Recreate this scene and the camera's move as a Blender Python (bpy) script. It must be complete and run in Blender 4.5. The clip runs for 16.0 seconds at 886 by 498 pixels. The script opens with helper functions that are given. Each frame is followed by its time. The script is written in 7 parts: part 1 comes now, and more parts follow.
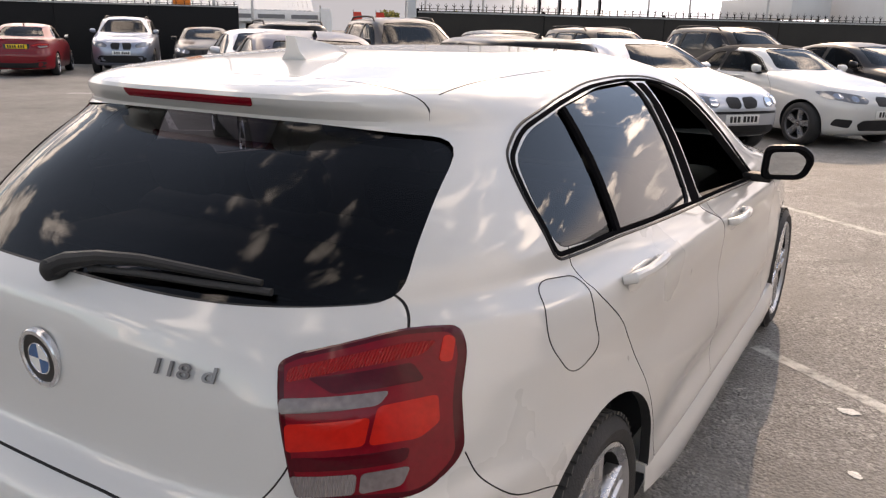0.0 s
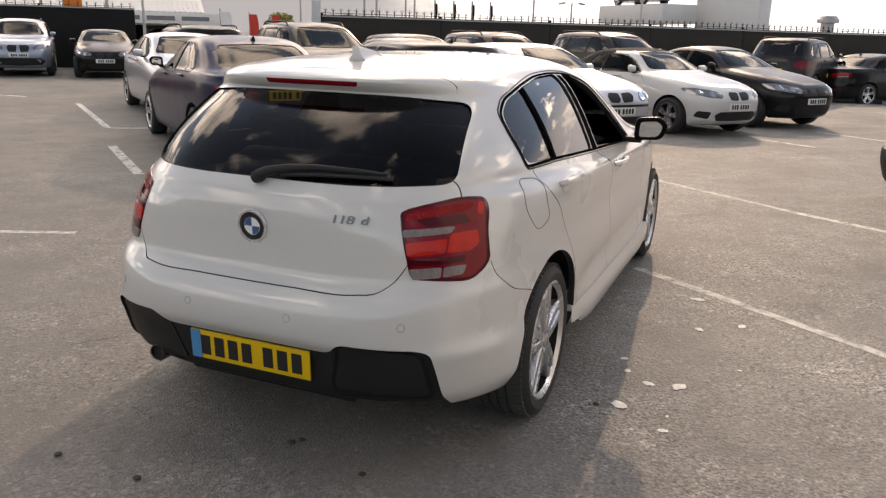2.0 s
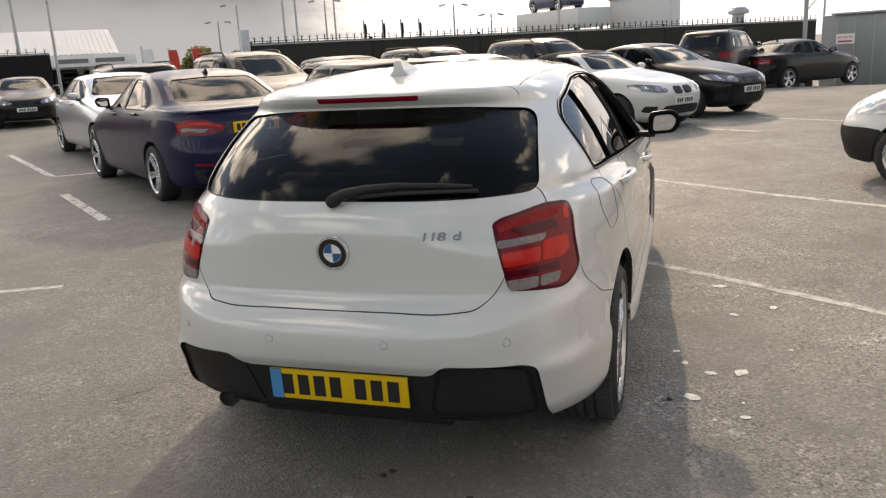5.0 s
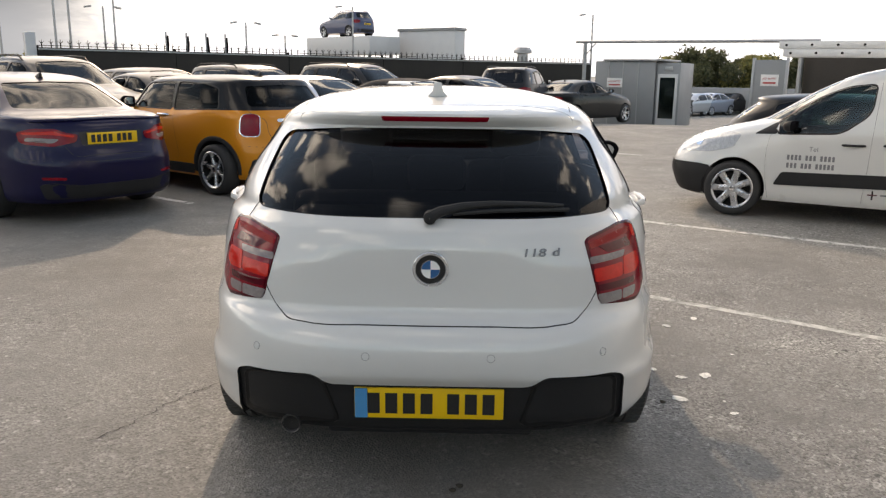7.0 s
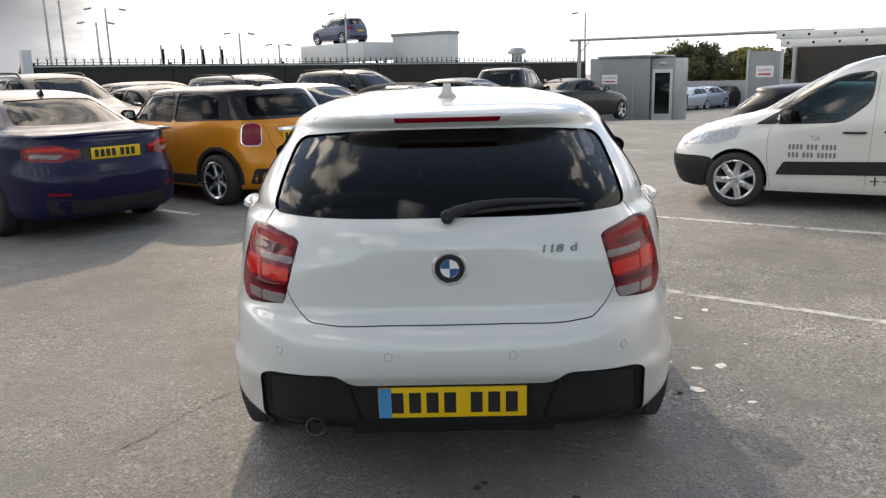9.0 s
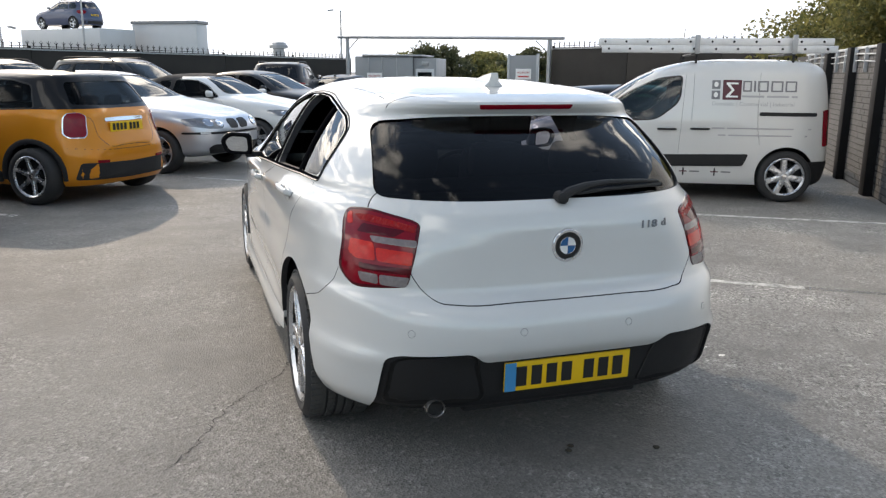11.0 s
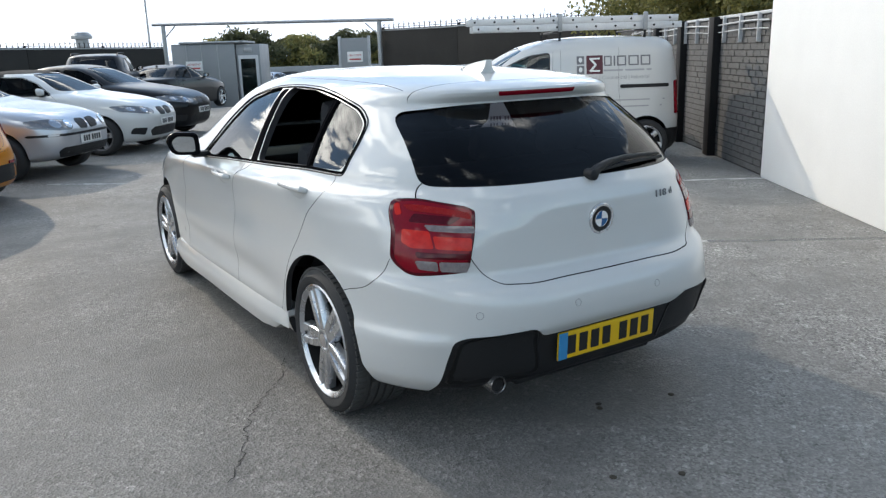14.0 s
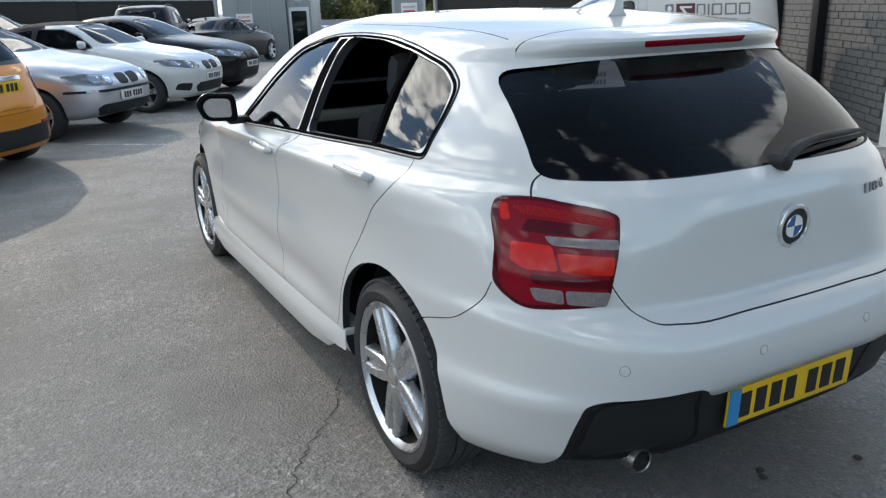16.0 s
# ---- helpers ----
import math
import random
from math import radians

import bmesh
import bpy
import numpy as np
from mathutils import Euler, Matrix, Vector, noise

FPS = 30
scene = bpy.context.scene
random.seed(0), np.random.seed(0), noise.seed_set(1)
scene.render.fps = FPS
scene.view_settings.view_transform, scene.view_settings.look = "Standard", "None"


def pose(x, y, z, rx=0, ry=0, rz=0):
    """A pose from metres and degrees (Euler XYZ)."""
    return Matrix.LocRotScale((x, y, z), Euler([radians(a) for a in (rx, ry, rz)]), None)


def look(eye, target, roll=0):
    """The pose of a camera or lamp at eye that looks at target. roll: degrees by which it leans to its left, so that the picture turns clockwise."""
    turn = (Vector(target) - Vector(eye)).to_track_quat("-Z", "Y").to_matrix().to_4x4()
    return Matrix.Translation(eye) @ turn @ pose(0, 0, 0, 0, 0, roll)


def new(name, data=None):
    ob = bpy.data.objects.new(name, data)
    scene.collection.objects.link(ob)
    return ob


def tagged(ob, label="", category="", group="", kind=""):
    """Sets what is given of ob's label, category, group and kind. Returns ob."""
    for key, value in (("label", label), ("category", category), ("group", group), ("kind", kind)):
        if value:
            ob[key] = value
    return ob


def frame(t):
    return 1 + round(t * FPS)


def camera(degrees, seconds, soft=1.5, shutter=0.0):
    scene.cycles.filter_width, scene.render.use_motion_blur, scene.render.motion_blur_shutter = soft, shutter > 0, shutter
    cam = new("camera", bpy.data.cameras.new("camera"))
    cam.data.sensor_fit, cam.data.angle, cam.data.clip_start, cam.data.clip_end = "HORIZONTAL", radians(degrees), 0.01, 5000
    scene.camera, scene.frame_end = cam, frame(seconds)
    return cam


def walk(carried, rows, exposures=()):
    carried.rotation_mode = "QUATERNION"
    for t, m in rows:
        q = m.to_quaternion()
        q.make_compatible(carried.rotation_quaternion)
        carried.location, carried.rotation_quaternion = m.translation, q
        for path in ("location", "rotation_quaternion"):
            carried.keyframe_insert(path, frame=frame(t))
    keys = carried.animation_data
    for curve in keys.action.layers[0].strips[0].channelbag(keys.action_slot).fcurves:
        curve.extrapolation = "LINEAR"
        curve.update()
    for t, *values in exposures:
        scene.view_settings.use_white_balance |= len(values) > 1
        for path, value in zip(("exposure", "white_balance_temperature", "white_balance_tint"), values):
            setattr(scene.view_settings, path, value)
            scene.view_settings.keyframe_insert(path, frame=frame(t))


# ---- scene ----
cam = camera(59.4, 16.0, 1.3)
PATH = [
    (0, (1.342, -0.719, 1.442), (0.356, 0.936, 0.903), 1.3),
    (0.5, (1.465, -1.207, 1.443), (0.52, 0.484, 0.943), 1.1),
    (1, (1.481, -1.637, 1.434), (0.649, 0.104, 0.907), 1.2),
    (1.5, (1.535, -1.929, 1.463), (0.781, -0.156, 0.925), 1.6),
    (2, (1.595, -2.065, 1.471), (0.85, -0.285, 0.943), 1.5),
    (2.5, (1.589, -2.07, 1.467), (0.838, -0.29, 0.949), 1.5),
    (3, (1.594, -2.061, 1.47), (0.84, -0.278, 0.967), 1.2),
    (3.5, (1.6, -2.056, 1.465), (0.841, -0.273, 0.971), 0.1),
    (3.7, (1.603, -2.056, 1.468), (0.843, -0.273, 0.975), -0.2),
    (5.8, (0.559, -2.27, 1.433), (0.154, -0.371, 0.951), -1.3),
    (6, (0.431, -2.29, 1.434), (0.11, -0.372, 0.962), 0.6),
    (6.5, (0.136, -2.375, 1.437), (0.065, -0.43, 0.98), 0.5),
    (7, (0.078, -2.412, 1.459), (0.048, -0.462, 1.018), 0.7),
    (7.5, (0.083, -2.422, 1.45), (0.033, -0.47, 1.017), -0.7),
    (8, (0.089, -2.427, 1.451), (0.042, -0.474, 1.021), -1.3),
    (8.5, (0.079, -2.434, 1.449), (0.031, -0.481, 1.018), -1.4),
    (8.7, (0.073, -2.439, 1.452), (0.026, -0.487, 1.02), -1.4),
    (10.8, (-1.118, -2.333, 1.419), (-0.597, -0.453, 0.978), 0.1),
    (11, (-1.264, -2.347, 1.426), (-0.648, -0.497, 0.981), 0.5),
    (11.5, (-1.531, -2.271, 1.43), (-0.75, -0.494, 0.948), 0.5),
    (12, (-1.735, -2.123, 1.447), (-0.844, -0.392, 0.988), -0.1),
    (12.5, (-1.973, -2.079, 1.456), (-0.99, -0.41, 0.956), -0.5),
    (13, (-2.031, -2.064, 1.467), (-1.022, -0.414, 0.958), -1.2),
    (13.5, (-2.03, -2.077, 1.466), (-1.015, -0.423, 0.98), -1.8),
    (14, (-2.031, -2.084, 1.465), (-1.014, -0.435, 0.972), -1.7),
    (14.5, (-2.042, -2.072, 1.466), (-1.017, -0.429, 0.965), -1.5),
    (15, (-2.058, -1.983, 1.443), (-1.01, -0.358, 0.933), -1.1),
    (15.5, (-1.9, -1.658, 1.383), (-0.882, -0.043, 0.787), -1.3),
    (16, (-1.745, -1.252, 1.415), (-0.852, 0.435, 0.818), -1.8),
]
EXPOSURES = [(0, 0.14, 9100, 24), (1.8, -0.06, 9500, 23), (3.5, -0.05, 9500, 20), (7, 0.08, 8900, 17), (11, 0.12, 7700, 13), (14.5, 0.0, 7000, 9), (16, 0.0, 7000, 9)]
walk(cam, [(t, look(eye, target, roll)) for t, eye, target, roll in PATH], EXPOSURES)

# ---------- sky and sun ----------
SUN_WAY = Vector((-0.27, 1.9, 1.0)).normalized()      # towards the sun
CLOUD_AT = (1.90, 0.62, 0.0)
world = bpy.data.worlds.new("sky")
scene.world = world
world.use_nodes = True
_w = world.node_tree
_sky = _w.nodes.new("ShaderNodeTexSky")
_sky.sky_type, _sky.sun_disc = "NISHITA", False
_sky.sun_elevation = math.asin(SUN_WAY.z)
_sky.sun_rotation = math.atan2(SUN_WAY.x, SUN_WAY.y)
_sky.air_density, _sky.dust_density, _sky.ozone_density = 1.0, 0.25, 2.0


def sky_math(op, *args):
    n = _w.nodes.new("ShaderNodeMath")
    n.operation = op
    for i, v in enumerate(args):
        if isinstance(v, (int, float)):
            n.inputs[i].default_value = v
        else:
            _w.links.new(v, n.inputs[i])
    return n.outputs[0]


def sky_range(src, a, b, lo, hi):
    n = _w.nodes.new("ShaderNodeMapRange")
    n.interpolation_type = "SMOOTHSTEP"
    for i, v in enumerate((a, b, lo, hi)):
        n.inputs[i + 1].default_value = v
    _w.links.new(src, n.inputs[0])
    return n.outputs[0]


def sky_mix(fac, a, b, blend="MIX"):
    n = _w.nodes.new("ShaderNodeMixRGB")
    n.blend_type = blend
    for i, v in enumerate((fac, a, b)):
        if isinstance(v, (int, float, tuple)):
            n.inputs[i].default_value = v
        else:
            _w.links.new(v, n.inputs[i])
    return n.outputs[0]


def sky_noise(src, scale, detail, rough):
    n = _w.nodes.new("ShaderNodeTexNoise")
    n.inputs["Scale"].default_value, n.inputs["Detail"].default_value, n.inputs["Roughness"].default_value = scale, detail, rough
    _w.links.new(src, n.inputs["Vector"])
    return n.outputs["Fac"]


_way = _w.nodes.new("ShaderNodeTexCoord").outputs["Generated"]
_sep = _w.nodes.new("ShaderNodeSeparateXYZ")
_w.links.new(_way, _sep.inputs[0])
_div = _w.nodes.new("ShaderNodeVectorMath")
_div.operation = "DIVIDE"
_w.links.new(_way, _div.inputs[0])
_w.links.new(sky_math("MAXIMUM", sky_math("ADD", _sep.outputs[2], 0.22), 0.12), _div.inputs[1])
_mp = _w.nodes.new("ShaderNodeMapping")
_mp.inputs["Location"].default_value = CLOUD_AT
_w.links.new(_div.outputs[0], _mp.inputs["Vector"])
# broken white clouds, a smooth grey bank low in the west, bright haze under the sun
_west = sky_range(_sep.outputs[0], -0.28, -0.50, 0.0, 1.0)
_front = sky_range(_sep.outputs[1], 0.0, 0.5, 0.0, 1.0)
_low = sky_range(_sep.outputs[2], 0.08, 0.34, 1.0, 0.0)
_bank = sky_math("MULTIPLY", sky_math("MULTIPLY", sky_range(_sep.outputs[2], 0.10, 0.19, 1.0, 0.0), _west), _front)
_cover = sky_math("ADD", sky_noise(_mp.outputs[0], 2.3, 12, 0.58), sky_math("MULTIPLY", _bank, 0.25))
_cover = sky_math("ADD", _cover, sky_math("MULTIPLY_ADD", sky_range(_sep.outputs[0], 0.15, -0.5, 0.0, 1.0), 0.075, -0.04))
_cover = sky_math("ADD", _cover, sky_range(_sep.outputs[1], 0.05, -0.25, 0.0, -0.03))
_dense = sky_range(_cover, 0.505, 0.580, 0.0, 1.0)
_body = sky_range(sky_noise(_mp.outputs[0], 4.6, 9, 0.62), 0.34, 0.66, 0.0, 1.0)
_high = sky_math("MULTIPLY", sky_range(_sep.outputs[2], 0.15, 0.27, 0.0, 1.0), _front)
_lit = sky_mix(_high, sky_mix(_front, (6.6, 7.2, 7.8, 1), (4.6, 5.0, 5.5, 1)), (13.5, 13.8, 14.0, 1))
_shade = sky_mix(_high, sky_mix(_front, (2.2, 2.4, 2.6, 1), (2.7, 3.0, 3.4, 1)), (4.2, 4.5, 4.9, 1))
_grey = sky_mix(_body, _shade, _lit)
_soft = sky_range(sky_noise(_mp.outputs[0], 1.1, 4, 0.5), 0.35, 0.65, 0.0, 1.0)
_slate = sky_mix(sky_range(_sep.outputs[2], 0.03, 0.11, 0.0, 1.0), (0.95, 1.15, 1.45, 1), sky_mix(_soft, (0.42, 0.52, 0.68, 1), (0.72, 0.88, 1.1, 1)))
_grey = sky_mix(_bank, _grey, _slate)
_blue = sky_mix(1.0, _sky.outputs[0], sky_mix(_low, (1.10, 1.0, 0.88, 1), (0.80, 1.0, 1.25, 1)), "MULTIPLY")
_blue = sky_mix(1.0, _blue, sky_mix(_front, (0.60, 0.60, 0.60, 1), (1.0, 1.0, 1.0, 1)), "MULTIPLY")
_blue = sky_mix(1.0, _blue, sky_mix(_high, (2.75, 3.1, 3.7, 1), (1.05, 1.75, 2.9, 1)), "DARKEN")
_bg = _w.nodes["Background"]
_bg.inputs[1].default_value = 0.445
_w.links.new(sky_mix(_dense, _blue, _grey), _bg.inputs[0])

sun = new("sun", bpy.data.lights.new("sun", "SUN"))
sun.data.energy, sun.data.angle, sun.data.color = 1.6, radians(0.6), (1.0, 0.90, 0.77)
sun.matrix_world = look(SUN_WAY * 50, (0, 0, 0))

# ---------- materials ----------
def mat(name, col, rough=0.5, metal=0.0, var=0.12, scale=6.0, fine=90.0, bump=0.0, coat=0.0, spec=0.5, rvar=0.08):
    m = bpy.data.materials.new(name)
    m.use_nodes = True
    nt = m.node_tree
    b = nt.nodes["Principled BSDF"]
    tc = nt.nodes.new("ShaderNodeTexCoord")
    n1 = nt.nodes.new("ShaderNodeTexNoise")
    n1.inputs["Scale"].default_value, n1.inputs["Detail"].default_value = scale, 5
    n2 = nt.nodes.new("ShaderNodeTexNoise")
    n2.inputs["Scale"].default_value, n2.inputs["Detail"].default_value = fine, 3
    for n in (n1, n2):
        nt.links.new(tc.outputs["Object"], n.inputs["Vector"])
    add = nt.nodes.new("ShaderNodeMath")
    add.operation = "ADD"
    nt.links.new(n1.outputs["Fac"], add.inputs[0])
    nt.links.new(n2.outputs["Fac"], add.inputs[1])
    rng = nt.nodes.new("ShaderNodeMapRange")
    rng.inputs[1].default_value, rng.inputs[2].default_value = 0.6, 1.4
    rng.inputs[3].default_value, rng.inputs[4].default_value = 1 - var, 1 + var
    nt.links.new(add.outputs[0], rng.inputs[0])
    mul = nt.nodes.new("ShaderNodeVectorMath")
    mul.operation = "SCALE"
    mul.inputs[0].default_value = col[:3]
    nt.links.new(rng.outputs[0], mul.inputs["Scale"])
    nt.links.new(mul.outputs[0], b.inputs["Base Color"])
    rr = nt.nodes.new("ShaderNodeMapRange")
    rr.inputs[1].default_value, rr.inputs[2].default_value = 0.3, 0.7
    rr.inputs[3].default_value, rr.inputs[4].default_value = max(0.0, rough - rvar), min(1.0, rough + rvar)
    nt.links.new(n1.outputs["Fac"], rr.inputs[0])
    nt.links.new(rr.outputs[0], b.inputs["Roughness"])
    b.inputs["Metallic"].default_value = metal
    b.inputs["Coat Weight"].default_value = coat
    b.inputs["Coat Roughness"].default_value = 0.03
    b.inputs["Specular IOR Level"].default_value = spec
    if bump:
        bp = nt.nodes.new("ShaderNodeBump")
        bp.inputs["Strength"].default_value, bp.inputs["Distance"].default_value = bump, 0.01
        nt.links.new(n2.outputs["Fac"], bp.inputs["Height"])
        nt.links.new(bp.outputs[0], b.inputs["Normal"])
    return m


def glass(name, tint, gloss=1.0, ior=1.5):
    m = bpy.data.materials.new(name)
    m.use_nodes = True
    nt = m.node_tree
    nt.nodes.remove(nt.nodes["Principled BSDF"])
    out = nt.nodes["Material Output"]
    tr = nt.nodes.new("ShaderNodeBsdfTransparent")
    tr.inputs[0].default_value = (*tint, 1)
    gl = nt.nodes.new("ShaderNodeBsdfGlossy")
    gl.inputs["Roughness"].default_value = 0.0
    gl.inputs[0].default_value = (gloss, gloss, gloss, 1)
    fr = nt.nodes.new("ShaderNodeFresnel")
    fr.inputs[0].default_value = ior
    mx = nt.nodes.new("ShaderNodeMixShader")
    nt.links.new(fr.outputs[0], mx.inputs[0])
    nt.links.new(tr.outputs[0], mx.inputs[1])
    nt.links.new(gl.outputs[0], mx.inputs[2])
    nt.links.new(mx.outputs[0], out.inputs[0])
    return m


def paint(name, col, metal=0.0, rough=0.35, coat=0.6):
    return mat(name, col, rough, metal, var=0.03, scale=1.5, fine=700, coat=coat, rvar=0.03, spec=0.2)


M_WHITE = mat("white_paint", (0.595, 0.595, 0.58), 0.30, 0.0, var=0.03, scale=1.5, fine=700, coat=1.0, rvar=0.03, spec=0.5)
M_WHITE.node_tree.nodes["Principled BSDF"].inputs["Coat IOR"].default_value = 1.55
M_BLUE = paint("dark_blue_paint", (0.0035, 0.003, 0.032), 0.1, 0.3, 0.28)
M_ORANGE = paint("amber_paint", (0.62, 0.22, 0.012), 0.25, 0.35)
M_SILVER = paint("silver_paint", (0.52, 0.54, 0.58), 0.7, 0.32)
M_GREYBLUE = paint("grey_blue_paint", (0.30, 0.34, 0.42), 0.6, 0.32)
M_BLACKP = paint("black_paint", (0.006, 0.006, 0.007), 0.0, 0.3, 0.25)
M_DARKP = paint("dark_grey_paint", (0.016, 0.017, 0.021), 0.3, 0.35, 0.28)
M_REDP = paint("red_paint", (0.20, 0.006, 0.012))
M_DARKPLASTIC = mat("dark_moulded_plastic", (0.008, 0.008, 0.008), 0.40, var=0.2, fine=300, spec=0.25)
M_PLASTIC = mat("black_plastic", (0.016, 0.016, 0.017), 0.55, var=0.2, bump=0.15, fine=400, spec=0.3)
M_TRIM = mat("dark_interior", (0.02, 0.02, 0.022), 0.8, var=0.2)
M_SEAT = mat("seat_cloth", (0.06, 0.06, 0.066), 0.9, var=0.25, bump=0.3, fine=250)
M_RUBBER = mat("tyre_rubber", (0.022, 0.022, 0.023), 0.75, var=0.25, bump=0.2, fine=160)
M_TREAD = mat("dusty_tread", (0.065, 0.064, 0.062), 0.85, var=0.25, bump=0.2, fine=160, spec=0.3)
M_ALLOY = mat("alloy_wheel", (0.55, 0.56, 0.58), 0.28, 0.9, var=0.06, scale=12)
M_DARKALLOY = mat("dark_alloy", (0.12, 0.12, 0.13), 0.35, 0.8, var=0.1)
M_STEEL = mat("brake_steel", (0.2, 0.19, 0.18), 0.45, 0.9, var=0.2)
# near-black that puts the shade between wheel spokes into the colour
M_WHEELGAP = mat("gap_black", (0.012, 0.012, 0.012), 0.8, 0.0, var=0.2, spec=0.2)
M_CHROME = mat("chrome", (0.75, 0.75, 0.77), 0.08, 1.0, var=0.03, rvar=0.02)
M_YPLATE = mat("yellow_plate", (0.80, 0.48, 0.01), 0.35, var=0.04, fine=900)
M_WPLATE = mat("white_plate", (0.75, 0.75, 0.73), 0.35, var=0.04)
M_BLUEBAND = mat("blue_band", (0.03, 0.25, 0.50), 0.4, var=0.04)
M_ENAMEL = mat("blue_enamel", (0.012, 0.10, 0.26), 0.25, var=0.05, coat=0.5)
M_INK = mat("black_ink", (0.01, 0.01, 0.01), 0.5)
M_REDLENS = mat("red_lens", (0.20, 0.002, 0.010), 0.12, var=0.15, scale=20, coat=0.12, rvar=0.05, spec=0.25)
M_REDBRIGHT = mat("bright_red_lens", (0.56, 0.016, 0.010), 0.15, var=0.15, scale=25, coat=0.12, spec=0.25)
M_REDDARK = mat("dark_red_lens", (0.075, 0.001, 0.006), 0.1, var=0.2, scale=20, coat=0.12, spec=0.25)
M_CLEARLENS = mat("clear_lens", (0.19, 0.155, 0.155), 0.15, 0.0, var=0.25, scale=40, coat=0.2)


def ribbed(m, scale=260.0):
    """Fine upright ribs moulded into a lens."""
    nt = m.node_tree
    tc = nt.nodes.new("ShaderNodeTexCoord")
    wv = nt.nodes.new("ShaderNodeTexWave")
    wv.inputs["Scale"].default_value = scale / 6.2832 * 2
    nt.links.new(tc.outputs["Object"], wv.inputs["Vector"])
    bp = nt.nodes.new("ShaderNodeBump")
    bp.inputs["Strength"].default_value, bp.inputs["Distance"].default_value = 0.9, 0.003
    nt.links.new(wv.outputs["Fac"], bp.inputs["Height"])
    nt.links.new(bp.outputs[0], nt.nodes["Principled BSDF"].inputs["Normal"])
    return m


M_CLEARRIB = ribbed(mat("ribbed_clear_lens", (0.26, 0.225, 0.225), 0.2, 0.0, var=0.2, scale=40, coat=0.2))
M_REDRIB = ribbed(mat("ribbed_red_lens", (0.36, 0.008, 0.010), 0.2, var=0.1, scale=40, coat=0.1, spec=0.25))
M_LAMP = mat("headlamp_reflector", (0.20, 0.21, 0.23), 0.12, 0.4, var=0.35, scale=25, coat=1.0)
M_GLASS = glass("clear_glass", (0.34, 0.41, 0.40), 1.0, 1.55)
M_CARGLASS = glass("dark_car_glass", (0.12, 0.145, 0.16), 1.0, 1.20)
M_TINT = glass("tinted_glass", (0.18, 0.18, 0.21), 1.0, 1.33)
M_VANGLASS = glass("teal_glass", (0.30, 0.48, 0.47), 1.0, 1.55)
M_PRIVACY = glass("privacy_glass", (0.13, 0.13, 0.14), 1.0, 1.62)
M_CHROMELINE = mat("satin_dark_strip", (0.022, 0.022, 0.024), 0.45, 0.0, var=0.08, spec=0.3)
M_PIPE = mat("sooty_steel", (0.24, 0.235, 0.23), 0.3, 0.9, var=0.3, scale=30)
M_BADGE = mat("satin_chrome", (0.72, 0.72, 0.73), 0.28, 0.75, var=0.05)
M_RING = mat("grey_sensor_ring", (0.22, 0.22, 0.22), 0.6, var=0.05)
M_LETTER = mat("grey_metal_letter", (0.20, 0.20, 0.21), 0.35, 0.6)
M_SEAL = mat("black_seal", (0.008, 0.008, 0.009), 0.6, var=0.15, spec=0.0)
M_MIRROR = mat("mirror_glass", (0.85, 0.87, 0.88), 0.02, 1.0, var=0.0, rvar=0.0)


G = -0.012      # the ground's height round the hatchback


# ---------- mesh helpers ----------
def mesh_ob(name, bm, materials, parent=None, label="", smooth=True, sharp=35):
    me = bpy.data.meshes.new(name)
    bm.normal_update()
    bm.to_mesh(me)
    bm.free()
    return link(name, me, materials, parent, label, smooth, sharp)


def link(name, me, materials, parent=None, label="", smooth=True, sharp=35):
    if not isinstance(materials, (list, tuple)):
        materials = [materials]
    for m in materials:
        me.materials.append(m)
    if smooth:
        me.polygons.foreach_set("use_smooth", [True] * len(me.polygons))
        me.set_sharp_from_angle(angle=radians(sharp))
    ob = new(name, me)
    if parent is not None:
        ob.parent = parent
    if label:
        ob["label"] = label
    return ob


def part(name, bm, material, parent, label="", smooth=True, sharp=35):
    return mesh_ob(name, bm, material, parent, label, smooth, sharp)


def empty(name, m, label="", category="", group="", kind=""):
    e = new(name)
    e.empty_display_size = 0.2
    e.matrix_world = m
    return tagged(e, label, category, group, kind)


def add_box(bm, x0, x1, y0, y1, z0, z1, bevel=0.0, m=None, seg=2, mi=0):
    r = bmesh.ops.create_cube(bm, size=1)
    vs = r["verts"]
    bmesh.ops.scale(bm, vec=(x1 - x0, y1 - y0, z1 - z0), verts=vs)
    bmesh.ops.translate(bm, vec=((x0 + x1) / 2, (y0 + y1) / 2, (z0 + z1) / 2), verts=vs)
    if bevel:
        es = list({e for v in vs for e in v.link_edges})
        r = bmesh.ops.bevel(bm, geom=vs + es, offset=bevel, segments=seg, affect="EDGES", profile=0.5)
        vs = list({v for f in r["faces"] for v in f.verts} | {v for v in vs if v.is_valid})
    if mi:
        for f in {f for v in vs for f in v.link_faces}:
            f.material_index = mi
    if m is not None:
        bmesh.ops.transform(bm, matrix=m, verts=vs)
    return vs


def box(x0, x1, y0, y1, z0, z1, bevel=0.0, m=None, seg=2):
    bm = bmesh.new()
    add_box(bm, x0, x1, y0, y1, z0, z1, bevel, m, seg)
    return bm


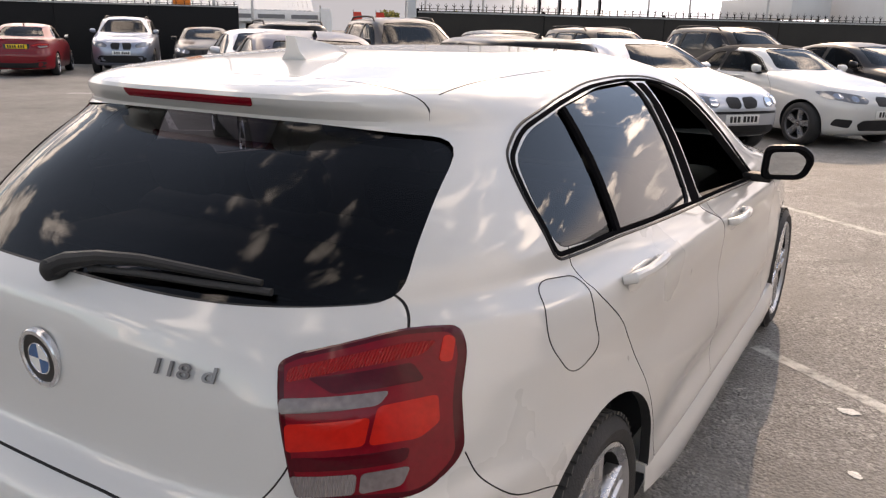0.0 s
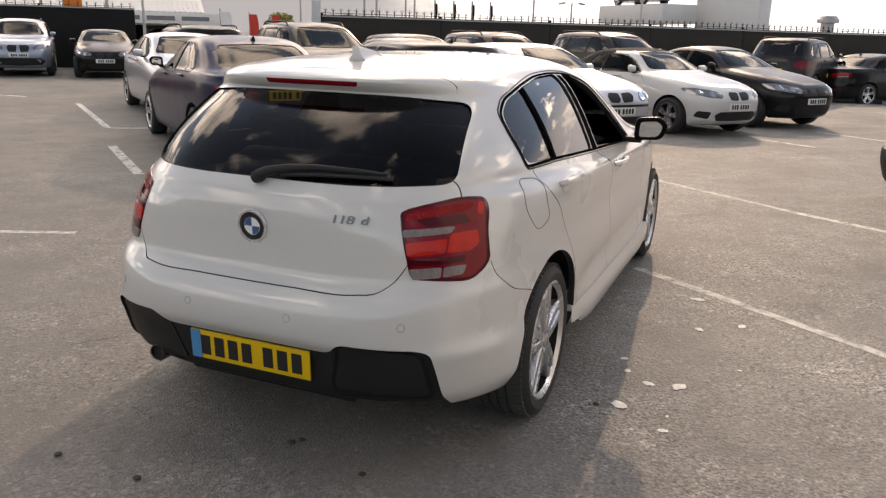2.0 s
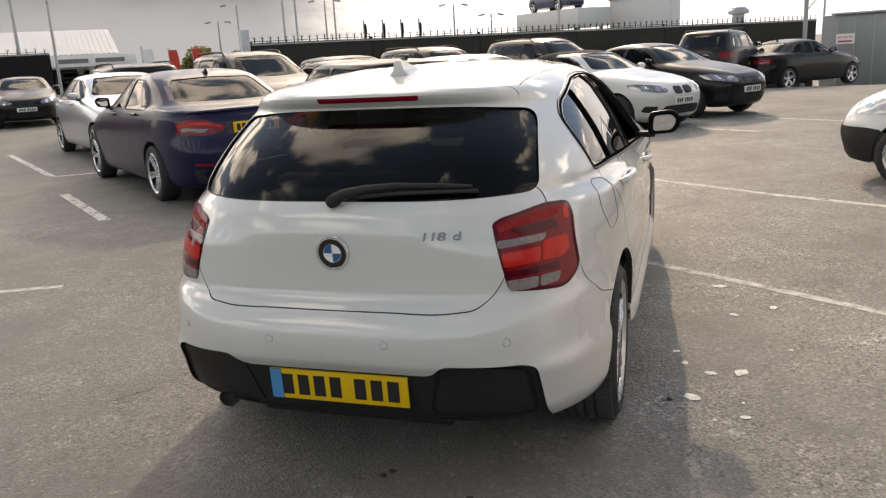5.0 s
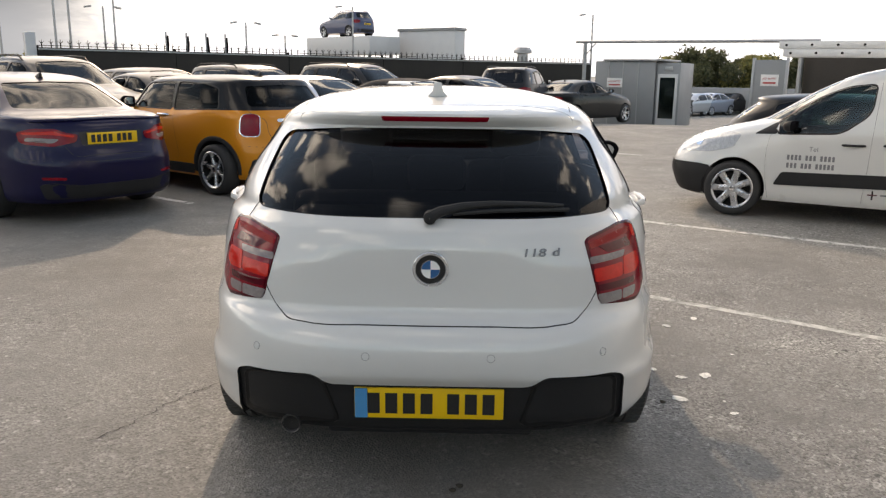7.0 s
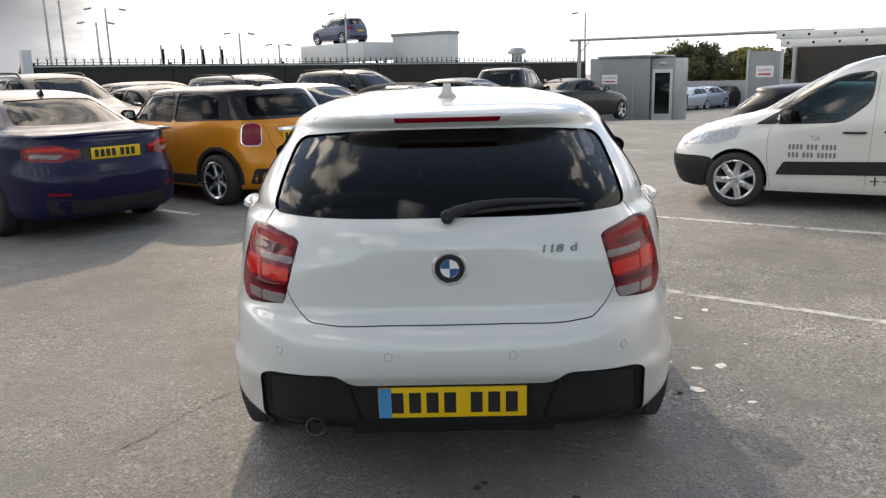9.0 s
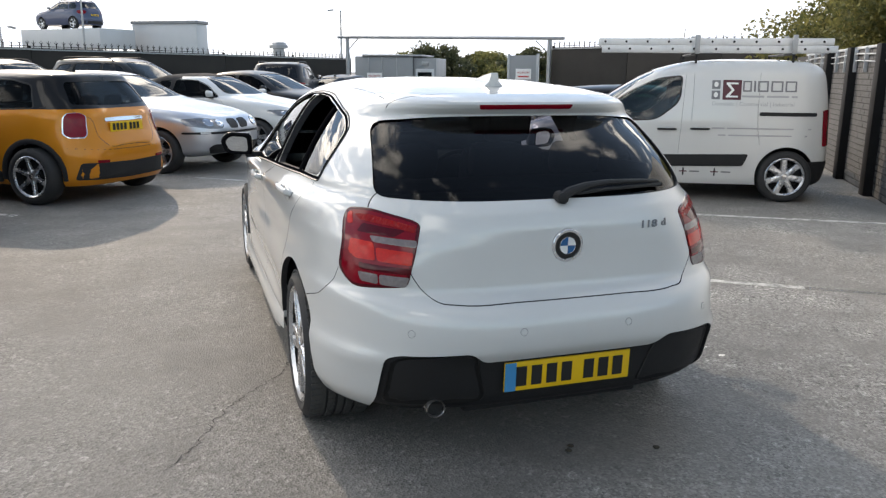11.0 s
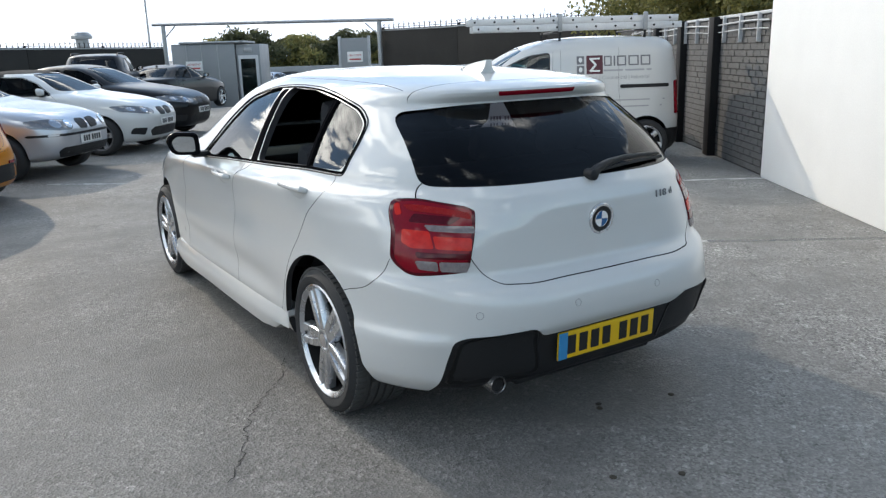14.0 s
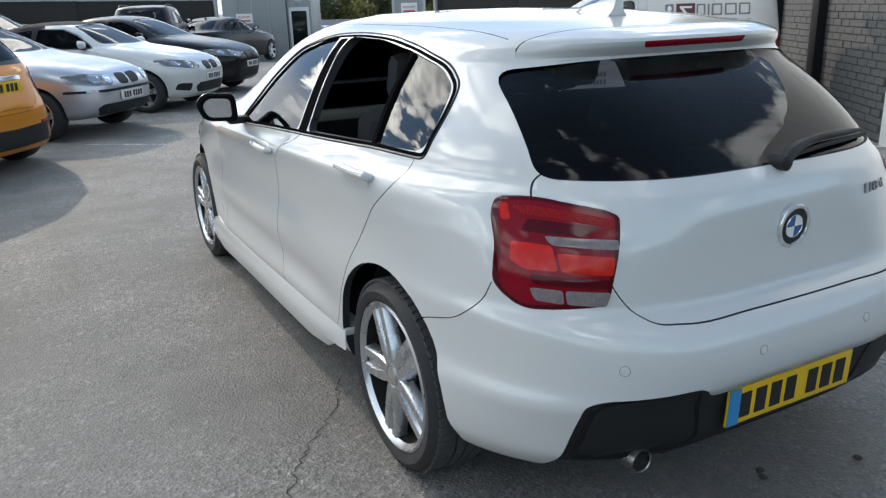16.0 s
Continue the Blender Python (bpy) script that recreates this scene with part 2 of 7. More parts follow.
def add_tube(bm, path, r, n=10, caps=True):
    """A round bar along a path; r: one radius or one for each point."""
    path = [Vector(p) for p in path]
    rs = r if isinstance(r, (list, tuple)) else [r] * len(path)
    rows = []
    up = None
    for i, p in enumerate(path):
        d = (path[min(i + 1, len(path) - 1)] - path[max(i - 1, 0)]).normalized()
        if up is None:
            up = d.orthogonal().normalized()
        up = (up - d * up.dot(d)).normalized()
        side = d.cross(up)
        rows.append([bm.verts.new(p + rs[i] * (math.cos(a) * up + math.sin(a) * side)) for a in (2 * math.pi * k / n for k in range(n))])
    for a, b in zip(rows, rows[1:]):
        for k in range(n):
            bm.faces.new((a[k], a[(k + 1) % n], b[(k + 1) % n], b[k]))
    if caps:
        bm.faces.new(rows[0][::-1])
        bm.faces.new(rows[-1])
    return rows


def tube(path, r, n=10):
    bm = bmesh.new()
    add_tube(bm, path, r, n)
    bmesh.ops.recalc_face_normals(bm, faces=bm.faces)
    return bm


def add_lathe(bm, prof, n=32, axis="x", closed=False, m=None):
    """Turns (along, radius) points round an axis."""
    rows = []
    for a, r in prof:
        row = []
        for k in range(n):
            t = 2 * math.pi * k / n
            p = {"x": (a, r * math.cos(t), r * math.sin(t)), "z": (r * math.cos(t), r * math.sin(t), a), "y": (r * math.sin(t), a, r * math.cos(t))}[axis]
            row.append(bm.verts.new(m @ Vector(p) if m else p))
        rows.append(row)
    pairs = list(zip(rows, rows[1:])) + ([(rows[-1], rows[0])] if closed else [])
    for a, b in pairs:
        for k in range(n):
            bm.faces.new((a[k], b[k], b[(k + 1) % n], a[(k + 1) % n]))
    return rows


def lathe(prof, n=32, axis="x", closed=False, m=None, cap=False):
    bm = bmesh.new()
    rows = add_lathe(bm, prof, n, axis, closed, m)
    if cap:
        bm.faces.new(rows[0])
        bm.faces.new(rows[-1][::-1])
    bmesh.ops.recalc_face_normals(bm, faces=bm.faces)
    return bm


def rounded(pts, r=0.03, seg=5):
    """A closed outline with its corners rounded."""
    out = []
    n = len(pts)
    for i, p in enumerate(pts):
        p = Vector((p[0], p[1]))
        a, b = Vector(pts[i - 1][:2]) - p, Vector(pts[(i + 1) % n][:2]) - p
        rr = pts[i][2] if len(pts[i]) > 2 else r
        rr = min(rr, 0.45 * a.length, 0.45 * b.length)
        p0, p1 = p + a.normalized() * rr, p + b.normalized() * rr
        for k in range(seg + 1):
            t = k / seg
            out.append((1 - t) ** 2 * p0 + 2 * t * (1 - t) * p + t * t * p1)
    return out


def dense(outline, step):
    out = []
    n = len(outline)
    for i in range(n):
        a, b = Vector(outline[i]), Vector(outline[(i + 1) % n])
        k = max(1, int((b - a).length / step))
        out += [a.lerp(b, j / k) for j in range(k)]
    return out


def grown(outline, d):
    """The outline moved outwards by d."""
    n = len(outline)
    area = sum(outline[i][0] * outline[(i + 1) % n][1] - outline[(i + 1) % n][0] * outline[i][1] for i in range(n))
    s = 1 if area > 0 else -1
    out = []
    for i in range(n):
        t = Vector(outline[(i + 1) % n]) - Vector(outline[i - 1])
        if t.length < 1e-9:
            out.append(Vector(outline[i]))
            continue
        t.normalize()
        out.append(Vector(outline[i]) + s * d * Vector((t.y, -t.x)))
    return out


from mathutils.bvhtree import BVHTree


# ---------- car bodies ----------
class Shell:
    """A car body as a stack of plan outlines. Keys: (z, rear y, front y, half width, squareness of rear, of front)."""

    def __init__(self, keys, rings=70, cols=96, soft=2, fine=0, form=None, tail=99.0):
        self.form, self.tail = form, tail
        keys = np.array(keys, float)
        d = np.sqrt(np.sum((np.diff(keys[:, :4], axis=0) * (1.5, 1, 0.5, 1)) ** 2, axis=1))
        s = np.concatenate([[0], np.cumsum(d)])
        u = np.linspace(0, s[-1], rings)
        k = np.stack([np.interp(u, s, keys[:, i]) for i in range(6)], 1)
        for _ in range(soft):
            k[1:-1] = (k[:-2] + 2 * k[1:-1] + k[2:]) / 4
        self.rings, self.cols = k, cols
        self.length = keys[:, 2].max()
        bm = self.skin(0.0)
        bmesh.ops.recalc_face_normals(bm, faces=bm.faces)
        self.bm = bm
        self.tree = BVHTree.FromBMesh(bm)
        if fine:
            # a finer copy of the same skin, to lay glass and lamps on
            rough = self.rings, self.cols
            u0, u1 = np.linspace(0, 1, rings), np.linspace(0, 1, rings * fine)
            t = np.stack([np.interp(u1, u0, k[:, i]) for i in range(6)], 1)
            for _ in range(2 * fine * fine):
                t[1:-1] = (t[:-2] + 2 * t[1:-1] + t[2:]) / 4
            self.rings, self.cols = t, cols * fine
            b = self.skin(0.0)
            self.tree = BVHTree.FromBMesh(b)
            b.free()
            self.rings, self.cols = rough

    def skin(self, t, bm=None, mi=0):
        bm = bm or bmesh.new()
        z0, z1 = self.rings[0][0], self.rings[-1][0]
        rows = []
        for z, r, f, w, nr, nf in self.rings:
            if t:
                z = z0 + t + (z - z0) * (z1 - z0 - 2 * t) / (z1 - z0)
                r, f, w = r + t, f - t, max(w - t, 0.02)
            back = min(self.tail, (f - r) / 2)
            ym = r + back
            row = []
            for j in range(self.cols):
                a = 2 * math.pi * (j + 0.5) / self.cols
                sx, cy = math.sin(a), math.cos(a)
                n = nr if cy > 0 else nf
                q = (abs(sx) ** n + abs(cy) ** n) ** (-1 / n)
                x, y = q * sx * w, -q * cy * (back if cy > 0 else f - ym) + ym
                if self.form:
                    x += self.form(y, z) * min(1.0, max(0.0, (abs(x) / w - 0.5) / 0.4)) * (1 if x > 0 else -1)
                row.append(bm.verts.new((x, y, z)))
            rows.append(row)
        fs = []
        for a, b in zip(rows, rows[1:]):
            for j in range(self.cols):
                fs.append(bm.faces.new((a[j], a[(j + 1) % self.cols], b[(j + 1) % self.cols], b[j])))
        for row, rev in ((rows[0], True), (rows[-1], False)):
            c = bm.verts.new(sum((v.co for v in row), Vector()) / len(row))
            for j in range(self.cols):
                fs.append(bm.faces.new((c, row[j], row[(j + 1) % self.cols])))
        for f in fs:
            f.material_index = mi
        bmesh.ops.recalc_face_normals(bm, faces=fs)
        if t:
            bmesh.ops.reverse_faces(bm, faces=fs)
        return bm

    def at(self, face, a, b, off=0.0):
        ways = {"rear": ((a, -3, b), (0, 1, 0)), "front": ((a, self.length + 3, b), (0, -1, 0)), "left": ((-3, a, b), (1, 0, 0)), "right": ((3, a, b), (-1, 0, 0)), "top": ((a, b, 4), (0, 0, -1))}
        o, w = ways[face]
        p, n, _, _ = self.tree.ray_cast(Vector(o), Vector(w))
        if p is None:
            p, n, _, _ = self.tree.find_nearest(Vector(o) + Vector(w) * (3.0 if face != "front" else 3.2))
        if n.dot(Vector(w)) > 0:
            n = -n
        return p + n * off, n

    def patch(self, outline, face, off=0.003, depth=0.02, levels=(1, 0.9, 0.7, 0.5, 0.3, 0.12), step=0.05, bulge=0.0, crown=0.0):
        """A plate that follows the body inside an outline, off metres proud, with its rim turned in by depth."""
        outline = dense(outline, step)
        n = len(outline)
        c = sum((Vector(p) for p in outline), Vector((0, 0))) / n
        bm = bmesh.new()
        rows = []
        if depth:
            rows.append([bm.verts.new(self.at(face, *p, off - depth)[0]) for p in outline])
        for k in levels:
            o = off + bulge * (1 - k * k) + (-crown if k == 1 else 0)
            rows.append([bm.verts.new(self.at(face, *(c + (p - c) * k), o)[0]) for p in outline])
        for a, b in zip(rows, rows[1:]):
            for j in range(n):
                bm.faces.new((a[j], a[(j + 1) % n], b[(j + 1) % n], b[j]))
        m = bm.verts.new(self.at(face, *c, off + bulge)[0])
        for j in range(n):
            bm.faces.new((rows[-1][j], rows[-1][(j + 1) % n], m))
        bmesh.ops.recalc_face_normals(bm, faces=bm.faces)
        f = max(bm.faces, key=lambda f: -1e9 if m not in f.verts else f.calc_area())
        f.normal_update()
        if f.normal.dot(self.at(face, *c)[1]) < 0:
            bmesh.ops.reverse_faces(bm, faces=bm.faces)
        return bm

    def strip(self, path, face, width=0.012, off=0.003, height=0.006, closed=False):
        """A raised strip along a line on the body."""
        bm = bmesh.new()
        rows = []
        n = len(path)
        for i, p in enumerate(path):
            q, nor = self.at(face, *p)
            a = self.at(face, *path[(i + 1) % n if closed else min(i + 1, n - 1)])[0]
            b = self.at(face, *path[i - 1 if closed else max(i - 1, 0)])[0]
            t = (a - b).normalized()
            s = t.cross(nor).normalized() * width / 2
            rows.append([bm.verts.new(v) for v in (q - s - nor * 0.004, q - s * 0.8 + nor * off, q + nor * (off + height), q + s * 0.8 + nor * off, q + s - nor * 0.004)])
        for a, b in list(zip(rows, rows[1:])) + ([(rows[-1], rows[0])] if closed else []):
            for k in range(4):
                bm.faces.new((a[k], a[k + 1], b[k + 1], b[k]))
        bmesh.ops.recalc_face_normals(bm, faces=bm.faces)
        return bm


def prism(bm, outline, face, d0, d1):
    """A solid through the body, to cut with."""
    def p3(p, d):
        return {"x": (d, p[0], p[1]), "y": (p[0], d, p[1])}[face]
    a = [bm.verts.new(p3(p, d0)) for p in outline]
    b = [bm.verts.new(p3(p, d1)) for p in outline]
    n = len(a)
    fs = [bm.faces.new((a[i], a[(i + 1) % n], b[(i + 1) % n], b[i])) for i in range(n)]
    fs += [bm.faces.new(a[::-1]), bm.faces.new(b)]
    bmesh.ops.recalc_face_normals(bm, faces=fs)
    for f in fs:
        f.material_index = 1


def carve(bm, cutters):
    """The solid bm with each of the cutters taken from it, as a mesh."""
    obs = []
    for b in (bm, *cutters):
        me = bpy.data.meshes.new("solid")
        b.to_mesh(me)
        b.free()
        for _ in range(2):
            me.materials.append(None)
        obs.append(new("solid", me))
    for c in obs[1:]:
        md = obs[0].modifiers.new("cut", "BOOLEAN")
        md.operation, md.solver, md.object = "DIFFERENCE", "EXACT", c
    bpy.context.view_layer.update()
    out = bpy.data.meshes.new_from_object(obs[0].evaluated_get(bpy.context.evaluated_depsgraph_get()))
    for o in obs:
        me = o.data
        bpy.data.objects.remove(o)
        bpy.data.meshes.remove(me)
    return out


def islands(me):
    """The separate pieces of a mesh, each as a bmesh with its middle."""
    bm = bmesh.new()
    bm.from_mesh(me)
    seen, out = set(), []
    bm.verts.index_update()
    bm.verts.ensure_lookup_table()
    for v in bm.verts:
        if v.index in seen:
            continue
        stack, comp = [v], []
        seen.add(v.index)
        while stack:
            w = stack.pop()
            comp.append(w)
            for e in w.link_edges:
                o = e.other_vert(w)
                if o.index not in seen:
                    seen.add(o.index)
                    stack.append(o)
        ids = {w: i for i, w in enumerate(comp)}
        faces = {f for w in comp for f in w.link_faces}
        b = bmesh.new()
        vs = [b.verts.new(w.co) for w in comp]
        for f in faces:
            try:
                g = b.faces.new([vs[ids[w]] for w in f.verts])
                g.material_index = f.material_index
            except ValueError:
                pass
        c = sum((w.co for w in comp), Vector()) / len(comp)
        out.append((len(comp), c, b))
    bm.free()
    return sorted(out, key=lambda q: -q[0])
HERO = [
    (0.225, 0.10, 4.05, 0.83, 4.2, 5.0), (0.236, 0.07, 4.16, 0.856, 4.2, 5.0), (0.30, 0.03, 4.27, 0.874, 4.5, 5.0),
    (0.42, 0.004, 4.31, 0.882, 4.6, 4.8), (0.455, -0.012, 4.31, 0.884, 4.6, 4.8), (0.485, -0.048, 4.315, 0.886, 3.85, 4.7), (0.56, -0.056, 4.32, 0.888, 3.65, 4.6), (0.62, -0.041, 4.31, 0.888, 3.7, 4.6),
    (0.655, 0.0, 4.30, 0.888, 4.0, 4.5), (0.675, 0.05, 4.29, 0.888, 4.1, 4.5), (0.76, 0.058, 4.22, 0.888, 4.0, 4.4),
    (0.84, 0.060, 4.02, 0.882, 3.7, 4.4), (0.90, 0.066, 3.72, 0.868, 3.4, 4.4), (0.95, 0.084, 3.40, 0.85, 3.3, 4.4),
    (0.985, 0.122, 3.16, 0.832, 3.4, 4.4), (1.02, 0.160, 3.03, 0.815, 3.6, 4.4), (1.06, 0.204, 2.94, 0.795, 3.7, 4.3), (1.10, 0.252, 2.86, 0.775, 3.75, 4.2), (1.15, 0.318, 2.76, 0.748, 3.8, 4.1),
    (1.20, 0.390, 2.66, 0.717, 3.8, 4.0), (1.24, 0.452, 2.56, 0.690, 3.8, 4.1), (1.262, 0.485, 2.50, 0.674, 3.8, 4.2), (1.29, 0.44, 2.44, 0.648, 3.6, 4.2),
    (1.315, 0.425, 2.38, 0.618, 3.5, 4.2), (1.34, 0.50, 2.30, 0.578, 3.4, 4.0), (1.365, 0.75, 2.20, 0.51, 3.3, 3.6),
    (1.39, 1.10, 2.05, 0.38, 3.0, 3.0), (1.40, 1.45, 1.80, 0.12, 2.5, 2.5),
]


# ---------- wheels ----------
def rim_mesh(r, w, spokes, double, dish, sw=0.030, which="all"):
    bm = bmesh.new()
    f = w / 2
    hub = f - dish
    if which in ("all", "barrel"):
        add_lathe(bm, [(-f, r), (-f + 0.01, r - 0.012), (0.0, r - 0.05), (f - 0.05, r - 0.028), (f - 0.012, r - 0.022), (f - 0.002, r - 0.012), (f + 0.004, r - 0.004), (f, r + 0.004), (f - 0.012, r + 0.002)], 56)
        # the barrel's deep faces take the dark colour, as painted shade behind the spokes
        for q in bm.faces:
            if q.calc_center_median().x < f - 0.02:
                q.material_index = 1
        add_lathe(bm, [(hub - 0.05, 0.078), (hub - 0.012, 0.076), (hub - 0.002, 0.062), (hub + 0.002, 0.040), (hub - 0.004, 0.032), (hub - 0.004, 0.001)], 30)
        for k in range(5):
            a = 2 * math.pi * (k + 0.5) / 5
            add_lathe(bm, [(hub - 0.02, 0.010), (hub - 0.004, 0.009), (hub - 0.003, 0.001)], 8, m=pose(0, 0.052 * math.cos(a), 0.052 * math.sin(a)))
    for k in range(spokes if which == "all" else (1 if which == "spoke" else 0)):
        for s in ((-1, 0, 1) if double else (0,)):
            a0 = 2 * math.pi * k / spokes
            rows = []
            for t in (0.0, 0.2, 0.45, 0.7, 0.9, 1.0):
                rad = 0.040 + (r - 0.058) * t
                a = a0 + s * (0.30 - 0.175 * t if double else 0)
                wide = sw * (1.0 - 0.28 * t + 0.22 * max(0, t - 0.8) / 0.2)
                sink = 0.010 if double and s == 0 else 0.0
                c = Vector((hub - 0.004 - sink + (dish - 0.010) * t ** 1.4, rad * math.cos(a), rad * math.sin(a)))
                side = Vector((0, -math.sin(a), math.cos(a))) * wide / 2
                up, d = Vector((0.007, 0, 0)), Vector((0.030, 0, 0))
                rows.append([bm.verts.new(v) for v in (c - side * 1.2 - d, c - side * 1.0, c - side * 0.72 + up, c + side * 0.72 + up, c + side * 1.0, c + side * 1.2 - d)])
            for a, b in zip(rows, rows[1:]):
                for j in range(6):
                    bm.faces.new((a[j], a[(j + 1) % 6], b[(j + 1) % 6], b[j]))
    bmesh.ops.recalc_face_normals(bm, faces=bm.faces)
    return bm


def tyre_mesh(rim, R, w, tread=True):
    f = w / 2
    prof = [(-f + 0.012, rim), (-f - 0.004, rim + 0.012), (-f - 0.008, (rim + R) / 2), (-f + 0.006, R - 0.016), (-f + 0.022, R - 0.005)]
    if tread:
        for g in (-0.055, -0.018, 0.018, 0.055):
            prof += [(g - 0.006, R), (g - 0.005, R - 0.009), (g + 0.005, R - 0.009), (g + 0.006, R)]
    else:
        prof += [(-0.03, R), (0.03, R)]
    prof += [(f - 0.022, R - 0.005), (f - 0.006, R - 0.016), (f + 0.008, (rim + R) / 2), (f + 0.005, rim + 0.018), (f + 0.001, rim + 0.008), (f - 0.012, rim)]
    bm = lathe(prof, 64 if tread else 40)
    if tread:
        for k in range(66):
            a = 360 * k / 66
            for x, half, turn in ((f - 0.034, 0.023, 8), (-f + 0.034, 0.023, -8), (0.037, 0.0125, 24), (-0.037, 0.0125, -24)):
                add_box(bm, -half, half, -0.0105, 0.0105, R - 0.008, R + (0.0005 if half > 0.02 else 0.002), m=pose(0, 0, 0, a, 0, 0) @ pose(x, 0, 0, 0, 0, turn))
        for q in bm.faces:
            c = q.calc_center_median()
            q.material_index = int(math.hypot(c.y, c.z) > R - 0.007)
    return bm


class Kit:
    """The parts of one kind of car, to be set up any number of times in any paint."""

    def __init__(self):
        self.parts = []

    def add(self, name, bm, material, parent=None, label="", at=None, sharp=35):
        if isinstance(bm, bpy.types.Mesh):
            me = bm
        else:
            me = bpy.data.meshes.new(name)
            bm.normal_update()
            bm.to_mesh(me)
            bm.free()
        me.polygons.foreach_set("use_smooth", [True] * len(me.polygons))
        me.set_sharp_from_angle(angle=radians(sharp))
        self.parts.append((name, me, material, parent, label, at))
        return len(self.parts) - 1

    def place(self, name, m, coat, label, category, group="", swap=None):
        top = empty(name, m, label, category, group)
        made, done = [], {}
        for n, me, ms, parent, lab, at in self.parts:
            ms = ms if isinstance(ms, list) else [ms]
            ms = [coat if q == "paint" else (swap or {}).get(q, q) for q in ms]
            if id(me) not in done:
                done[id(me)] = me.copy()
                for q in ms:
                    done[id(me)].materials.append(q)
            o = new(n, done[id(me)])
            o.parent = top if parent is None else made[parent]
            if at is not None:
                o.matrix_local = at
            if lab:
                o["label"] = lab
            made.append(o)
        return top


def add_wheel(kit, R=0.317, rim=0.232, w=0.225, style=(5, True, 0.035, 0.030), spots=(), dark=False, tread=False):
    rm, tm, dm, cm = bpy.data.meshes.new("rim"), bpy.data.meshes.new("tyre"), bpy.data.meshes.new("brake_disc"), bpy.data.meshes.new("hub_cap")
    b = rim_mesh(rim, w, *style, which="barrel")
    b.to_mesh(rm)
    sm = bpy.data.meshes.new("spoke")
    b = rim_mesh(rim, w, *style, which="spoke")
    b.to_mesh(sm)
    b = tyre_mesh(rim, R, w, tread)
    b.to_mesh(tm)
    r_back = rim - 0.034
    b = lathe([(0.022, r_back), (0.024, 0.16), (0.030, 0.155), (0.034, 0.06), (0.04, 0.05), (0.04, 0.001)], 32)
    b.to_mesh(dm)
    f = w / 2 - style[2]
    b = lathe([(f - 0.01, 0.033), (f + 0.006, 0.031), (f + 0.008, 0.02), (f + 0.008, 0.001)], 24)
    b.to_mesh(cm)
    for x, y, turn in spots:
        m = pose(x, y, R + G, 23 * (y % 1.7) + (0 if x > 0 else 25), 0, 0 if x > 0 else 180)
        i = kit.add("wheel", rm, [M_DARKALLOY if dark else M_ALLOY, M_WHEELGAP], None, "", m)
        for q in range(style[0]):
            kit.add("spoke", sm, M_ALLOY, i, "", pose(0, 0, 0, 360 / style[0] * q, 0, 0))
        kit.add("tyre", tm, [M_RUBBER, M_TREAD], i)
        # disc coloured near black to deepen the gaps between spokes
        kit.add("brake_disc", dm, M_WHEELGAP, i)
        kit.add("hub_cap", cm, M_CHROME, i)


def mirrored(pts):
    return [(-p[0], *p[1:]) for p in pts[::-1]]


def both(pts):
    """A rear or front outline, given for x >= 0 from the top middle down to the bottom middle, with its mirror half."""
    return list(pts) + [(-p[0], *p[1:]) for p in pts[::-1] if abs(p[0]) > 1e-6]


def open_slot(path, w=0.0030):
    """The outline of a slot along an open line."""
    path = [Vector(p) for p in path]
    l, r = [], []
    for i, p in enumerate(path):
        t = (path[min(i + 1, len(path) - 1)] - path[max(i - 1, 0)]).normalized()
        n = Vector((-t.y, t.x)) * w / 2
        l.append(p + n)
        r.append(p - n)
    return l + r[::-1]


def curve_through(pts, k=6):
    """Points of a smooth open line through those given."""
    pts = [Vector(p) for p in pts]
    n = len(pts)
    d = [max((pts[i + 1] - pts[i]).length, 1e-6) for i in range(n - 1)]
    tan = []
    for i in range(n):
        a = (pts[i] - pts[i - 1]) / d[i - 1] if i else (pts[1] - pts[0]) / d[0]
        b = (pts[i + 1] - pts[i]) / d[i] if i < n - 1 else a
        tan.append((a * (d[i] if i < n - 1 else 1) + b * (d[i - 1] if i else 1)) / ((d[i] if i < n - 1 else 1) + (d[i - 1] if i else 1)))
    out = []
    for i in range(n - 1):
        for j in range(k):
            t = j / k
            out.append((2 * t ** 3 - 3 * t * t + 1) * pts[i] + (t ** 3 - 2 * t * t + t) * d[i] * tan[i] + (3 * t * t - 2 * t ** 3) * pts[i + 1] + (t ** 3 - t * t) * d[i] * tan[i + 1])
    return out + [pts[-1]]


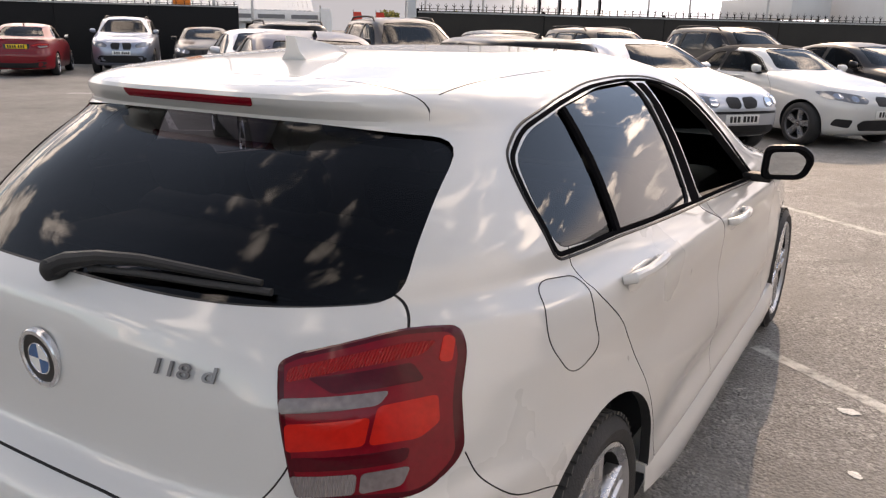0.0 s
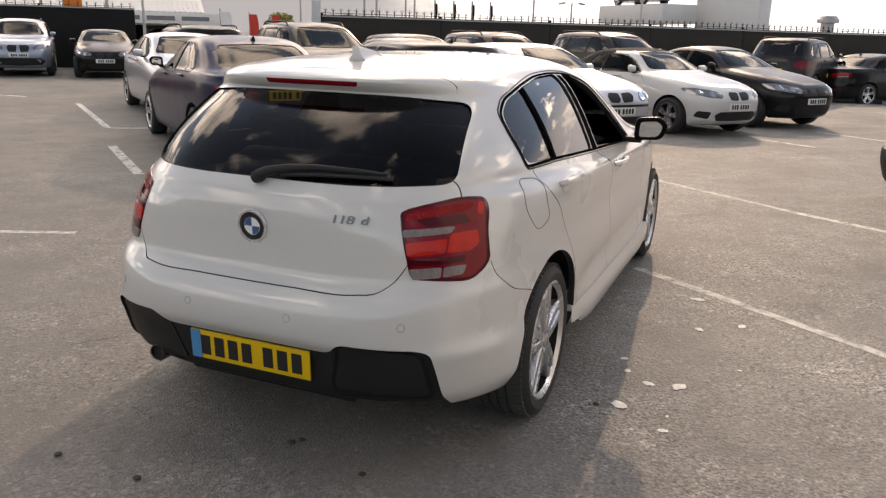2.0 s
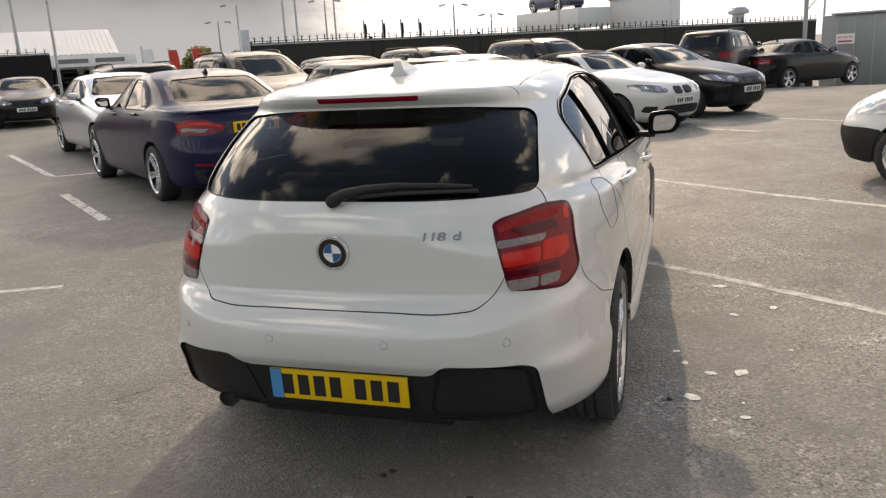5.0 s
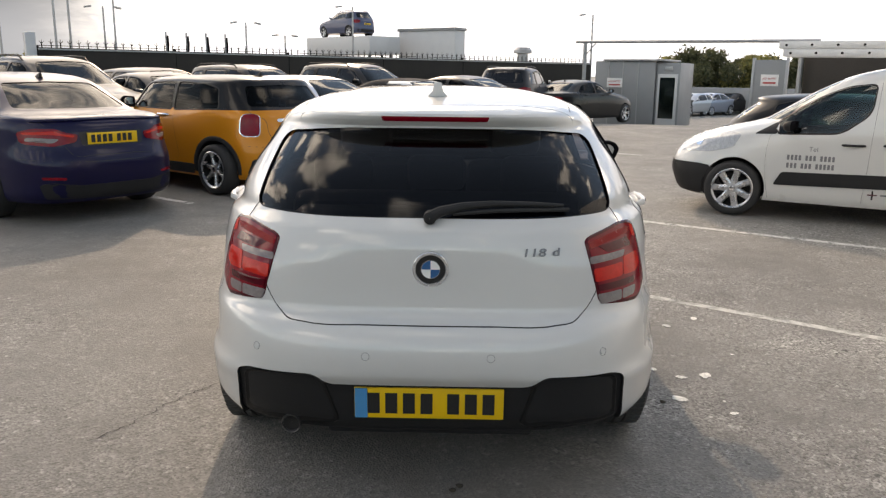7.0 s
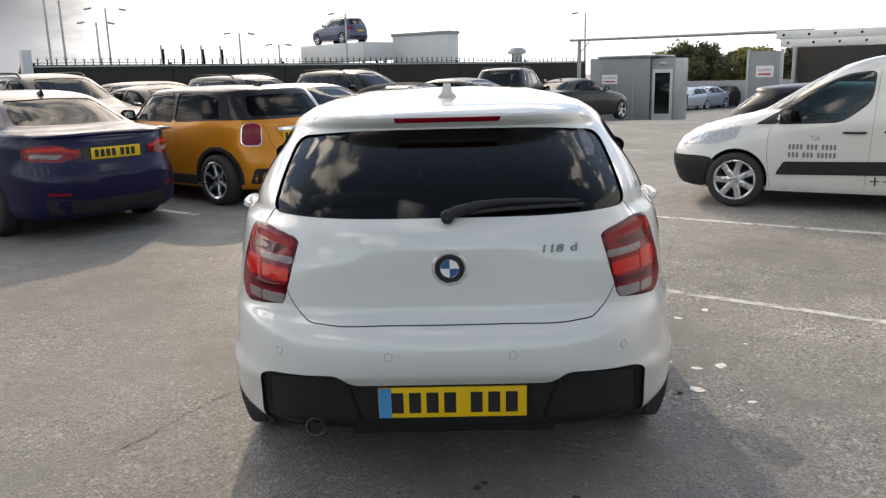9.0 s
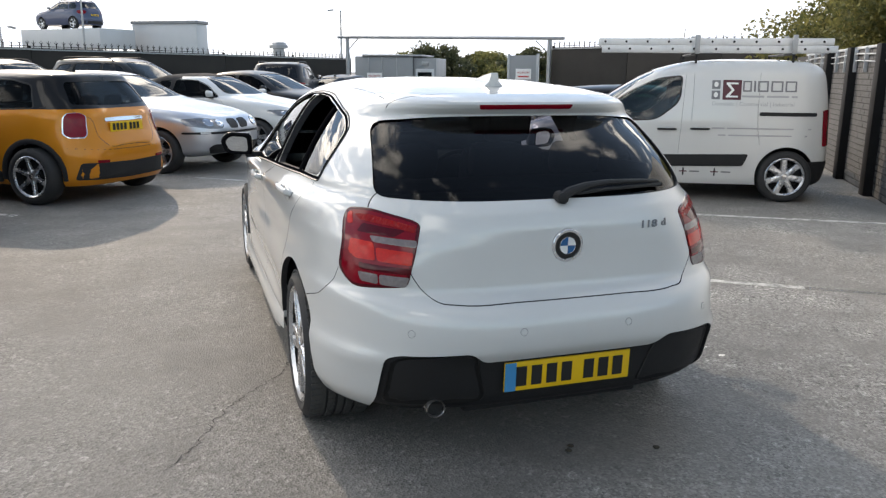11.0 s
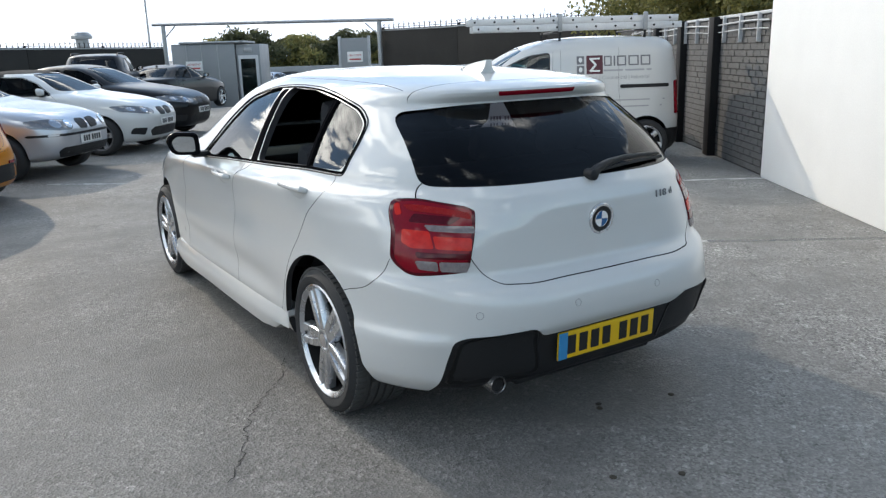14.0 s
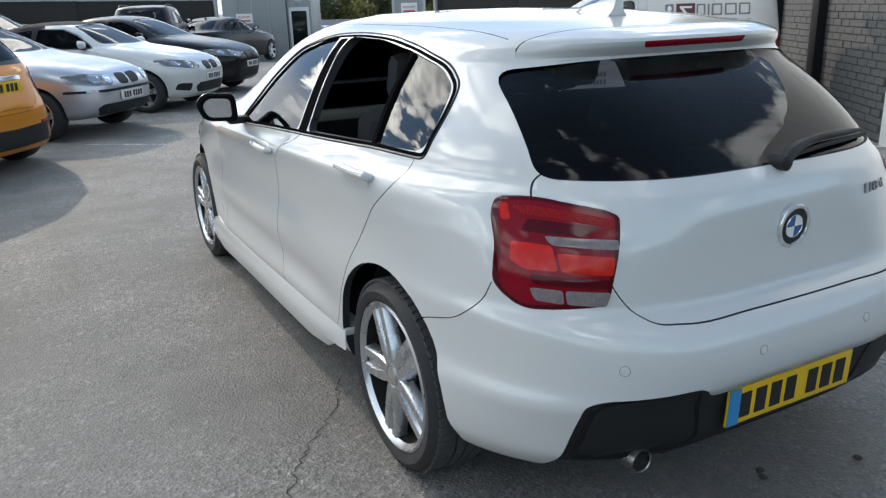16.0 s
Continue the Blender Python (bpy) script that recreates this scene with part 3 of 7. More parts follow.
def add_seats(kit, front_y, rear_y, width=0.36, z=0.35, hz=0.62, cloth=None):
    cloth = cloth or M_SEAT
    for x in (-width, width):
        b = box(x - 0.24, x + 0.24, front_y - 0.05, front_y + 0.47, z, z + 0.16, 0.05)
        i = kit.add("seat", b, cloth)
        b = box(x - 0.24, x + 0.24, -0.07, 0.07, 0, hz, 0.06, Matrix.Translation((0, front_y - 0.05, z + 0.1)) @ pose(0, 0, 0, 16, 0, 0))
        kit.add("backrest", b, cloth, i)
        b = box(x - 0.13, x + 0.13, -0.05, 0.05, hz + 0.03, hz + 0.22, 0.045, Matrix.Translation((0, front_y - 0.05, z + 0.1)) @ pose(0, 0, 0, 16, 0, 0))
        kit.add("headrest", b, cloth, i)
    if rear_y is not None:
        i = kit.add("rear_seat", box(-0.60, 0.60, rear_y, rear_y + 0.48, z, z + 0.16, 0.05), cloth)
        t = Matrix.Translation((0, rear_y, z + 0.1)) @ pose(0, 0, 0, 18, 0, 0)
        kit.add("backrest", box(-0.60, 0.60, -0.07, 0.07, 0, hz - 0.06, 0.05, t), cloth, i)
        for x in (-0.38, 0.0, 0.38):
            kit.add("headrest", box(x - 0.12, x + 0.12, -0.045, 0.045, hz - 0.04, hz + 0.11, 0.04, t), cloth, i)


def add_mirrors(kit, sh, y, z, reach=0.17, cap="paint", nod=0):
    for s, face in ((-1, "left"), (1, "right")):
        base, _ = sh.at(face, y, z)
        c = base + Vector((s * (reach - 0.075), -0.02, 0.055))
        m = Matrix.Translation(c) @ pose(0, 0, 0, nod, 0, s * 9)
        ring = rounded([(-s * 0.085, -0.058, 0.03), (s * 0.065, -0.050, 0.04), (s * 0.094, 0.030, 0.05), (s * 0.05, 0.070, 0.04), (-s * 0.08, 0.060, 0.03)], 0.03, 5)
        n = len(ring)

        def shell(rows_at, close):
            b = bmesh.new()
            rows = [[b.verts.new(m @ Vector((p[0] * k, yy, p[1] * k))) for p in ring] for k, yy in rows_at]
            for p, q in zip(rows, rows[1:]):
                for t in range(n):
                    b.faces.new((p[t], p[(t + 1) % n], q[(t + 1) % n], q[t]))
            if close:
                b.faces.new(rows[-1])
            bmesh.ops.recalc_face_normals(b, faces=b.faces)
            return b
        i = kit.add("mirror", shell([(0.70, -0.020), (0.76, -0.034), (0.92, -0.040), (1.0, -0.028), (1.0, 0.010)], False), M_SEAL)
        kit.add("mirror_cap", shell([(1.0, 0.008), (1.02, 0.012), (0.99, 0.035), (0.88, 0.065), (0.65, 0.088), (0.3, 0.098)], True), cap, i)
        kit.add("mirror_glass", shell([(0.735, -0.016), (0.72, -0.020), (0.3, -0.021)], True), M_MIRROR, i, "silvered mirror glass")
        b = box(min(0, s * reach * 0.5), max(0, s * reach * 0.5), -0.025, 0.04, -0.022, 0.010, 0.008, Matrix.Translation(base + Vector((-s * 0.02, 0.0, 0.0))))
        kit.add("mirror_foot", b, M_PLASTIC, i)


def add_handles(kit, sh, spots, material="paint"):
    for y, z in spots:
        for face, s in (("left", -1), ("right", 1)):
            p, n = sh.at(face, y, z)
            b = bmesh.new()
            bmesh.ops.create_uvsphere(b, u_segments=16, v_segments=8, radius=1)
            bmesh.ops.transform(b, matrix=Matrix.Translation(p - n * 0.004) @ Matrix.Diagonal((0.008, 0.10, 0.035, 1)), verts=b.verts)
            i = kit.add("handle_bowl", b, "paint")
            pts = [sh.at(face, y + d, z + 0.012, o)[0] for d, o in ((-0.11, 0.0), (-0.095, 0.022), (-0.04, 0.032), (0.04, 0.032), (0.095, 0.024), (0.115, 0.0))]
            kit.add("door_handle", tube(pts, [0.010, 0.014, 0.013, 0.013, 0.014, 0.010], 10), material, i)


def add_plate(kit, sh, face, z, material, w=0.52, h=0.111, tilt=0, band=True, off=0.004, bars=(2, 2, 3)):
    p, n = sh.at(face, 0, z, off)
    s = -1 if face == "rear" else 1
    m = Matrix.Translation(p + Vector((0, s * 0.006, 0))) @ pose(0, 0, 0, tilt, 0, 0)
    y0, y1 = (-0.004, 0.004)
    i = kit.add("number_plate", box(-w / 2, w / 2, y0, y1, -h / 2, h / 2, 0.003, m), material, None, "pressed acrylic number plate")
    yy = s * 0.0055
    if band:
        b0 = -w / 2 + 0.002 if s < 0 else w / 2 - 0.042
        kit.add("band", box(b0, b0 + 0.042, yy - 0.001, yy + 0.001, -h / 2 + 0.002, h / 2 - 0.002, 0, m), M_BLUEBAND, i, "blue end band")
    x = -0.205 if band else -0.225
    for g, k in enumerate((4, 3)):
        for c in range(k):
            kit.add("bar", box(x, x + 0.040, yy - 0.001, yy + 0.001, -0.037, 0.037, 0, m), M_INK, i)
            x += 0.059
        x += 0.03


def carve_body(kit, sh, windows, rear=None, screen=None, arches=(), pockets=(), slots=(), arch_x=0.55, rake=0.0, names=None, open_parts=None, t=0.025, roof_slot=None, rear_depth=1.25, screen_depth=1.2):
    """The body with its openings cut through it; pieces that the shut lines part become parts of their own."""
    solid = sh.skin(0.0)
    sh.skin(t, solid, 1)
    a = bmesh.new()
    for o in windows:
        prism(a, o, "x", 0.33, 1.4)
        prism(a, o, "x", -1.4, -0.33)
    e = bmesh.new()
    if rear:
        prism(e, rear, "y", -1, rear_depth)
    if screen:
        prism(e, screen, "y", max(screen_depth, rear_depth + 0.05), sh.length + 1)
    c = bmesh.new()
    for y, z, r in arches:
        o = [(y + r * math.cos(q) + (rake * r * min(0.0, math.sin(q)) if math.cos(q) < 0 else 0.0), z + r * math.sin(q)) for q in (2 * math.pi * k / 48 for k in range(48))]
        prism(c, o, "x", arch_x, 1.4)
        prism(c, o, "x", -1.4, -arch_x)
    for o, y1 in pockets:
        prism(c, o, "y", -1, y1)
    cutters = [a, e, c]
    for path, face, d0, d1 in slots:
        b = bmesh.new()
        if face == "x":
            prism(b, open_slot(path), "x", d0, d1)
            prism(b, open_slot(path), "x", -d1, -d0)
        elif face == "z":
            o = open_slot(path)
            q = [[b.verts.new((p[0], p[1], d)) for p in o] for d in (d0, d1)]
            n = len(o)
            for j in range(n):
                b.faces.new((q[0][j], q[0][(j + 1) % n], q[1][(j + 1) % n], q[1][j]))
            b.faces.new(q[0][::-1])
            b.faces.new(q[1])
            bmesh.ops.recalc_face_normals(b, faces=b.faces)
            for f in b.faces:
                f.material_index = 1
        else:
            prism(b, open_slot(path), "y", d0, d1)
        cutters.append(b)
    me = carve(solid, cutters)
    out = []
    for k, (n, mid, b) in enumerate(islands(me)):
        if n < 30:
            b.free()
            continue
        nm = "body" if k == 0 else (names(mid, n) if names else "panel")
        out.append((nm, kit.add(nm, b, ["paint", M_TRIM], sharp=30)))
    bpy.data.meshes.remove(me)
    return out


def add_glass(kit, sh, outlines, face, material, off=-0.007, name="window", fine=False):
    for o in outlines:
        kit.add(name, sh.patch(grown(o, 0.006), face, off, 0.0, levels=(1, 0.93, 0.84, 0.74, 0.63, 0.52, 0.41, 0.30, 0.19, 0.08), step=0.035 if fine else 0.06), material, None, "")


# ---------- the white hatchback ----------
def flank(y, z):
    """The shoulder line over the door handles, the hollow under it and the flare over the sills."""
    zc = 0.945 - 0.052 * max(0.0, y - 0.4) / 1.6
    d = z - zc
    a = max(0.0, min(1.0, (y - 0.15) / 0.35, (3.7 - y) / 0.8))
    out = 0.017 * math.exp(-(d / (0.024 if d > 0 else 0.065)) ** 2)
    out -= 0.014 * math.exp(-((d + 0.19) / 0.09) ** 2)
    low = max(0.0, min(1.0, (y - 1.1) / 0.4, (3.2 - y) / 0.4))
    out += low * (0.010 * math.exp(-((z - 0.34 - 0.02 * (2.2 - y)) / 0.035) ** 2) - 0.012 * math.exp(-((z - 0.44) / 0.06) ** 2))
    # the rear wings stand out round the wheels
    wing = max(0.0, min(1.0, (y - 0.12) / 0.33)) * max(0.0, min(1.0, (1.05 - y) / 0.5)) * max(0.0, min(1.0, (0.54 - z) / 0.18))
    return a * out + 0.018 * wing * wing * (3 - 2 * wing)


def hero():
    kit = Kit()
    sh = Shell(HERO, 151, 180, 2, 3, flank, 1.5)
    win_front = rounded([(2.36, 0.945, 0.03), (2.17, 1.105, 0.05), (1.99, 1.235, 0.08), (1.76, 1.292, 0.05), (1.655, 1.300, 0.02), (1.635, 0.995, 0.02)], 0.03)
    win_rear = rounded([(1.545, 1.304, 0.02), (1.25, 1.300, 0.06), (0.995, 1.272, 0.02), (0.98, 1.025, 0.02), (1.505, 1.000, 0.02)], 0.02)
    win_back = rounded([(1.545, 1.304, 0.02), (1.25, 1.300, 0.06), (0.98, 1.271, 0.04), (0.80, 1.232, 0.07), (0.712, 1.185, 0.07), (0.695, 1.12, 0.07), (0.705, 1.035, 0.03), (0.96, 1.026, 0.02), (1.505, 1.000, 0.02)], 0.02)
    win_quarter = rounded([(0.955, 1.268, 0.02), (0.80, 1.232, 0.07), (0.712, 1.185, 0.07), (0.695, 1.12, 0.07), (0.705, 1.035, 0.03), (0.94, 1.028, 0.02)], 0.02)
    win_front, win_rear, win_back, win_quarter = (grown(o, 0.012) for o in (win_front, win_rear, win_back, win_quarter))
    glass_rear = rounded(both([(0.0, 1.262, 0.1), (0.35, 1.260, 0.1), (0.580, 1.240, 0.05), (0.612, 1.12, 0.05), (0.638, 0.992, 0.045), (0.40, 0.988, 0.2), (0.0, 0.988, 0.1)]), 0.04)
    screen = rounded(both([(0.0, 1.345, 0.1), (0.42, 1.33, 0.06), (0.66, 1.03, 0.05), (0.4, 1.01, 0.1), (0.0, 1.008, 0.1)]), 0.04)
    lamp = rounded([(0.511, 0.916, 0.02), (0.535, 0.930, 0.02), (0.655, 0.957, 0.05), (0.716, 0.950, 0.02), (0.736, 0.912, 0.03), (0.768, 0.738, 0.06), (0.735, 0.688, 0.04), (0.568, 0.706, 0.025)], 0.02)
    diff = rounded(both([(0.0, 0.452, 0.05), (0.335, 0.452, 0.03), (0.378, 0.496, 0.03), (0.618, 0.486, 0.04), (0.662, 0.468, 0.05), (0.684, 0.235, 0.02), (0.660, 0.16, 0.02), (0.0, 0.16, 0.1)]), 0.03)
    rear_seam = curve_through([(1.52, 1.03), (1.56, 0.985), (1.755, 0.88), (1.825, 0.66), (1.825, 0.34), (1.80, 0.305), (1.74, 0.30), (1.28, 0.30), (1.22, 0.33), (1.16, 0.44), (1.03, 0.64), (0.868, 0.83), (0.73, 0.985), (0.745, 1.06)], 5)
    post_seam = curve_through([(1.68, 1.03), (1.665, 0.975), (1.735, 0.895)], 5)
    front_seam = curve_through([(1.827, 0.34), (1.86, 0.30), (1.94, 0.297), (2.72, 0.295), (2.82, 0.32), (2.86, 0.5), (2.83, 0.72), (2.74, 0.87), (2.45, 0.925), (2.36, 0.94), (2.30, 0.965)], 5)
    u = [(0.605, 1.02), (0.640, 0.985), (0.66, 0.95), (0.595, 0.85), (0.540, 0.72), (0.517, 0.69), (0.48, 0.664), (0.42, 0.656), (0.2, 0.654)]
    tail_seam = curve_through(u + [(-x, z) for x, z in u[::-1]], 6)
    roof_seam = curve_through([(-0.52, 0.598), (-0.40, 0.572), (-0.2, 0.547), (0, 0.54), (0.2, 0.547), (0.40, 0.572), (0.52, 0.598)], 5)
    bump_seam = curve_through([(0.66, 0.545), (0.55, 0.588), (0.42, 0.632), (0.36, 0.69), (0.34, 0.74)], 5)
    ditch = [(p.x, p.y) for p in curve_through([(0.515, 0.64), (0.53, 0.9), (0.535, 1.4), (0.52, 1.9), (0.50, 2.12)], 5)]
    fin_seam = [(0.600, 1.330), (0.603, 1.30), (0.606, 1.262)]
    floor_seam = [(-0.95, 0.525), (-0.3, 0.525), (0.3, 0.525), (0.95, 0.525)]
    hood_seam = curve_through([(-0.70, 4.05), (-0.72, 3.7), (-0.70, 3.2)], 6)
    flap = rounded([(0.595, 0.982, 0.07), (0.735, 0.968, 0.07), (0.726, 0.89, 0.06), (0.752, 0.815, 0.08), (0.640, 0.782, 0.08), (0.560, 0.88, 0.12)], 0.05, 8)

    def names(mid, n):
        if mid.y < 0.45 and abs(mid.x) < 0.1:
            return "tailgate" if mid.z > 0.7 and mid.z < 1.1 else ("roof_spoiler" if mid.z > 1.1 else "rear_bumper")
        if abs(mid.x) > 0.4:
            return "rear_door" if mid.y < 1.6 else "front_door"
        return "panel"

    carve_body(kit, sh, [win_front, win_back], glass_rear, screen, [(0.805, 0.318, 0.352), (3.51, 0.318, 0.352)],
               [(grown(lamp, -0.012), 0.72), (grown(mirrored(lamp), -0.012), 0.72), (diff, 0.4)],
               [(rear_seam, "x", 0.6, 1.3), (front_seam, "x", 0.6, 1.3), (tail_seam, "y", -1, 0.36), (roof_seam, "z", 1.24, 1.6), (ditch, "z", 1.30, 1.6), ([(-x, y) for x, y in ditch], "z", 1.30, 1.6), (fin_seam, "y", -1, 0.62), ([(-x, y) for x, y in fin_seam], "y", -1, 0.62), (bump_seam, "x", 0.5, 1.3), (post_seam, "x", 0.6, 1.3), (floor_seam, "z", 0.1, 0.24)], rake=0.42, names=names)
    # wheel wells
    for y in (0.805, 3.51):
        for s in (-1, 1):
            b = bmesh.new()
            add_lathe(b, [(s * 0.50, 0.05), (s * 0.50, 0.355), (s * 0.775, 0.360)], 40, m=pose(0, y, 0.32))
            bmesh.ops.delete(b, geom=[v for v in b.verts if v.co.z < 0.25], context="VERTS")
            kit.add("wheel_well", b, M_TRIM)
    # glass
    for face in ("left", "right"):
        add_glass(kit, sh, [win_quarter], face, M_PRIVACY, name="quarter_window")
    add_glass(kit, sh, [win_front], "left", M_GLASS, name="front_window")
    add_glass(kit, sh, [win_rear], "right", M_PRIVACY, name="rear_window")
    add_glass(kit, sh, [glass_rear], "rear", M_TINT, name="tailgate_window", fine=True)
    add_glass(kit, sh, [screen], "front", M_GLASS, name="windscreen")
    # black window surrounds and chrome-like line
    dlo = rounded([(2.40, 0.935, 0.02), (2.2, 1.12, 0.06), (2.01, 1.255, 0.1), (1.75, 1.312, 0.1), (1.48, 1.322, 0.1), (1.19, 1.315, 0.1), (0.95, 1.287, 0.08), (0.78, 1.248, 0.07), (0.69, 1.195, 0.05), (0.672, 1.13, 0.05), (0.69, 1.012, 0.02), (0.95, 1.012, 0.05), (1.48, 0.985, 0.05), (1.95, 0.962, 0.05)], 0.05)
    for face in ("left", "right"):
        kit.add("window_trim", sh.strip(dense(grown(dlo, -0.001), 0.03), face, 0.013, 0.002, 0.001, True), M_SEAL)
        kit.add("window_seal", sh.strip(dense(grown(dlo, 0.009), 0.03), face, 0.008, 0.001, 0.003, True), M_CHROMELINE)
        kit.add("pillar_trim", sh.patch(rounded([(1.630, 1.306), (1.565, 1.309), (1.528, 0.986), (1.608, 0.980)], 0.01), face, 0.002, 0.01), M_SEAL)
        kit.add("window_bar", sh.patch(rounded([(0.986, 1.280), (0.967, 1.278), (0.950, 1.015), (0.971, 1.015)], 0.005), face, 0.003, 0.01), M_SEAL)
        sd = -1 if face == "left" else 1
        b = bmesh.new()
        rows = []
        for y, k in ((1.145, 0.05), (1.20, 0.35), (1.32, 0.8), (1.5, 0.95), (1.8, 0.96), (2.4, 0.92), (2.95, 0.92), (3.08, 0.85), (3.17, 0.5)):
            zt = 0.335 - 0.018 * (y - 1.1)
            rows.append([b.verts.new((sd * x, y, z)) for x, z in ((0.80, zt + 0.012), (0.874, zt + 0.006), (0.876 + 0.022 * k, zt - 0.022), (0.876 + 0.026 * k, zt - 0.075), (0.872 + 0.012 * k, zt - 0.135 * k - 0.01), (0.80, zt - 0.145 * k - 0.01))])
        for p, q in zip(rows, rows[1:]):
            for j in range(6):
                b.faces.new((p[j], p[(j + 1) % 6], q[(j + 1) % 6], q[j]))
        b.faces.new(rows[0])
        b.faces.new(rows[-1][::-1])
        bmesh.ops.recalc_face_normals(b, faces=b.faces)
        kit.add("sill", b, "paint", sharp=40)
        if face == "right":
            kit.add("fuel_flap_line", sh.strip(dense(flap, 0.02), face, 0.0026, 0.0010, 0.0006, True), M_INK)
    # tail lamps
    for sgn in (1, -1):
        f = (lambda o: o) if sgn > 0 else mirrored
        i = kit.add("tail_lamp", sh.patch(f(grown(lamp, 0.0)), "rear", 0.003, 0.022, step=0.025, crown=0.004, levels=(1, 0.96, 0.85, 0.7, 0.5, 0.3, 0.12)), M_REDDARK, None, "dark red rear lamp with clear bands")
        zones = [
            ("inner_lens", grown(lamp, -0.011), M_REDLENS, 0.0042),
            ("brake_bar", [(0.530, 0.906), (0.60, 0.922), (0.66, 0.932), (0.698, 0.930), (0.688, 0.912), (0.60, 0.901), (0.533, 0.885)], M_REDRIB, 0.0058),
            ("corner_bar", [(0.702, 0.937), (0.716, 0.930), (0.723, 0.893), (0.708, 0.898)], M_REDBRIGHT, 0.0058),
            ("lamp_shade", [(0.560, 0.892), (0.680, 0.903), (0.702, 0.874), (0.600, 0.868)], M_REDDARK, 0.0054),
            ("reversing_lens", [(0.530, 0.862), (0.668, 0.867), (0.661, 0.847), (0.534, 0.839)], M_CLEARLENS, 0.0058),
            ("tail_bar", [(0.545, 0.823), (0.655, 0.831), (0.655, 0.787), (0.553, 0.779)], M_REDBRIGHT, 0.0058),
            ("tail_bar", [(0.660, 0.846), (0.722, 0.850), (0.732, 0.806), (0.715, 0.787), (0.660, 0.787)], M_REDBRIGHT, 0.0058),
            ("lamp_shade", [(0.560, 0.770), (0.708, 0.776), (0.706, 0.754), (0.565, 0.748)], M_REDDARK, 0.0054),
            ("indicator_lens", [(0.561, 0.739), (0.652, 0.743), (0.652, 0.709), (0.575, 0.704)], M_CLEARRIB, 0.0058),
            ("indicator_lens", [(0.657, 0.743), (0.712, 0.745), (0.706, 0.714), (0.657, 0.709)], M_CLEARLENS, 0.0058),
        ]
        for n, o, m, off in zones:
            kit.add(n, sh.patch(f(rounded(o, 0.008) if len(o) < 8 else o), "rear", off, 0.006, step=0.03), m, i)
    # rear diffuser with two pockets
    di = kit.add("diffuser", sh.patch(grown(diff, 0.004), "rear", -0.014, 0.0, step=0.03, levels=(1, 0.95, 0.85, 0.7, 0.5, 0.3, 0.1)), M_PLASTIC, None, "matt black bumper insert")
    pocket = rounded([(0.350, 0.462, 0.02), (0.390, 0.486, 0.03), (0.608, 0.476, 0.04), (0.646, 0.458, 0.04), (0.664, 0.27, 0.03), (0.30, 0.275, 0.04)], 0.03)
    for f in (lambda o: o, mirrored):
        kit.add("bumper_grille", sh.patch(f(pocket), "rear", -0.008, 0.02, step=0.03, crown=0.006, bulge=-0.034, levels=(1, 0.97, 0.9, 0.8, 0.6, 0.4, 0.2)), M_DARKPLASTIC, di, "deep black moulded pocket")
    kit.add("rear_lip", box(-0.36, 0.36, 0.125, 0.20, 0.212, 0.270, 0.014, seg=3), M_PLASTIC, di)
    add_plate(kit, sh, "rear", 0.380, M_YPLATE, w=0.500, tilt=3, off=-0.004)
    # exhaust
    b = lathe([(-0.046, 0.029), (-0.050, 0.032), (-0.044, 0.0345), (0.30, 0.034), (0.30, 0.029), (-0.041, 0.029)], 28, "y", m=pose(-0.480, 0.118, 0.268))
    ex = kit.add("exhaust", b, M_PIPE, None, "short dark steel exhaust tip")
    kit.add("bore", lathe([(-0.035, 0.0292), (-0.034, 0.001)], 20, "y", m=pose(-0.480, 0.118, 0.268)), M_INK, ex)
    # third brake lamp, antenna, badge, letters, sensors, wiper
    kit.add("high_brake_lamp", sh.patch(rounded([(-0.197, 1.306), (0.197, 1.306), (0.190, 1.290), (-0.190, 1.290)], 0.006), "rear", 0.004, 0.012, step=0.03), M_REDLENS, None, "slim red brake lamp in the spoiler")
    b = bmesh.new()
    secs = []
    for t in np.linspace(0, 1, 9):
        y = 0.79 + 0.20 * t
        h = 0.058 * (1 - t) ** 0.65 + 0.002
        wd = 0.044 * (1 - 0.30 * t) * (1 if t < 0.9 else 0.5)
        z0 = sh.at("top", 0, y)[0].z - 0.004
        lean = -0.012 * (1 - t)
        secs.append([b.verts.new(v) for v in ((-wd, y, z0), (-wd * 0.50, y + lean * 0.4, z0 + h * 0.40), (-0.014, y + lean, z0 + h), (0.014, y + lean, z0 + h), (wd * 0.50, y + lean * 0.4, z0 + h * 0.40), (wd, y, z0))])
    for p, q in zip(secs, secs[1:]):
        for k in range(5):
            b.faces.new((p[k], p[k + 1], q[k + 1], q[k]))
    b.faces.new(secs[0])
    b.faces.new(secs[-1][::-1])
    bmesh.ops.recalc_face_normals(b, faces=b.faces)
    kit.add("antenna_fin", b, "paint", sharp=50)
    p, n = sh.at("rear", 0, 0.832)
    q = Matrix.Translation(p) @ pose(0, 0, 0, 90 + 4, 0, 0)
    bd = kit.add("badge", lathe([(-0.004, 0.060), (0.006, 0.060), (0.009, 0.0575), (0.009, 0.0500), (0.005, 0.0485)], 40, "z", m=q), M_BADGE, None, "round chrome badge")
    kit.add("badge_ring", lathe([(0.0055, 0.0490), (0.0060, 0.0295)], 40, "z", m=q), M_INK, bd)
    for k in range(4):
        bb = bmesh.new()
        c = bb.verts.new(q @ Vector((0, 0, 0.0065)))
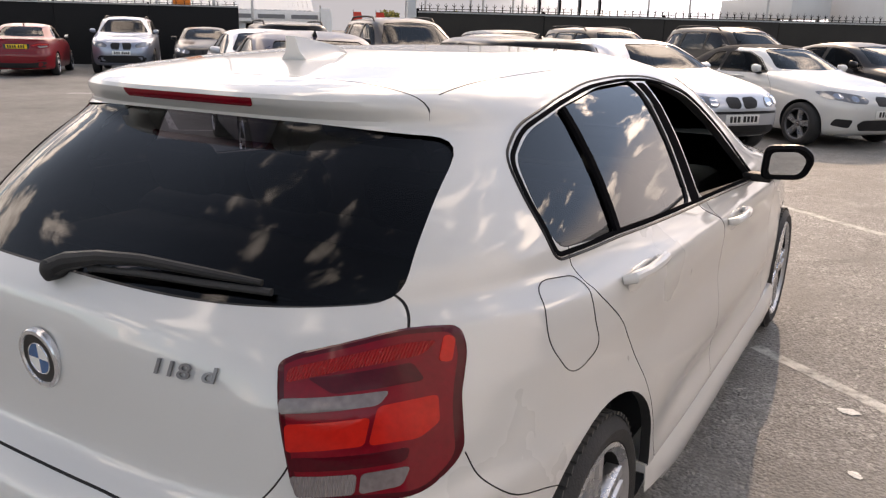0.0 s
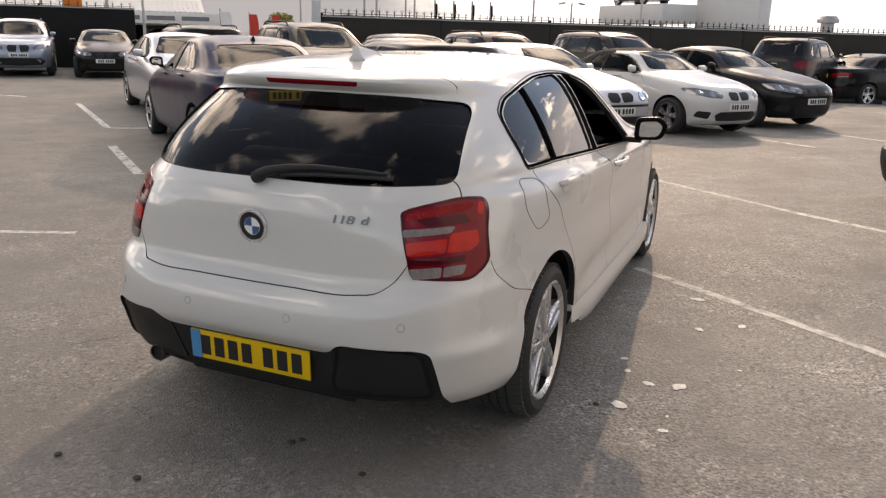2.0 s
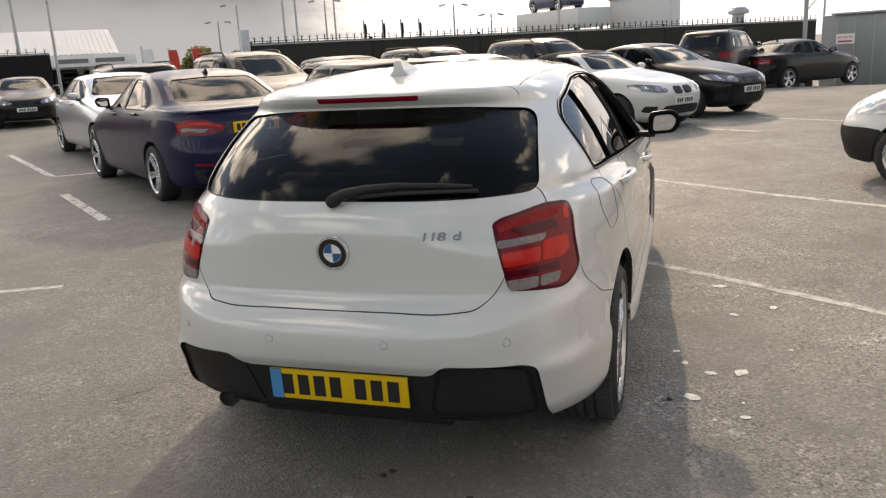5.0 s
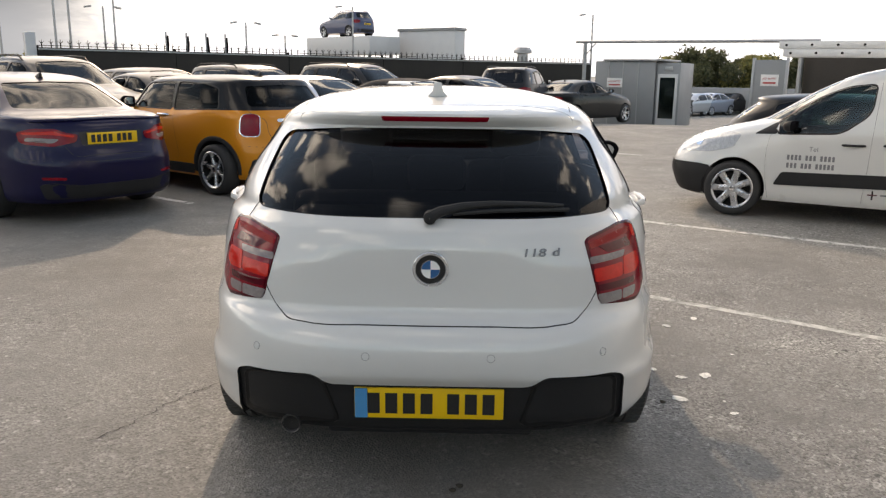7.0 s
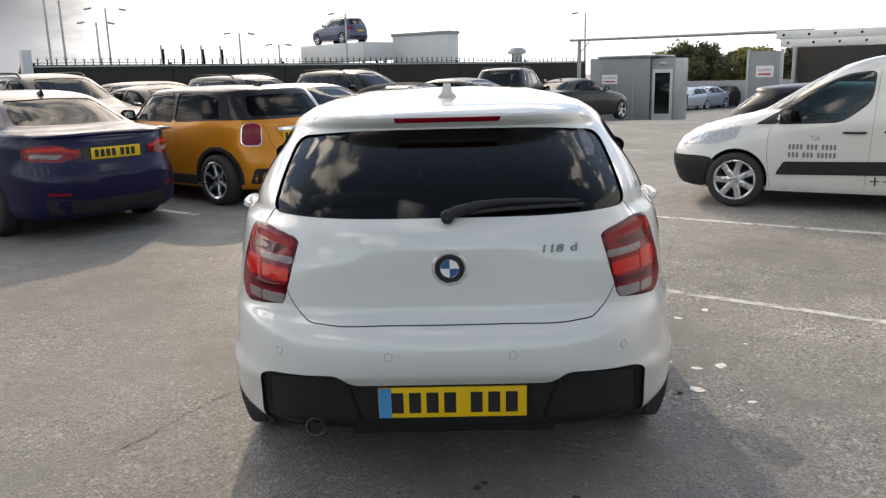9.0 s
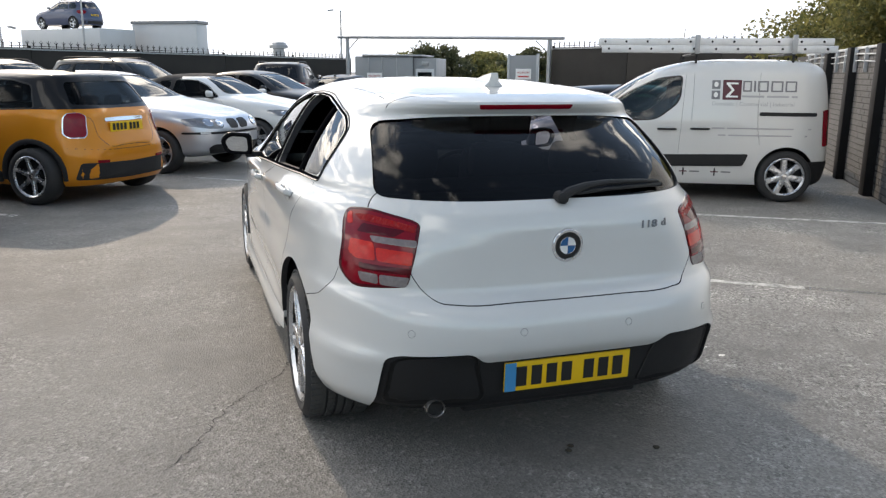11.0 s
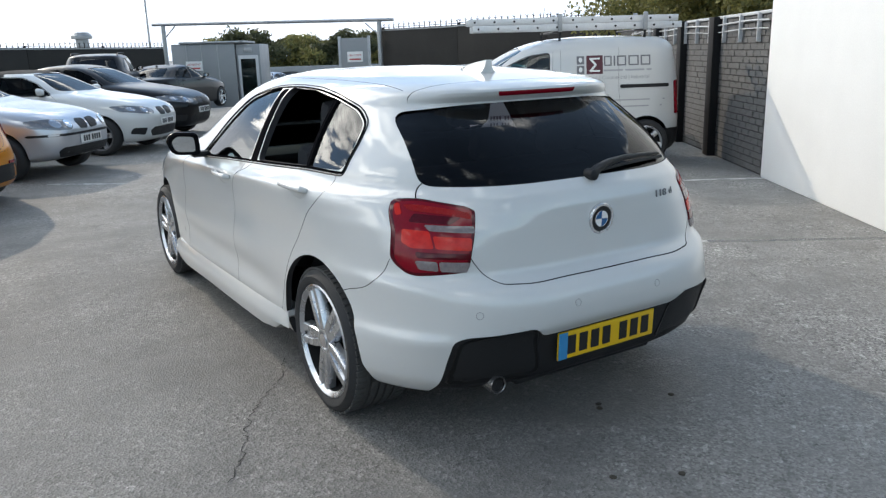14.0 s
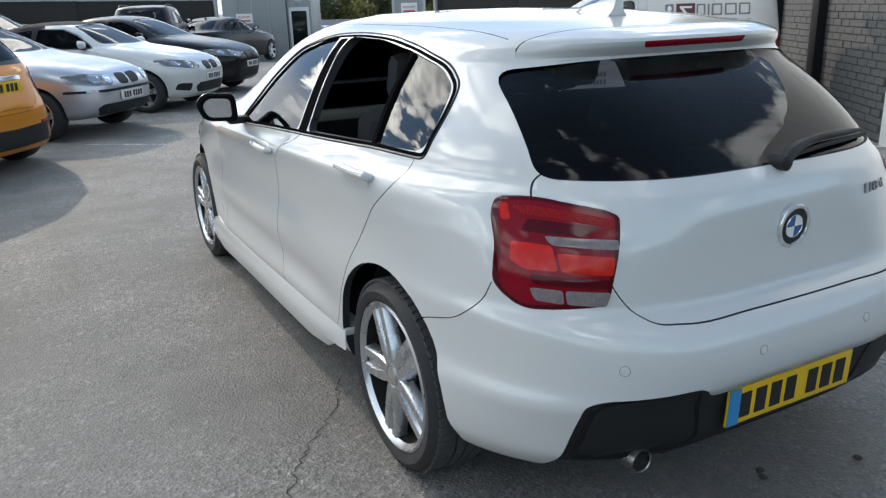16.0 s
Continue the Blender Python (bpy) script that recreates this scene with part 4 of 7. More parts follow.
        arc = [bb.verts.new(q @ Vector((0.030 * math.cos(a), 0.030 * math.sin(a), 0.0065))) for a in (math.pi / 2 * (k + j / 8) for j in range(9))]
        for j in range(8):
            bb.faces.new((c, arc[j], arc[j + 1]))
        kit.add("badge_quarter", bb, M_ENAMEL if k % 2 else M_WPLATE, bd)
    kit.add("badge_rim", lathe([(0.0055, 0.0325), (0.0078, 0.0310), (0.0055, 0.0295)], 40, "z", m=q), M_BADGE, bd)
    for text, x, s in (("118", 0.296, 0.038), ("d", 0.396, 0.038)):
        cu = bpy.data.curves.new("letters", "FONT")
        cu.body, cu.size, cu.extrude, cu.shear, cu.offset = text, s, 0.0018, 0.15, 0.0004
        t = new("letters", cu)
        bpy.context.view_layer.update()
        me = bpy.data.meshes.new_from_object(t.evaluated_get(bpy.context.evaluated_depsgraph_get()))
        bpy.data.objects.remove(t)
        pp, nn = sh.at("rear", x + 0.03, 0.890, 0.002)
        ax = Vector((0, 0, 1)).cross(nn).normalized()
        ay = nn.cross(ax)
        turn = Matrix((ax, ay, nn)).transposed().to_4x4()
        me.transform(Matrix.Translation(pp) @ turn @ Matrix.Translation((-0.03, -0.016, 0.0015)) @ Matrix.Diagonal((1.45, 1, 1, 1)))
        kit.add("model_letters", me, M_LETTER, None, "small chrome model letters")
    for x in (-0.578, -0.205, 0.200, 0.575):
        p, n = sh.at("rear", x, 0.565)
        m = Matrix.Translation(p) @ n.to_track_quat("Z", "Y").to_matrix().to_4x4()
        b = lathe([(-0.002, 0.0125), (0.0012, 0.012), (0.0005, 0.010), (0.0022, 0.0092), (0.0022, 0.0005)], 20, "z", m=m)
        si = kit.add("parking_sensor", b, "paint")
        kit.add("sensor_ring", lathe([(0.0008, 0.0138), (0.0013, 0.0135), (0.0013, 0.0124), (0.0006, 0.0121)], 24, "z", m=m), M_RING, si)
    a, _ = sh.at("rear", -0.005, 0.980, 0.02)
    pts = [sh.at("rear", x, z, o)[0] for x, z, o in ((-0.004, 0.982, 0.022), (0.03, 0.994, 0.028), (0.10, 1.010, 0.026), (0.20, 1.021, 0.021), (0.34, 1.022, 0.016), (0.44, 1.018, 0.013))]
    wi = kit.add("wiper_arm", tube(pts, [0.020, 0.018, 0.014, 0.011, 0.009, 0.006], 10), M_PLASTIC, None, "black rear wiper")
    kit.add("wiper_cap", lathe([(-0.03, 0.022), (0.012, 0.021), (0.018, 0.012), (0.018, 0.001)], 18, "y", m=Matrix.Translation(a) @ pose(0, 0, 0, 0, 0, 180)), M_PLASTIC, wi)
    pts = [sh.at("rear", x, z, 0.008)[0] for x, z in ((0.07, 0.998), (0.2, 1.007), (0.33, 1.010), (0.46, 1.008))]
    kit.add("wiper_blade", tube(pts, 0.007, 8), M_RUBBER, wi)
    add_mirrors(kit, sh, 2.36, 0.95, 0.20, M_BLACKP, 2)
    add_handles(kit, sh, ((0.98, 0.915), (1.92, 0.868)))
    sp = [(0.732, 0.800, 0), (-0.732, 0.800, 0), (0.734, 3.49, 0), (-0.734, 3.49, 0)]
    add_wheel(kit, 0.313, 0.240, 0.260, (5, True, 0.010, 0.046), sp, tread=True)
    # front
    for f in (lambda o: o, mirrored):
        kit.add("headlamp", sh.patch(f(rounded([(0.45, 0.70), (0.78, 0.78), (0.80, 0.68), (0.50, 0.62)], 0.03)), "front", 0.004, 0.02), M_LAMP)
        kit.add("grille", sh.patch(f(rounded([(0.03, 0.70), (0.20, 0.70), (0.22, 0.58), (0.05, 0.56)], 0.03)), "front", 0.006, 0.02), M_PLASTIC)
    # cabin
    add_seats(kit, 1.75, 0.95, 0.37, 0.36, 0.60)
    kit.add("parcel_shelf", box(-0.55, 0.55, 0.42, 0.86, 0.90, 0.93, 0.01), M_TRIM)
    kit.add("dashboard", box(-0.66, 0.66, 2.45, 2.85, 0.62, 0.90, 0.06), M_TRIM)
    kit.add("steering_wheel", lathe([(math.cos(a) * 0.014, 0.175 + math.sin(a) * 0.014) for a in (k * math.pi / 4 for k in range(8))], 28, "y", True, pose(0.37, 2.33, 0.78, 25, 0, 0)), M_PLASTIC)
    kit.add("rear_view_mirror", box(-0.11, 0.11, 2.28, 2.31, 1.20, 1.26, 0.012), M_PLASTIC)
    return kit, sh


HERO_KIT, HERO_SHELL = hero()
HERO_KIT.place("hatchback", pose(0, 0, 0), M_WHITE, "clean white five-door hatchback with tinted rear glass", "car")


# ---------- the other cars ----------
def generic(keys, spec):
    kit = Kit()
    sh = Shell(keys, spec.get("rings", 60), spec.get("cols", 96), 2)
    side = [rounded(o, 0.04) for o in spec["side"]]
    rear = rounded(both(spec["rear"]), 0.05) if spec.get("rear") else None
    screen = rounded(both(spec["screen"]), 0.06)
    ra, fa, R = spec["axles"]
    ar = R + 0.035
    slots = [(curve_through(p, 4), "x", 0.6, 1.4) for p in spec.get("seams", ())]
    body = carve_body(kit, sh, side, rear, screen, [(ra, R, ar), (fa, R, ar)], [], slots, names=lambda m, n: "door", rear_depth=spec.get("rear_depth", 1.7), screen_depth=spec.get("screen_depth", 1.8), arch_x=0.52)
    if spec.get("roof"):
        z0, y1, ms = spec["roof"]
        for nm, at in body:
            q = kit.parts[at]
            me = q[1]
            idx = np.zeros(len(me.polygons), np.int32)
            me.polygons.foreach_get("material_index", idx)
            for k, p in enumerate(me.polygons):
                if idx[k] == 0 and p.center.z > z0 and (p.center.z > spec.get("roof_all", z0) or p.center.y < y1):
                    idx[k] = 2
            me.attributes["material_index"].data.foreach_set("value", idx) if "material_index" in me.attributes else None
            kit.parts[at] = (q[0], q[1], ["paint", M_TRIM, ms], *q[3:])
    for y in (ra, fa):
        for s in (-1, 1):
            b = bmesh.new()
            add_lathe(b, [(s * 0.48, 0.05), (s * 0.48, ar + 0.003), (s * 0.73, ar + 0.006)], 30, m=pose(0, y, R))
            bmesh.ops.delete(b, geom=[v for v in b.verts if v.co.z < R * 0.75], context="VERTS")
            kit.add("wheel_well", b, M_TRIM)
    for i, o in enumerate(side):
        for face in ("left", "right"):
            add_glass(kit, sh, [o], face, "side_glass", name="side_window")
            kit.add("window_trim", sh.strip(dense(grown(o, 0.008), 0.05), face, 0.02, 0.0, 0.003, True), M_PLASTIC)
    if rear:
        add_glass(kit, sh, [rear], "rear", "rear_glass", name="rear_window")
    add_glass(kit, sh, [screen], "front", "front_glass", name="windscreen")
    for n, o, face, m, off in spec.get("pieces", ()):
        sides = (lambda q: q, mirrored) if face in ("rear", "front") and min(p[0] for p in o) > 0.001 else (lambda q: q,)
        if face == "sides":
            for fc in ("left", "right"):
                kit.add(n, sh.patch(rounded(o, 0.03), fc, off, 0.015, step=0.06), m)
            continue
        for f in sides:
            oo = rounded(o if len(sides) == 2 else both(o), 0.03)
            kit.add(n, sh.patch(f(oo), face, off, 0.018, step=0.05), m)
    for line in spec.get("lines", ()):
        kit.add("panel_gap", sh.strip(curve_through(line + [(-x, z) for x, z in line[::-1] if x > 0], 4), "rear", 0.007, 0.0003, 0.0004), M_INK)
    if spec.get("plate_rear"):
        add_plate(kit, sh, "rear", spec["plate_rear"], M_YPLATE, band=False, off=0.006)
    if spec.get("plate_front"):
        add_plate(kit, sh, "front", spec["plate_front"], M_WPLATE, band=False, off=0.006)
    my, mz = spec["mirror"]
    add_mirrors(kit, sh, my, mz, 0.18, spec.get("mirror_cap", "paint"))
    add_handles(kit, sh, spec["handles"], spec.get("handle", "paint"))
    xo = spec["track"]
    add_wheel(kit, R, R * 0.72, 0.21, spec.get("wheel", (5, True, 0.03, 0.03)), [(x, y, 0) for x in (xo, -xo) for y in (ra, fa)], dark=spec.get("dark_wheel", False))
    fy, ry = spec["seats"]
    add_seats(kit, fy, ry, 0.37, R + 0.05, spec.get("seat_h", 0.60), spec.get("cloth"))
    kit.add("dashboard", box(-0.66, 0.66, spec["dash"], spec["dash"] + 0.35, R + 0.28, R + 0.55, 0.06), M_TRIM)
    if spec.get("rails"):
        z, y0, y1, x = spec["rails"]
        for s in (-1, 1):
            pts = [(s * x, y0, sh.at("top", s * x, y0)[0].z - 0.01)] + [(s * x, y, sh.at("top", s * x, y)[0].z + 0.055) for y in np.linspace(y0 + 0.12, y1 - 0.12, 6)] + [(s * x, y1, sh.at("top", s * x, y1)[0].z - 0.01)]
            kit.add("roof_rail", tube(pts, 0.018, 8), M_PLASTIC)
    if spec.get("fin"):
        y = spec["fin"]
        z = sh.at("top", 0, y)[0].z
        b = bmesh.new()
        v = [b.verts.new(p) for p in ((-0.03, y - 0.02, z - 0.01), (0.03, y - 0.02, z - 0.01), (0.02, y + 0.14, z - 0.01), (-0.02, y + 0.14, z - 0.01), (-0.005, y - 0.03, z + 0.06), (0.005, y - 0.03, z + 0.06))]
        for f in ((0, 1, 5, 4), (1, 2, 5), (2, 3, 4, 5), (3, 0, 4)):
            b.faces.new([v[i] for i in f])
        bmesh.ops.recalc_face_normals(b, faces=b.faces)
        kit.add("antenna_fin", b, M_PLASTIC)
    return kit, sh


SALOON = [
    (0.19, 0.10, 4.35, 0.84, 5, 4.5), (0.22, 0.04, 4.44, 0.875, 5, 4.5), (0.45, 0.0, 4.52, 0.90, 4.6, 4.2), (0.60, 0.0, 4.53, 0.906, 4.5, 4.2),
    (0.68, 0.04, 4.50, 0.906, 4.3, 4.0), (0.80, 0.06, 4.38, 0.90, 4.2, 3.9), (0.90, 0.08, 4.02, 0.885, 4.2, 3.9), (0.95, 0.10, 3.72, 0.87, 4.2, 4),
    (0.99, 0.13, 3.45, 0.852, 4.2, 4), (1.01, 0.22, 3.33, 0.84, 4.2, 4), (1.025, 0.60, 3.24, 0.825, 4, 4), (1.12, 0.82, 3.02, 0.775, 3.8, 4),
    (1.25, 1.10, 2.74, 0.70, 3.8, 4), (1.33, 1.30, 2.54, 0.645, 3.6, 4), (1.38, 1.55, 2.34, 0.56, 3.4, 3.6), (1.41, 1.80, 2.15, 0.38, 3, 3), (1.42, 2.0, 2.05, 0.1, 2.5, 2.5)]
def ringed(x, z, r):
    return [(x + r * math.cos(a), z + r * 0.9 * math.sin(a)) for a in (2 * math.pi * k / 10 for k in range(10))]


KIDNEY = [(0.025, 0.735), (0.20, 0.745), (0.245, 0.70), (0.21, 0.615), (0.05, 0.605), (0.02, 0.64)]
S_SEAMS = ([(2.08, 1.03), (2.12, 0.95), (2.16, 0.7), (2.14, 0.32), (1.45, 0.30), (1.40, 0.40), (1.33, 0.58), (1.18, 0.78), (1.10, 0.98), (1.22, 1.05)],
           [(2.15, 0.36), (2.3, 0.30), (3.1, 0.30), (3.16, 0.5), (3.14, 0.8), (3.0, 0.95), (2.86, 1.03)])
SALOON_SPEC = dict(
    side=[[(2.92, 1.0), (2.62, 1.20), (2.38, 1.30), (2.10, 1.328), (2.08, 1.0)], [(2.02, 1.328), (1.68, 1.31), (1.40, 1.22), (1.16, 1.04), (1.22, 1.005), (2.02, 1.0)]],
    rear=[(0, 1.325), (0.48, 1.31), (0.60, 1.07), (0, 1.06)], screen=[(0, 1.36), (0.47, 1.34), (0.66, 1.06), (0, 1.045)],
    lines=([(0.66, 1.005), (0.60, 0.93), (0.46, 0.72), (0.42, 0.66), (0.2, 0.645), (0, 0.64)], [(0.80, 0.62), (0.6, 0.60), (0.3, 0.585), (0, 0.58)]),
    axles=(0.98, 3.74, 0.315), seams=S_SEAMS, mirror=(2.80, 1.0), handles=((1.52, 0.93), (2.42, 0.91)), track=0.785, seats=(2.05, 1.25), dash=2.75, plate_rear=0.80, plate_front=0.50, fin=1.45,
    pieces=[("tail_lamp", [(0.34, 0.845), (0.45, 0.862), (0.52, 0.90), (0.68, 0.905), (0.765, 0.87), (0.755, 0.76), (0.57, 0.735), (0.36, 0.775)], "rear", M_REDLENS, 0.005),
            ("lamp_band", [(0.37, 0.832), (0.47, 0.850), (0.545, 0.880), (0.74, 0.868), (0.735, 0.845), (0.55, 0.845), (0.39, 0.815)], "rear", M_REDBRIGHT, 0.009),
            ("lamp_band", [(0.50, 0.805), (0.72, 0.822), (0.735, 0.785), (0.56, 0.765)], "rear", M_CLEARLENS, 0.008),
            ("boot_lip", [(0, 0.992), (0.62, 0.978), (0.70, 0.958), (0.60, 0.965), (0, 0.975)], "rear", "paint", 0.016),
            ("plate_recess", [(0, 0.872), (0.33, 0.868), (0.315, 0.735), (0, 0.730)], "rear", M_DARKP, 0.003),
            ("bumper_reflector", [(0.50, 0.445), (0.68, 0.455), (0.68, 0.430), (0.50, 0.420)], "rear", M_REDLENS, 0.006),
            ("headlamp", [(0.36, 0.70), (0.45, 0.755), (0.70, 0.80), (0.80, 0.79), (0.78, 0.70), (0.60, 0.655), (0.40, 0.64)], "front", M_LAMP, 0.005),
            ("lamp_ring", ringed(0.54, 0.705, 0.044), "front", M_CHROME, 0.011), ("lamp_ring", ringed(0.68, 0.735, 0.040), "front", M_CHROME, 0.011),
            ("grille", KIDNEY, "front", M_PLASTIC, 0.006), ("bumper_intake", [(0, 0.42), (0.42, 0.42), (0.50, 0.36), (0.44, 0.27), (0, 0.26)], "front", M_PLASTIC, 0.004),
            ("side_intake", [(0.56, 0.42), (0.72, 0.43), (0.74, 0.33), (0.58, 0.30)], "front", M_PLASTIC, 0.004),
            ("rear_valance", [(0, 0.36), (0.50, 0.36), (0.60, 0.40), (0.70, 0.38), (0.66, 0.24), (0, 0.22)], "rear", M_PLASTIC, 0.004)])
K_SALOON, _ = generic(SALOON, SALOON_SPEC)
CONV_SPEC = dict(SALOON_SPEC, roof=(1.02, 2.05, mat("soft_top_cloth", (0.018, 0.018, 0.02), 0.9, bump=0.4, fine=500)), roof_all=1.36, cloth=mat("pale_leather", (0.5, 0.47, 0.42), 0.5),
                 side=[[(2.92, 1.0), (2.62, 1.20), (2.38, 1.29), (1.96, 1.30), (1.93, 1.0)], [(1.86, 1.295), (1.62, 1.27), (1.40, 1.02), (1.88, 1.0)]], dark_wheel=True, wheel=(5, True, 0.02, 0.036), fin=None)
K_CONV, _ = generic(SALOON, CONV_SPEC)
COMPACT_SPEC = dict(
    side=[[(2.40, 0.965), (2.17, 1.13), (1.99, 1.245), (1.76, 1.295), (1.40, 1.30), (1.36, 0.99)], [(1.30, 1.30), (0.98, 1.275), (0.80, 1.23), (0.74, 1.05), (1.28, 1.0)]],
    rear=[(0, 1.25), (0.52, 1.23), (0.58, 1.02), (0, 1.01)], rear_depth=1.2, screen=[(0, 1.345), (0.42, 1.33), (0.64, 1.04), (0, 1.02)],
    axles=(0.84, 3.55, 0.305), seams=([(1.34, 1.03), (1.30, 0.8), (1.33, 0.33), (1.5, 0.30), (2.6, 0.30), (2.78, 0.4), (2.80, 0.7), (2.7, 0.9), (2.36, 0.99)],),
    mirror=(2.42, 0.97), handles=((1.55, 0.90),), track=0.765, seats=(1.75, 0.95), dash=2.35, plate_rear=0.78, plate_front=0.48, fin=None, wheel=(5, True, 0.03, 0.028),
    pieces=[("tail_lamp", [(0.54, 0.92), (0.70, 0.93), (0.74, 0.75), (0.56, 0.74)], "rear", M_REDLENS, 0.005),
            ("headlamp", [(0.34, 0.66), (0.38, 0.74), (0.62, 0.765), (0.78, 0.75), (0.78, 0.66), (0.60, 0.62), (0.40, 0.615)], "front", M_LAMP, 0.005),
            ("lamp_ring", [(0.42 + 0.06 * math.cos(a), 0.688 + 0.052 * math.sin(a)) for a in (2 * math.pi * k / 8 for k in range(8))], "front", M_CHROME, 0.012),
            ("lamp_ring", [(0.58 + 0.06 * math.cos(a), 0.700 + 0.052 * math.sin(a)) for a in (2 * math.pi * k / 8 for k in range(8))], "front", M_CHROME, 0.012),
            ("grille", KIDNEY, "front", M_PLASTIC, 0.006), ("bumper_strip", [(0, 0.575), (0.80, 0.575), (0.80, 0.545), (0, 0.545)], "front", M_DARKP, 0.010),
            ("bumper_intake", [(0, 0.40), (0.55, 0.40), (0.62, 0.35), (0.55, 0.27), (0, 0.26)], "front", M_PLASTIC, 0.004)])
K_COMPACT, _ = generic(HERO, COMPACT_SPEC)
MINI = [
    (0.19, 0.06, 3.65, 0.82, 5, 4.5), (0.25, 0.0, 3.75, 0.85, 5, 4.5), (0.5, -0.02, 3.82, 0.862, 4.6, 4), (0.62, 0.0, 3.80, 0.865, 4.4, 3.9), (0.75, 0.05, 3.70, 0.862, 4.2, 3.8),
    (0.85, 0.08, 3.48, 0.852, 4.2, 3.8), (0.93, 0.10, 3.02, 0.835, 4.2, 3.8), (0.98, 0.13, 2.78, 0.82, 4.2, 4), (1.10, 0.22, 2.62, 0.79, 4.2, 4.2), (1.22, 0.32, 2.48, 0.75, 4.2, 4.4),
    (1.31, 0.40, 2.34, 0.715, 4.2, 4.4), (1.345, 0.38, 2.28, 0.69, 4.2, 4.2), (1.375, 0.46, 2.2, 0.62, 3.8, 3.8), (1.40, 0.9, 1.95, 0.36, 3, 3), (1.41, 1.3, 1.6, 0.1, 2.5, 2.5)]
MINI_SPEC = dict(
    side=[[(2.42, 1.0), (2.22, 1.22), (2.10, 1.30), (1.50, 1.318), (1.47, 0.99)], [(1.42, 1.318), (0.90, 1.30), (0.66, 1.25), (0.58, 1.02), (1.42, 0.99)]],
    rear=[(0, 1.295), (0.50, 1.28), (0.58, 1.05), (0, 1.03)], rear_depth=1.2, screen=[(0, 1.34), (0.52, 1.32), (0.66, 1.04), (0, 1.02)],
    lines=([(0.60, 1.02), (0.585, 0.96), (0.46, 0.90), (0.43, 0.70), (0.36, 0.62), (0.1, 0.605), (0, 0.605)], [(0.72, 0.60), (0.5, 0.575), (0.2, 0.565), (0, 0.563)]),
    axles=(0.63, 3.12, 0.305), seams=([(1.445, 1.04), (1.40, 0.8), (1.36, 0.34), (1.5, 0.30), (2.4, 0.30), (2.6, 0.4), (2.62, 0.7), (2.52, 0.93), (2.36, 1.04)],),
    mirror=(2.42, 1.0), mirror_cap=M_BLACKP, handles=((1.62, 0.90),), handle=M_CHROME, track=0.765, seats=(1.55, 0.75), dash=2.25, plate_rear=0.80, plate_front=0.45, fin=0.75,
    roof=(1.015, 9, M_BLACKP), wheel=(6, False, 0.025, 0.045),
    pieces=[("tail_lamp", [(0.505, 0.935), (0.56, 0.968), (0.655, 0.962), (0.688, 0.92), (0.712, 0.74), (0.69, 0.70), (0.575, 0.70), (0.54, 0.74)], "rear", M_CHROME, 0.006),
            ("tail_lens", [(0.513, 0.933), (0.563, 0.961), (0.651, 0.956), (0.681, 0.918), (0.705, 0.743), (0.685, 0.707), (0.578, 0.707), (0.548, 0.743)], "rear", M_REDLENS, 0.014),
            ("tailgate_bar", [(0, 0.905), (0.30, 0.90), (0.30, 0.862), (0, 0.862)], "rear", M_CHROME, 0.012),
            ("rear_valance", [(0, 0.42), (0.66, 0.44), (0.70, 0.26), (0, 0.24)], "rear", M_PLASTIC, 0.006),
            ("bumper_reflector", [(0.38, 0.46), (0.52, 0.465), (0.52, 0.435), (0.38, 0.43)], "rear", M_REDLENS, 0.010),
            ("sill", [(1.02, 0.34), (2.72, 0.34), (2.72, 0.22), (1.02, 0.22)], "sides", M_PLASTIC, 0.008),
            ("quarter_post", [(0.55, 1.30), (0.62, 1.25), (0.545, 1.02), (0.45, 1.02)], "sides", M_BLACKP, 0.003)])
K_MINI, SH_MINI = generic(MINI, MINI_SPEC)
for _y in (0.63, 3.12):
    for _f in ("left", "right"):
        K_MINI.add("arch_trim", SH_MINI.strip([(_y + 0.365 * math.cos(a), 0.305 + 0.365 * math.sin(a)) for a in np.linspace(-0.15, math.pi + 0.15, 22)], _f, 0.06, 0.003, 0.006), M_PLASTIC)
SUV = [
    (0.25, 0.10, 4.5, 0.86, 5, 4.5), (0.30, 0.03, 4.6, 0.90, 5, 4.5), (0.60, 0.0, 4.65, 0.93, 4.6, 4.3), (0.80, 0.03, 4.62, 0.935, 4.4, 4.2), (0.95, 0.06, 4.5, 0.93, 4.2, 4.2),
    (1.05, 0.09, 4.15, 0.915, 4.2, 4.2), (1.12, 0.12, 3.65, 0.895, 4.2, 4.2), (1.17, 0.15, 3.42, 0.88, 4.2, 4.2), (1.30, 0.26, 3.16, 0.84, 4, 4.2), (1.45, 0.38, 2.88, 0.785, 4, 4.2),
    (1.56, 0.46, 2.68, 0.74, 4, 4.2), (1.60, 0.42, 2.58, 0.70, 4, 4), (1.64, 0.55, 2.45, 0.62, 3.6, 3.6), (1.68, 1.1, 2.2, 0.4, 3, 3), (1.69, 1.6, 1.9, 0.1, 2.5, 2.5)]
